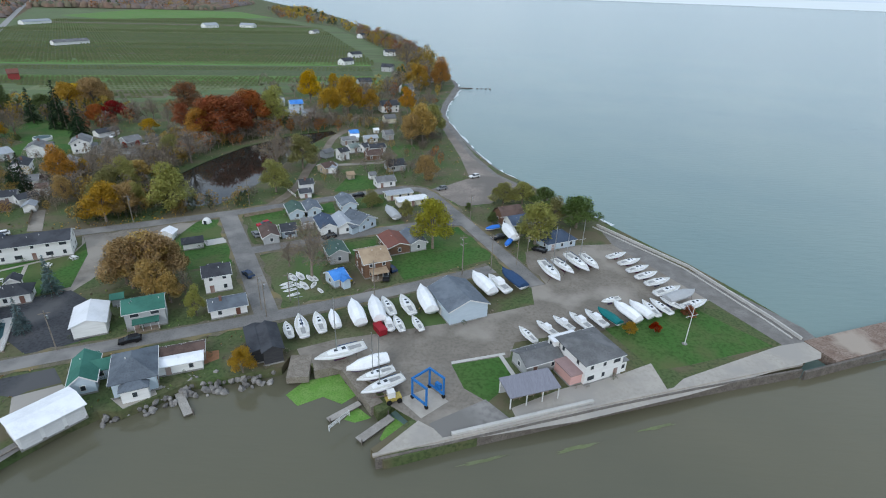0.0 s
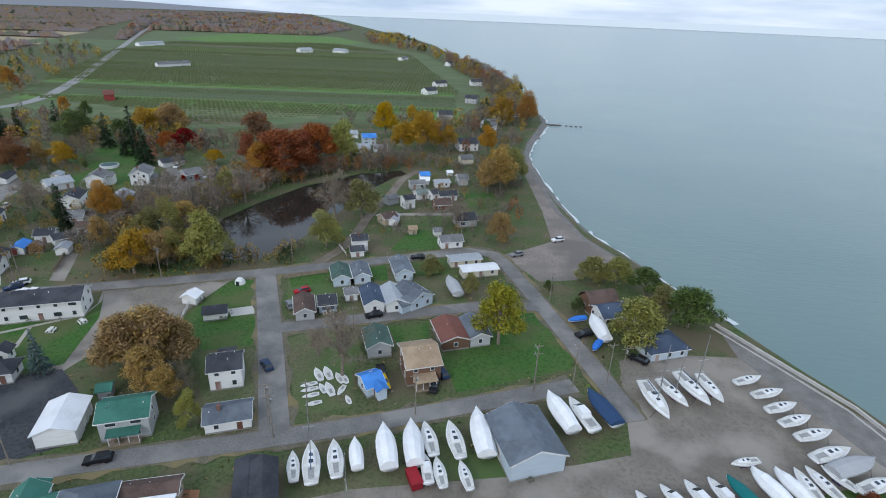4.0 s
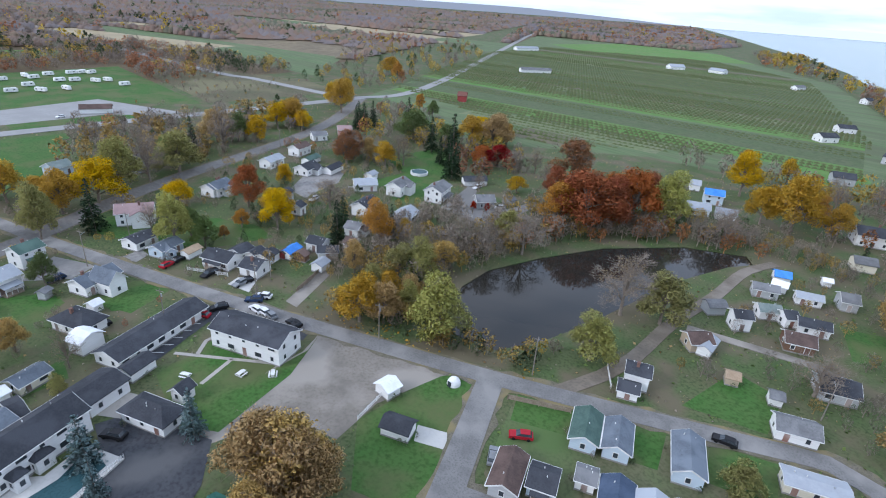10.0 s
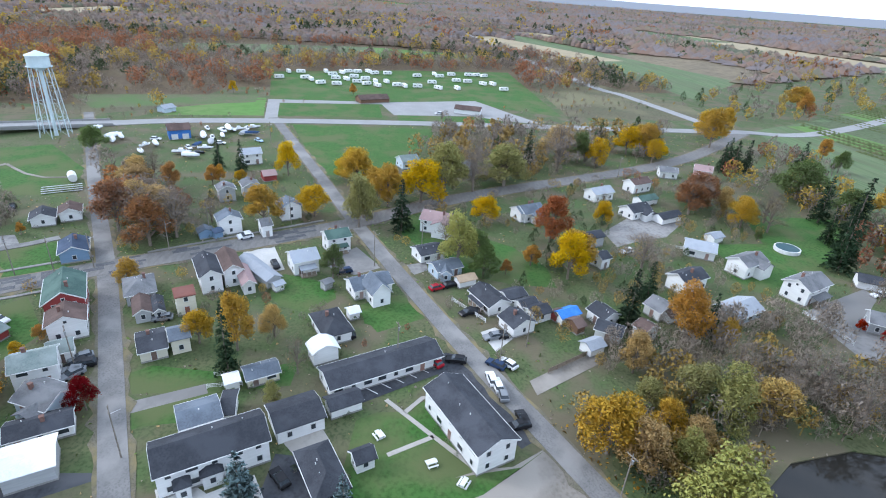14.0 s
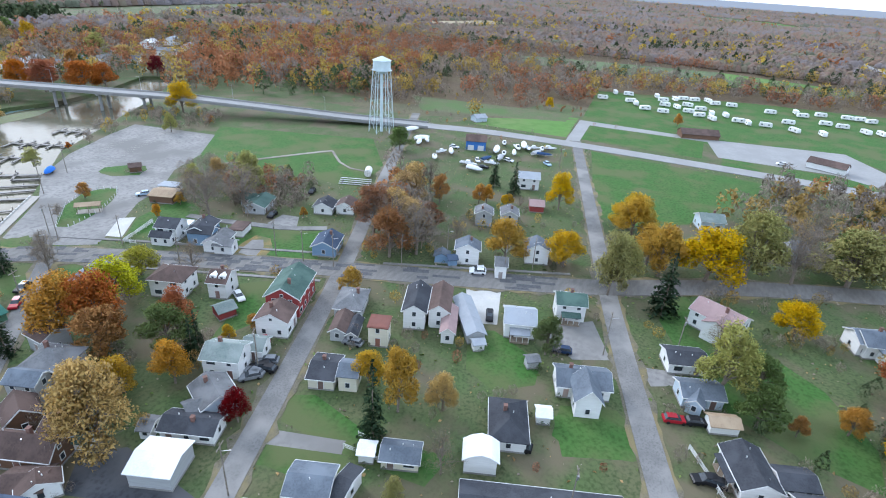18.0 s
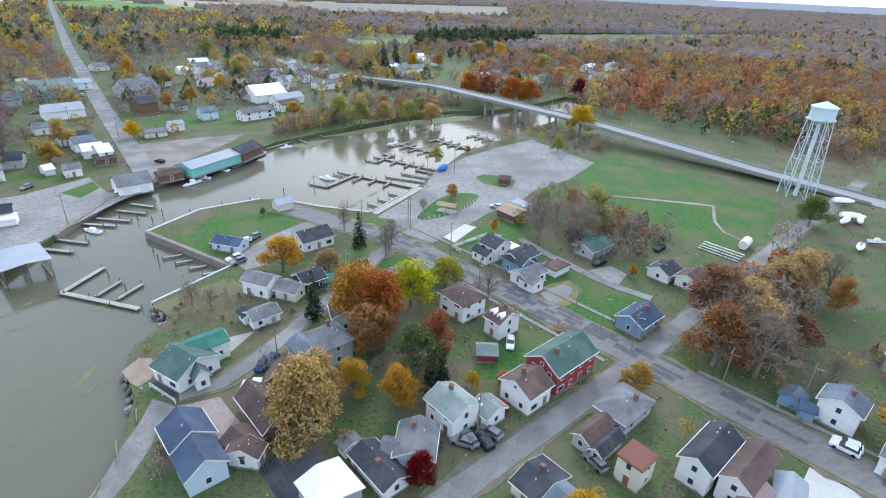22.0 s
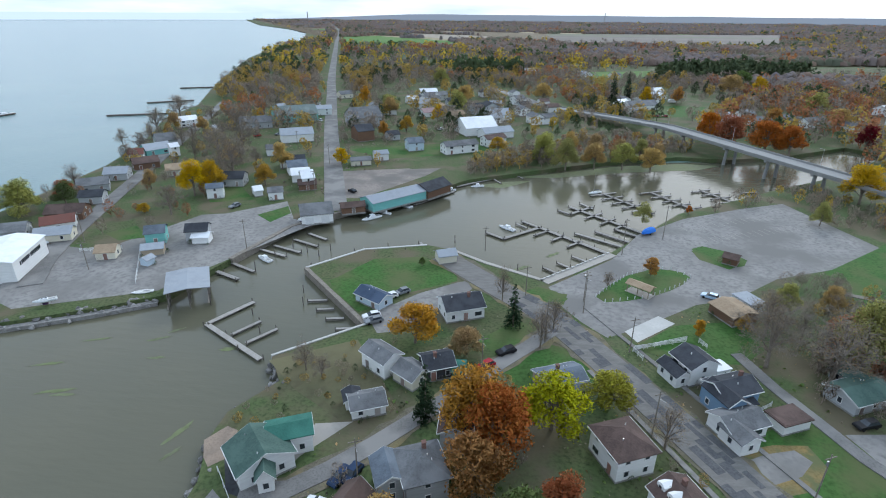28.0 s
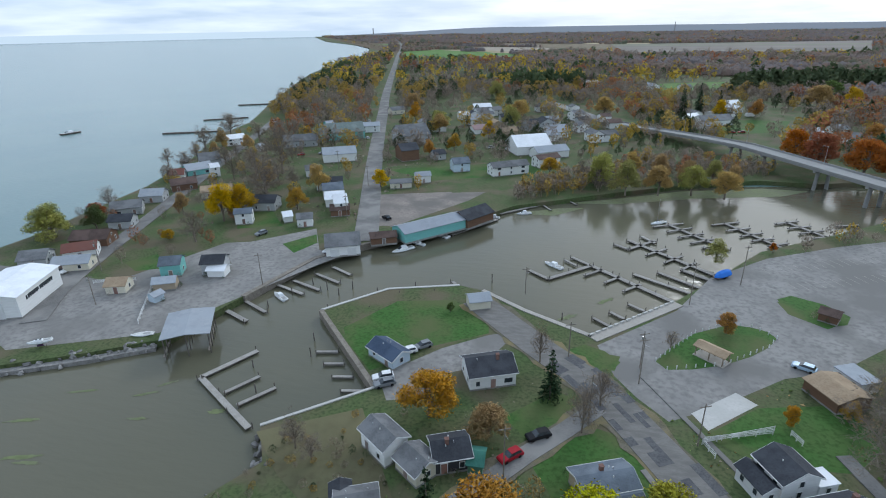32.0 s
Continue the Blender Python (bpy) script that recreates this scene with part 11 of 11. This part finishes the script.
NEAR_WOODS = [(-345, -300), (-345, 40), (-420, 60), (-480, 420), (-720, 480), (-760, -300), (-480, -420), (-300, -500)]
MID_WOODS = [(-720, 480), (-1300, 700), (-1500, -900), (-300, -500), (-480, -420), (-760, -300)]
FAR_WOODS = [(-1300, 700), (-480, 420), (-700, 800), (-1500, 2200), (-1500, 3900), (-4700, 1200), (-4700, -1500), (-1500, -900)]
SOUTH_WOODS = [(-1500, -900), (-4700, -1500), (-2500, -4200), (1900, -4300), (330, -1300), (-300, -700)]
COAST_WOODS = [(-1500, 2200), (-700, 1000), (-520, 1500), (-560, 1950), (-1500, 3900)]
for _i, _p in enumerate((NEAR_WOODS, MID_WOODS, FAR_WOODS, SOUTH_WOODS, COAST_WOODS)):
    sheet("forest_floor", [_p], LAND + 0.0015 + 0.0016 * _i, "forest_floor", "brown leaf-covered forest floor", "ground")
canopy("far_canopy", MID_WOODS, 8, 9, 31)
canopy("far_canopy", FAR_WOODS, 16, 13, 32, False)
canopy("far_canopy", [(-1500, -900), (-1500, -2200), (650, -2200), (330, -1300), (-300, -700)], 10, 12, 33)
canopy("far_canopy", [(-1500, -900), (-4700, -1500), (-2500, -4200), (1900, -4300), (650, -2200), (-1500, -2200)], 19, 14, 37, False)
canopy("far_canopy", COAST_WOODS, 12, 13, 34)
# woods beyond the highway and round the horizon
plant(NEAR_WOODS, 4300, 11, 11.5, (3.2, 4, 1.6, 1.9), broad=1.3)
plant([(-283, -326), (-226, -215), (-279, -150), (-310, -85), (-345, -40), (-470, -60), (-700, -300), (-480, -420)], 1500, 24, 14, (5.5, 2, 1.6, 2.2), broad=1.3)
plant(MID_WOODS, 5200, 25, 11, (1.3, 5.5, 1.4, 2.0), broad=1.2, near=False)
plant(FAR_WOODS, 5000, 12, 15, (0.9, 6, 0.8, 1.6), broad=1.8, near=False)
plant(COAST_WOODS, 1200, 13, 15, (3, 4, 2, 1.5), broad=1.6, near=False)
plant([(-1500, -900), (-1500, -2200), (650, -2200), (330, -1300), (-300, -700)], 4200, 38, 13, (0.9, 5.5, 0.9, 2.4), broad=1.3, near=False)
plant(SOUTH_WOODS, 3800, 14, 15, (0.8, 6, 0.6, 2), broad=1.8, near=False)
plant([(-345, 395), (-368, 480), (-575, 840), (-830, 1010), (-1000, 900), (-720, 560), (-480, 400)], 900, 28, 10, (1.5, 3, 2.5, 2), per=50)
plant([(-330, 400), (-350, 485), (-560, 850), (-900, 1400), (-860, 1420), (-520, 850), (-325, 480)], 160, 29, 9, (1.5, 2, 4, 1.5), gap=3)
# coast beyond the village, both ways
plant([(-130, 420), (20, 420), (18, 700), (-110, 1040), (-80, 720), (-90, 520)], 1250, 15, 11, (2, 3, 3, 1))
plant([(-110, 1040), (-330, 1620), (-420, 1600), (-230, 1050), (-80, 720)], 900, 35, 12, (2, 3, 3, 1), near=False, broad=1.3)
plant([(-330, -300), (-200, -240), (-60, -160), (90, -200), (130, -290), (180, -415), (230, -560), (-300, -560)], 2000, 16, 11.5, (1.0, 3.6, 1.4, 2.2), gap=12, broad=1.2, per=105, coarse=0.95)
plant([(-300, -560), (230, -560), (330, -900), (380, -1300), (-300, -700)], 2000, 36, 13, (1.0, 3.6, 1.7, 2.4), gap=12, near=False, broad=1.4)
plant([(-190, -560), (-420, -640), (-470, -560), (-250, -480)], 420, 39, 16, (0, 0, 0, 1), near=False, broad=1.1)
plant([(-40, -560), (-130, -600), (-150, -560), (-50, -500)], 200, 40, 15, (0, 0, 0, 1), near=False, broad=1.1)
# wooded bluff with shore houses beyond the pond
plant([(-34, 352), (-45, 400), (-40, 448), (-18, 482), (-26, 500), (-50, 565), (-90, 565), (-125, 800), (-94, 932), (4, 688), (29, 526), (27, 460), (21, 405), (19, 340), (14, 306), (2, 330)], 620, 55, 8.5, (1.3, 4, 2.6, 1.6), gap=3, per=80, coarse=0.9)
plant([(-67, 347), (-30, 347), (-8, 334), (-24, 328), (-50, 331), (-76, 334)], 130, 56, 5.0, (0.6, 5, 2.6, 0.8), gap=2, per=90, coarse=0.8)
plant([(6, 262), (20, 262), (21, 330), (8, 330), (0, 300)], 46, 57, 5.0, (0.6, 5, 2.4, 0.4), gap=2, per=90, coarse=0.8)
# brush along the pond, the river and the highway
plant([(-100, 196), (-94, 215), (-84, 224), (-76, 216), (-69, 211), (-58, 214), (-50, 222), (-48, 214), (-75, 203)], 240, 52, 5.5, (0.6, 4, 3, 1.4), gap=1, per=90, coarse=0.8)
plant([(-40, 318), (-30, 322), (-42, 332), (-62, 326), (-80, 306), (-92, 284), (-96, 262), (-88, 266), (-76, 292), (-56, 317)], 260, 53, 8, (2, 5, 1.4, 0.8), gap=1, per=90, coarse=0.8)
plant([(-92, 213), (-88, 240), (-88, 268), (-78, 293), (-62, 311), (-44, 325), (-40, 345), (-90, 330), (-125, 290), (-130, 240), (-118, 205)], 760, 17, 7.5, (0.5, 6, 1.6, 0.7), gap=2, per=90, coarse=0.8)
plant([(-62, 216), (-50, 222), (-44, 240), (-40, 270), (-36, 300), (-30, 310), (-40, 262), (-46, 232)], 140, 26, 5, (0.4, 6, 2, 0.6), gap=2, per=90, coarse=0.8)
plant([(-190, -80), (-240, -105), (-250, -60), (-200, -40), (-180, -60)], 220, 18, 5, (1, 5, 2, 0.3), gap=6)
plant([(-88, -100), (-130, -127), (-200, -158), (-215, -190), (-150, -190), (-95, -130)], 620, 19, 7, (1, 5, 3, 0.3), gap=6)
plant([(-300, 60), (-300, 120), (-420, 130), (-420, -40), (-330, -40)], 420, 20, 2.5, (2, 4, 1, 0.4), gap=8)
plant([(-364, 283), (-424, 399), (-556, 338), (-529, 250), (-440, 100), (-400, 140)], 700, 27, 2.6, (2, 5, 1, 0.4), gap=8)
plant([(-260, 175), (-320, 190), (-325, 330), (-265, 290), (-235, 230)], 260, 21, 10, (1, 4, 3, 1.2), gap=6)
plant([(-120, 330), (-230, 400), (-300, 380), (-250, 320), (-170, 300)], 220, 22, 9, (2, 3, 3, 2), gap=6)
plant([(-195, 8), (-175, 25), (-165, 45), (-185, 55), (-215, 30)], 160, 23, 6, (1.5, 5, 2, 0.3), gap=2)

# garden trees and brush through the village and beyond the river
plant([(-30, -60), (85, -97), (130, -220), (180, -400), (90, -404), (-106, -385), (-132, -190), (-60, -140)], 430, 41, 6.5, (0.9, 4, 1.8, 1.4), gap=5, per=120, coarse=0.9)
plant([(75, -25), (85, -97), (60, -110), (20, -110), (-15, -40), (30, -10)], 90, 42, 5.5, (0.8, 5, 1.6, 1), gap=5, per=105, coarse=0.78)
plant([(-132, -177), (-106, -385), (-200, -395), (-255, -293), (-189, -228)], 420, 43, 8, (1.2, 3.5, 1.8, 1.8), gap=6, per=120, coarse=0.9)
plant([(-127, 109), (-117, 161), (-108, 195), (-230, 145), (-280, 130), (-170, 85)], 330, 44, 3.6, (0.8, 4, 2, 1.4), gap=2, per=150, coarse=0.6)
plant([(-108, 205), (-125, 276), (-230, 320), (-260, 200), (-200, 165)], 560, 45, 5, (1, 4, 2.4, 1.6), gap=2, per=150, coarse=0.6)
plant([(-60, 95), (-120, 106), (-150, 85), (-112, 20), (-80, 75)], 190, 46, 4.5, (1.2, 4, 2.4, 1), gap=2, per=150, coarse=0.6)
plant([(-221, 51), (-237, 66), (-178, 103), (-171, 91)], 60, 47, 11, (0.8, 6, 0.8, 0.1), gap=1, per=151, coarse=0.78)
plant([(-179, -7), (-217, -23), (-199, 45), (-182, 25)], 150, 48, 5.5, (0.4, 5, 1.6, 1), gap=2, per=150, coarse=0.6)
plant([(-30, 240), (12, 240), (20, 300), (10, 380), (-20, 330)], 200, 49, 4.5, (0.8, 5, 2.4, 0.6), gap=2, per=130, coarse=0.6)
# shrubs along house walls
_r = random.Random(50)
_sx, _sy = [], []
for hx, hy, a, b, rz in SPOTS:
    for i in range(4):
        u, w = (_r.uniform(-a, a), _r.choice((-1, 1)) * (b + 0.9)) if _r.random() < 0.7 else (_r.choice((-1, 1)) * (a + 0.9), _r.uniform(-b, b))
        _sx.append(hx + u * math.cos(radians(rz)) - w * math.sin(radians(rz)))
        _sy.append(hy + u * math.sin(radians(rz)) + w * math.cos(radians(rz)))
_sx, _sy = np.array(_sx), np.array(_sy)
_ok = inside(_sx, _sy, LAND_RING)
for ln, wide in ROADS:
    for (x0, y0), (x1, y1) in zip(ln, ln[1:]):
        t = np.clip(((_sx - x0) * (x1 - x0) + (_sy - y0) * (y1 - y0)) / ((x1 - x0) ** 2 + (y1 - y0) ** 2), 0, 1)
        _ok &= np.hypot(_sx - x0 - t * (x1 - x0), _sy - y0 - t * (y1 - y0)) > wide / 2 + 0.8
_sx, _sy = _sx[_ok], _sy[_ok]
for i, (k, w) in enumerate((("wood_green", "dark green evergreen shrubs along house walls"), ("wood_grey", "bare brown shrubs along house walls"), ("wood_green", "clipped green bushes in the gardens"))):
    thicket("garden_shrubs", k, _sx[i::3], _sy[i::3], np.random.default_rng(i).uniform(1.0, 2.2, len(_sx[i::3])), 60 + i, w, 1.3, 60, 0.8)

plant([(-62, 44), (-57, 62), (-70, 66), (-84, 58), (-95, 48), (-80, 30)], 130, 51, 1.6, (0.6, 5, 2, 0.4), gap=1, broad=1.5, per=70)

# tufts, weeds and fallen leaves over the open ground
def tufts(count, poly, seed, m, label, size, lift=0.06):
    rng = np.random.default_rng(seed)
    p = np.array(poly, float)
    lo, hi = p.min(0), p.max(0)
    x, y = rng.uniform(lo[0], hi[0], count), rng.uniform(lo[1], hi[1], count)
    dens = np.array([noise.noise((a * 0.06, b * 0.06, seed)) for a, b in zip(x, y)])
    keep = inside(x, y, poly) & inside(x, y, LAND_RING) & ~inside(x, y, POND) & (dens + rng.uniform(-0.5, 0.5, count) > 0)
    for ln, wide in ROADS:
        for (x0, y0), (x1, y1) in zip(ln, ln[1:]):
            t = np.clip(((x - x0) * (x1 - x0) + (y - y0) * (y1 - y0)) / ((x1 - x0) ** 2 + (y1 - y0) ** 2), 0, 1)
            keep &= np.hypot(x - x0 - t * (x1 - x0), y - y0 - t * (y1 - y0)) > wide / 2 + 0.2
    for a in AREAS:
        keep &= ~inside(x, y, a)
    x, y = x[keep], y[keep]
    c = np.stack([x, y, np.full(len(x), LAND + lift + 0.05)], 1)
    v, f, nv = quads(rng, c, size * rng.uniform(0.4, 1.3, (len(x), 1)), 0.75, c - np.array([[0, 0, 1.0]]))
    v[:, 2] = np.maximum(v[:, 2], LAND - 0.02)
    tagged(fast_mesh("ground_litter", v, f, m, label, nv), label, "litter", "", "stuff")


VILLAGE = [(-330, 20), (-110, 5), (-58, 90), (60, 150), (60, 235), (20, 380), (-60, 420), (-340, 380)]
tufts(16000, VILLAGE, 71, "wood_grey", "brown weeds and fallen leaves on the ground", 0.3)
tufts(12000, VILLAGE, 72, "leaf_green", "rough green grass tufts in gardens", 0.45)
tufts(9000, VILLAGE, 73, "leaf_tan", "yellow-brown fallen leaves on the grass", 0.34)
tufts(5000, [(-30, -60), (85, -97), (130, -220), (-106, -300), (-132, -190), (-60, -140)], 74, "wood_grey", "brown weeds beyond the river", 0.6)
tufts(2600, [(-104, 196), (-62, 215), (-48, 219), (-46, 212), (-97, 190)], 75, "leaf_gold", "fallen yellow leaves on the verge", 0.3)

# orchard: bands of differing grass, low rows of fruit trees
ORCHARD = [(-380, 455), (-590, 840), (-640, 1060), (-380, 1230), (-175, 1040), (-75, 720), (-40, 600), (-29, 484), (-79, 485), (-134, 434), (-179, 393), (-264, 430)]


def orchard_rows(seed):
    rng = np.random.default_rng(seed)
    d = np.array([math.cos(radians(8)), math.sin(radians(8))])
    n = np.array([-d[1], d[0]])
    vs, fs, o = [], [], 0
    for r in np.arange(300, 1250, 8.0):
        band = noise.noise((r * 0.02, 3.1, 0))
        if band < -0.22:
            continue
        hgt, wid = (1.7, 1.4) if band > 0.05 else (0.9, 1.1)
        s = np.arange(-700, 60, 3.5)
        p = n[None] * r + d[None] * s[:, None]
        ok = inside(p[:, 0], p[:, 1], ORCHARD)
        for k in np.flatnonzero(ok[:-1] & ok[1:]):
            if rng.random() < 0.03:
                continue
            a, b = p[k], p[k] + d * 3.3
            w, h = wid * rng.uniform(0.7, 1.2), hgt * rng.uniform(0.7, 1.25)
            m = (a + b) / 2
            vs += [(*(a - n * w), LAND), (*(b - n * w), LAND), (*(b + n * w), LAND), (*(a + n * w), LAND), (m[0], m[1], LAND + h)]
            fs += [(o, o + 1, o + 4), (o + 1, o + 2, o + 4), (o + 2, o + 3, o + 4), (o + 3, o, o + 4)]
            o += 5
    fast_mesh("orchard_rows", np.array(vs), np.array(fs), "orchard_leaf", "rows of low green-brown orchard trees")


def orchard_bands():
    """Long strips of grass and tilled ground between the rows."""
    d = np.array([math.cos(radians(8)), math.sin(radians(8))])
    n = np.array([-d[1], d[0]])
    rr = random.Random(17)
    r, k = 320.0, 0
    while r < 1240:
        w = rr.uniform(9, 34)
        s = np.arange(-760, 80, 14.0)
        p = n[None] * (r + w / 2) + d[None] * s[:, None]
        ok = inside(p[:, 0], p[:, 1], ORCHARD) & inside(p[:, 0] + d[0] * 14, p[:, 1] + d[1] * 14, ORCHARD)
        fm = Form()
        for q in s[ok]:
            c = [n * (r + e) + d * (q + t) for e, t in ((0, 0), (0, 14), (w, 14), (w, 0))]
            fm.add([(v[0], v[1], LAND + 0.045) for v in c], [(0, 1, 2, 3)])
        m = rr.choice(("field", "band_dark", "band_pale", "band_brown", "band_dark", "field_bright"))
        if fm.f:
            tagged(part("field_strip", fm, m), "long strip of orchard grass or tilled ground", "field", "", "structure")
        r += w + rr.choice((0, 0, 6))
        k += 1


M["band_dark"] = mat("band_dark", (0.085, 0.115, 0.05), (0.10, 0.115, 0.06), 0.06, fine=6, fine_amt=0.35)
M["band_pale"] = mat("band_pale", (0.15, 0.185, 0.085), (0.165, 0.175, 0.10), 0.06, fine=6, fine_amt=0.3)
M["band_brown"] = mat("band_brown", (0.15, 0.13, 0.085), (0.12, 0.12, 0.07), 0.06, fine=6, fine_amt=0.35)
orchard_bands()
M["orchard_leaf"] = leaf_mat("orchard_leaf", (0.12, 0.15, 0.065), (0.135, 0.16, 0.075), (0.17, 0.165, 0.09))
orchard_rows(8)

# self-lit backdrop strips for far lake and plain, haze put into their colour
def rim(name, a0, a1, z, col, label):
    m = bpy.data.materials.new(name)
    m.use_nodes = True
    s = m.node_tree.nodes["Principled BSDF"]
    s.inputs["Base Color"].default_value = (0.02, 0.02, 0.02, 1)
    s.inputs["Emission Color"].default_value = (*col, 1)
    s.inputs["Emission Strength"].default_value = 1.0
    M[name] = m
    fm = Form()
    k = 60
    rr = random.Random(4)
    for i in range(k + 1):
        t = radians(a0 + (a1 - a0) * i / k)
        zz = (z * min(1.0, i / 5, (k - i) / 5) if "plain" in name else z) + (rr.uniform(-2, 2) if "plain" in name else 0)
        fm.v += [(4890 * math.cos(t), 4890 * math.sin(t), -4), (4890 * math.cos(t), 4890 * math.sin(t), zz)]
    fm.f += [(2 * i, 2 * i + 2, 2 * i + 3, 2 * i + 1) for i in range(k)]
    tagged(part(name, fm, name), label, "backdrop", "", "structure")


rim("lake_backdrop", -67, 111, 50, (0.50, 0.57, 0.62), "glowing pale blue-grey backdrop strip for the hazy lake distance")
rim("plain_backdrop", 110, 294, 52, (0.165, 0.185, 0.22), "glowing grey backdrop strip for the wooded plain in haze")

# shelving shingle shore and its foam
SHORE = smooth_line([p for p in COAST_NORTH if 200 < p[1] < 520], 5.0)
_rng = np.random.default_rng(9)
sl, fo = Form(), Form()
for i, c in enumerate(SHORE):
    d = (SHORE[min(i + 1, len(SHORE) - 1)] - SHORE[max(i - 1, 0)]).normalized()
    s = Vector((-d.y, d.x, 0))
    w = 4.5 + _rng.uniform(-0.5, 0.5)
    a, b = c - s * 0.6, c + s * w
    sl.v += [(a.x, a.y, LAND + 0.02), (c.x + s.x * 0.8, c.y + s.y * 0.8, LAND - 0.15), (b.x, b.y, -0.5)]
    p, q = c + s * (w - 0.9), c + s * (w - 0.55 + _rng.uniform(0, 1.3) ** 2)
    fo.v += [(p.x, p.y, 0.035), (q.x, q.y, 0.035)]
sl.f = [(3 * i + j, 3 * i + 3 + j, 3 * i + 4 + j, 3 * i + 1 + j) for i in range(len(SHORE) - 1) for j in (0, 1)]
fo.f = [(2 * i, 2 * i + 2, 2 * i + 3, 2 * i + 1) for i in range(len(SHORE) - 1) if _rng.random() < 0.8]
M["foam"] = mat("foam", (0.70, 0.74, 0.75), (0.45, 0.52, 0.53), 1.5, rough=0.6)
tagged(part("shingle_shore", sl, "shingle"), "dark wet shingle sloping into the lake", "beach", "", "structure")
tagged(part("foam", fo, "foam"), "thin white foam line along the beach", "foam", "", "stuff")

# trailers on the lawn beyond the river
for x, y, rz in ((-216, -350, 20), (-207.7, -348.8, 110), (-228, -340, 25), (-244, -346, 15)):
    camper(x, y, rz)
# rail by the shore house
fence(-61.3, 72.7, -66.2, 78.5, 'w')
# faded stall lines on the marina car park
_f = Form()
for _row in range(2):
    for i in range(15):
        _x, _y = -168 - 0.918 * 2.7 * i - 0.396 * 11 * _row, -49 - 0.396 * 2.7 * i + 0.918 * 11 * _row
        _a, _n = Vector((-0.918, -0.396, 0)) * 0.07, Vector((-0.396, 0.918, 0)) * 2.3
        _c = Vector((_x, _y, LAND + 0.05))
        _f.add([_c - _a - _n, _c + _a - _n, _c + _a + _n, _c - _a + _n], [(0, 3, 2, 1)])
tagged(part("stall_lines", _f, "concrete"), "faded white stall lines on worn asphalt", "marking", "", "stuff")
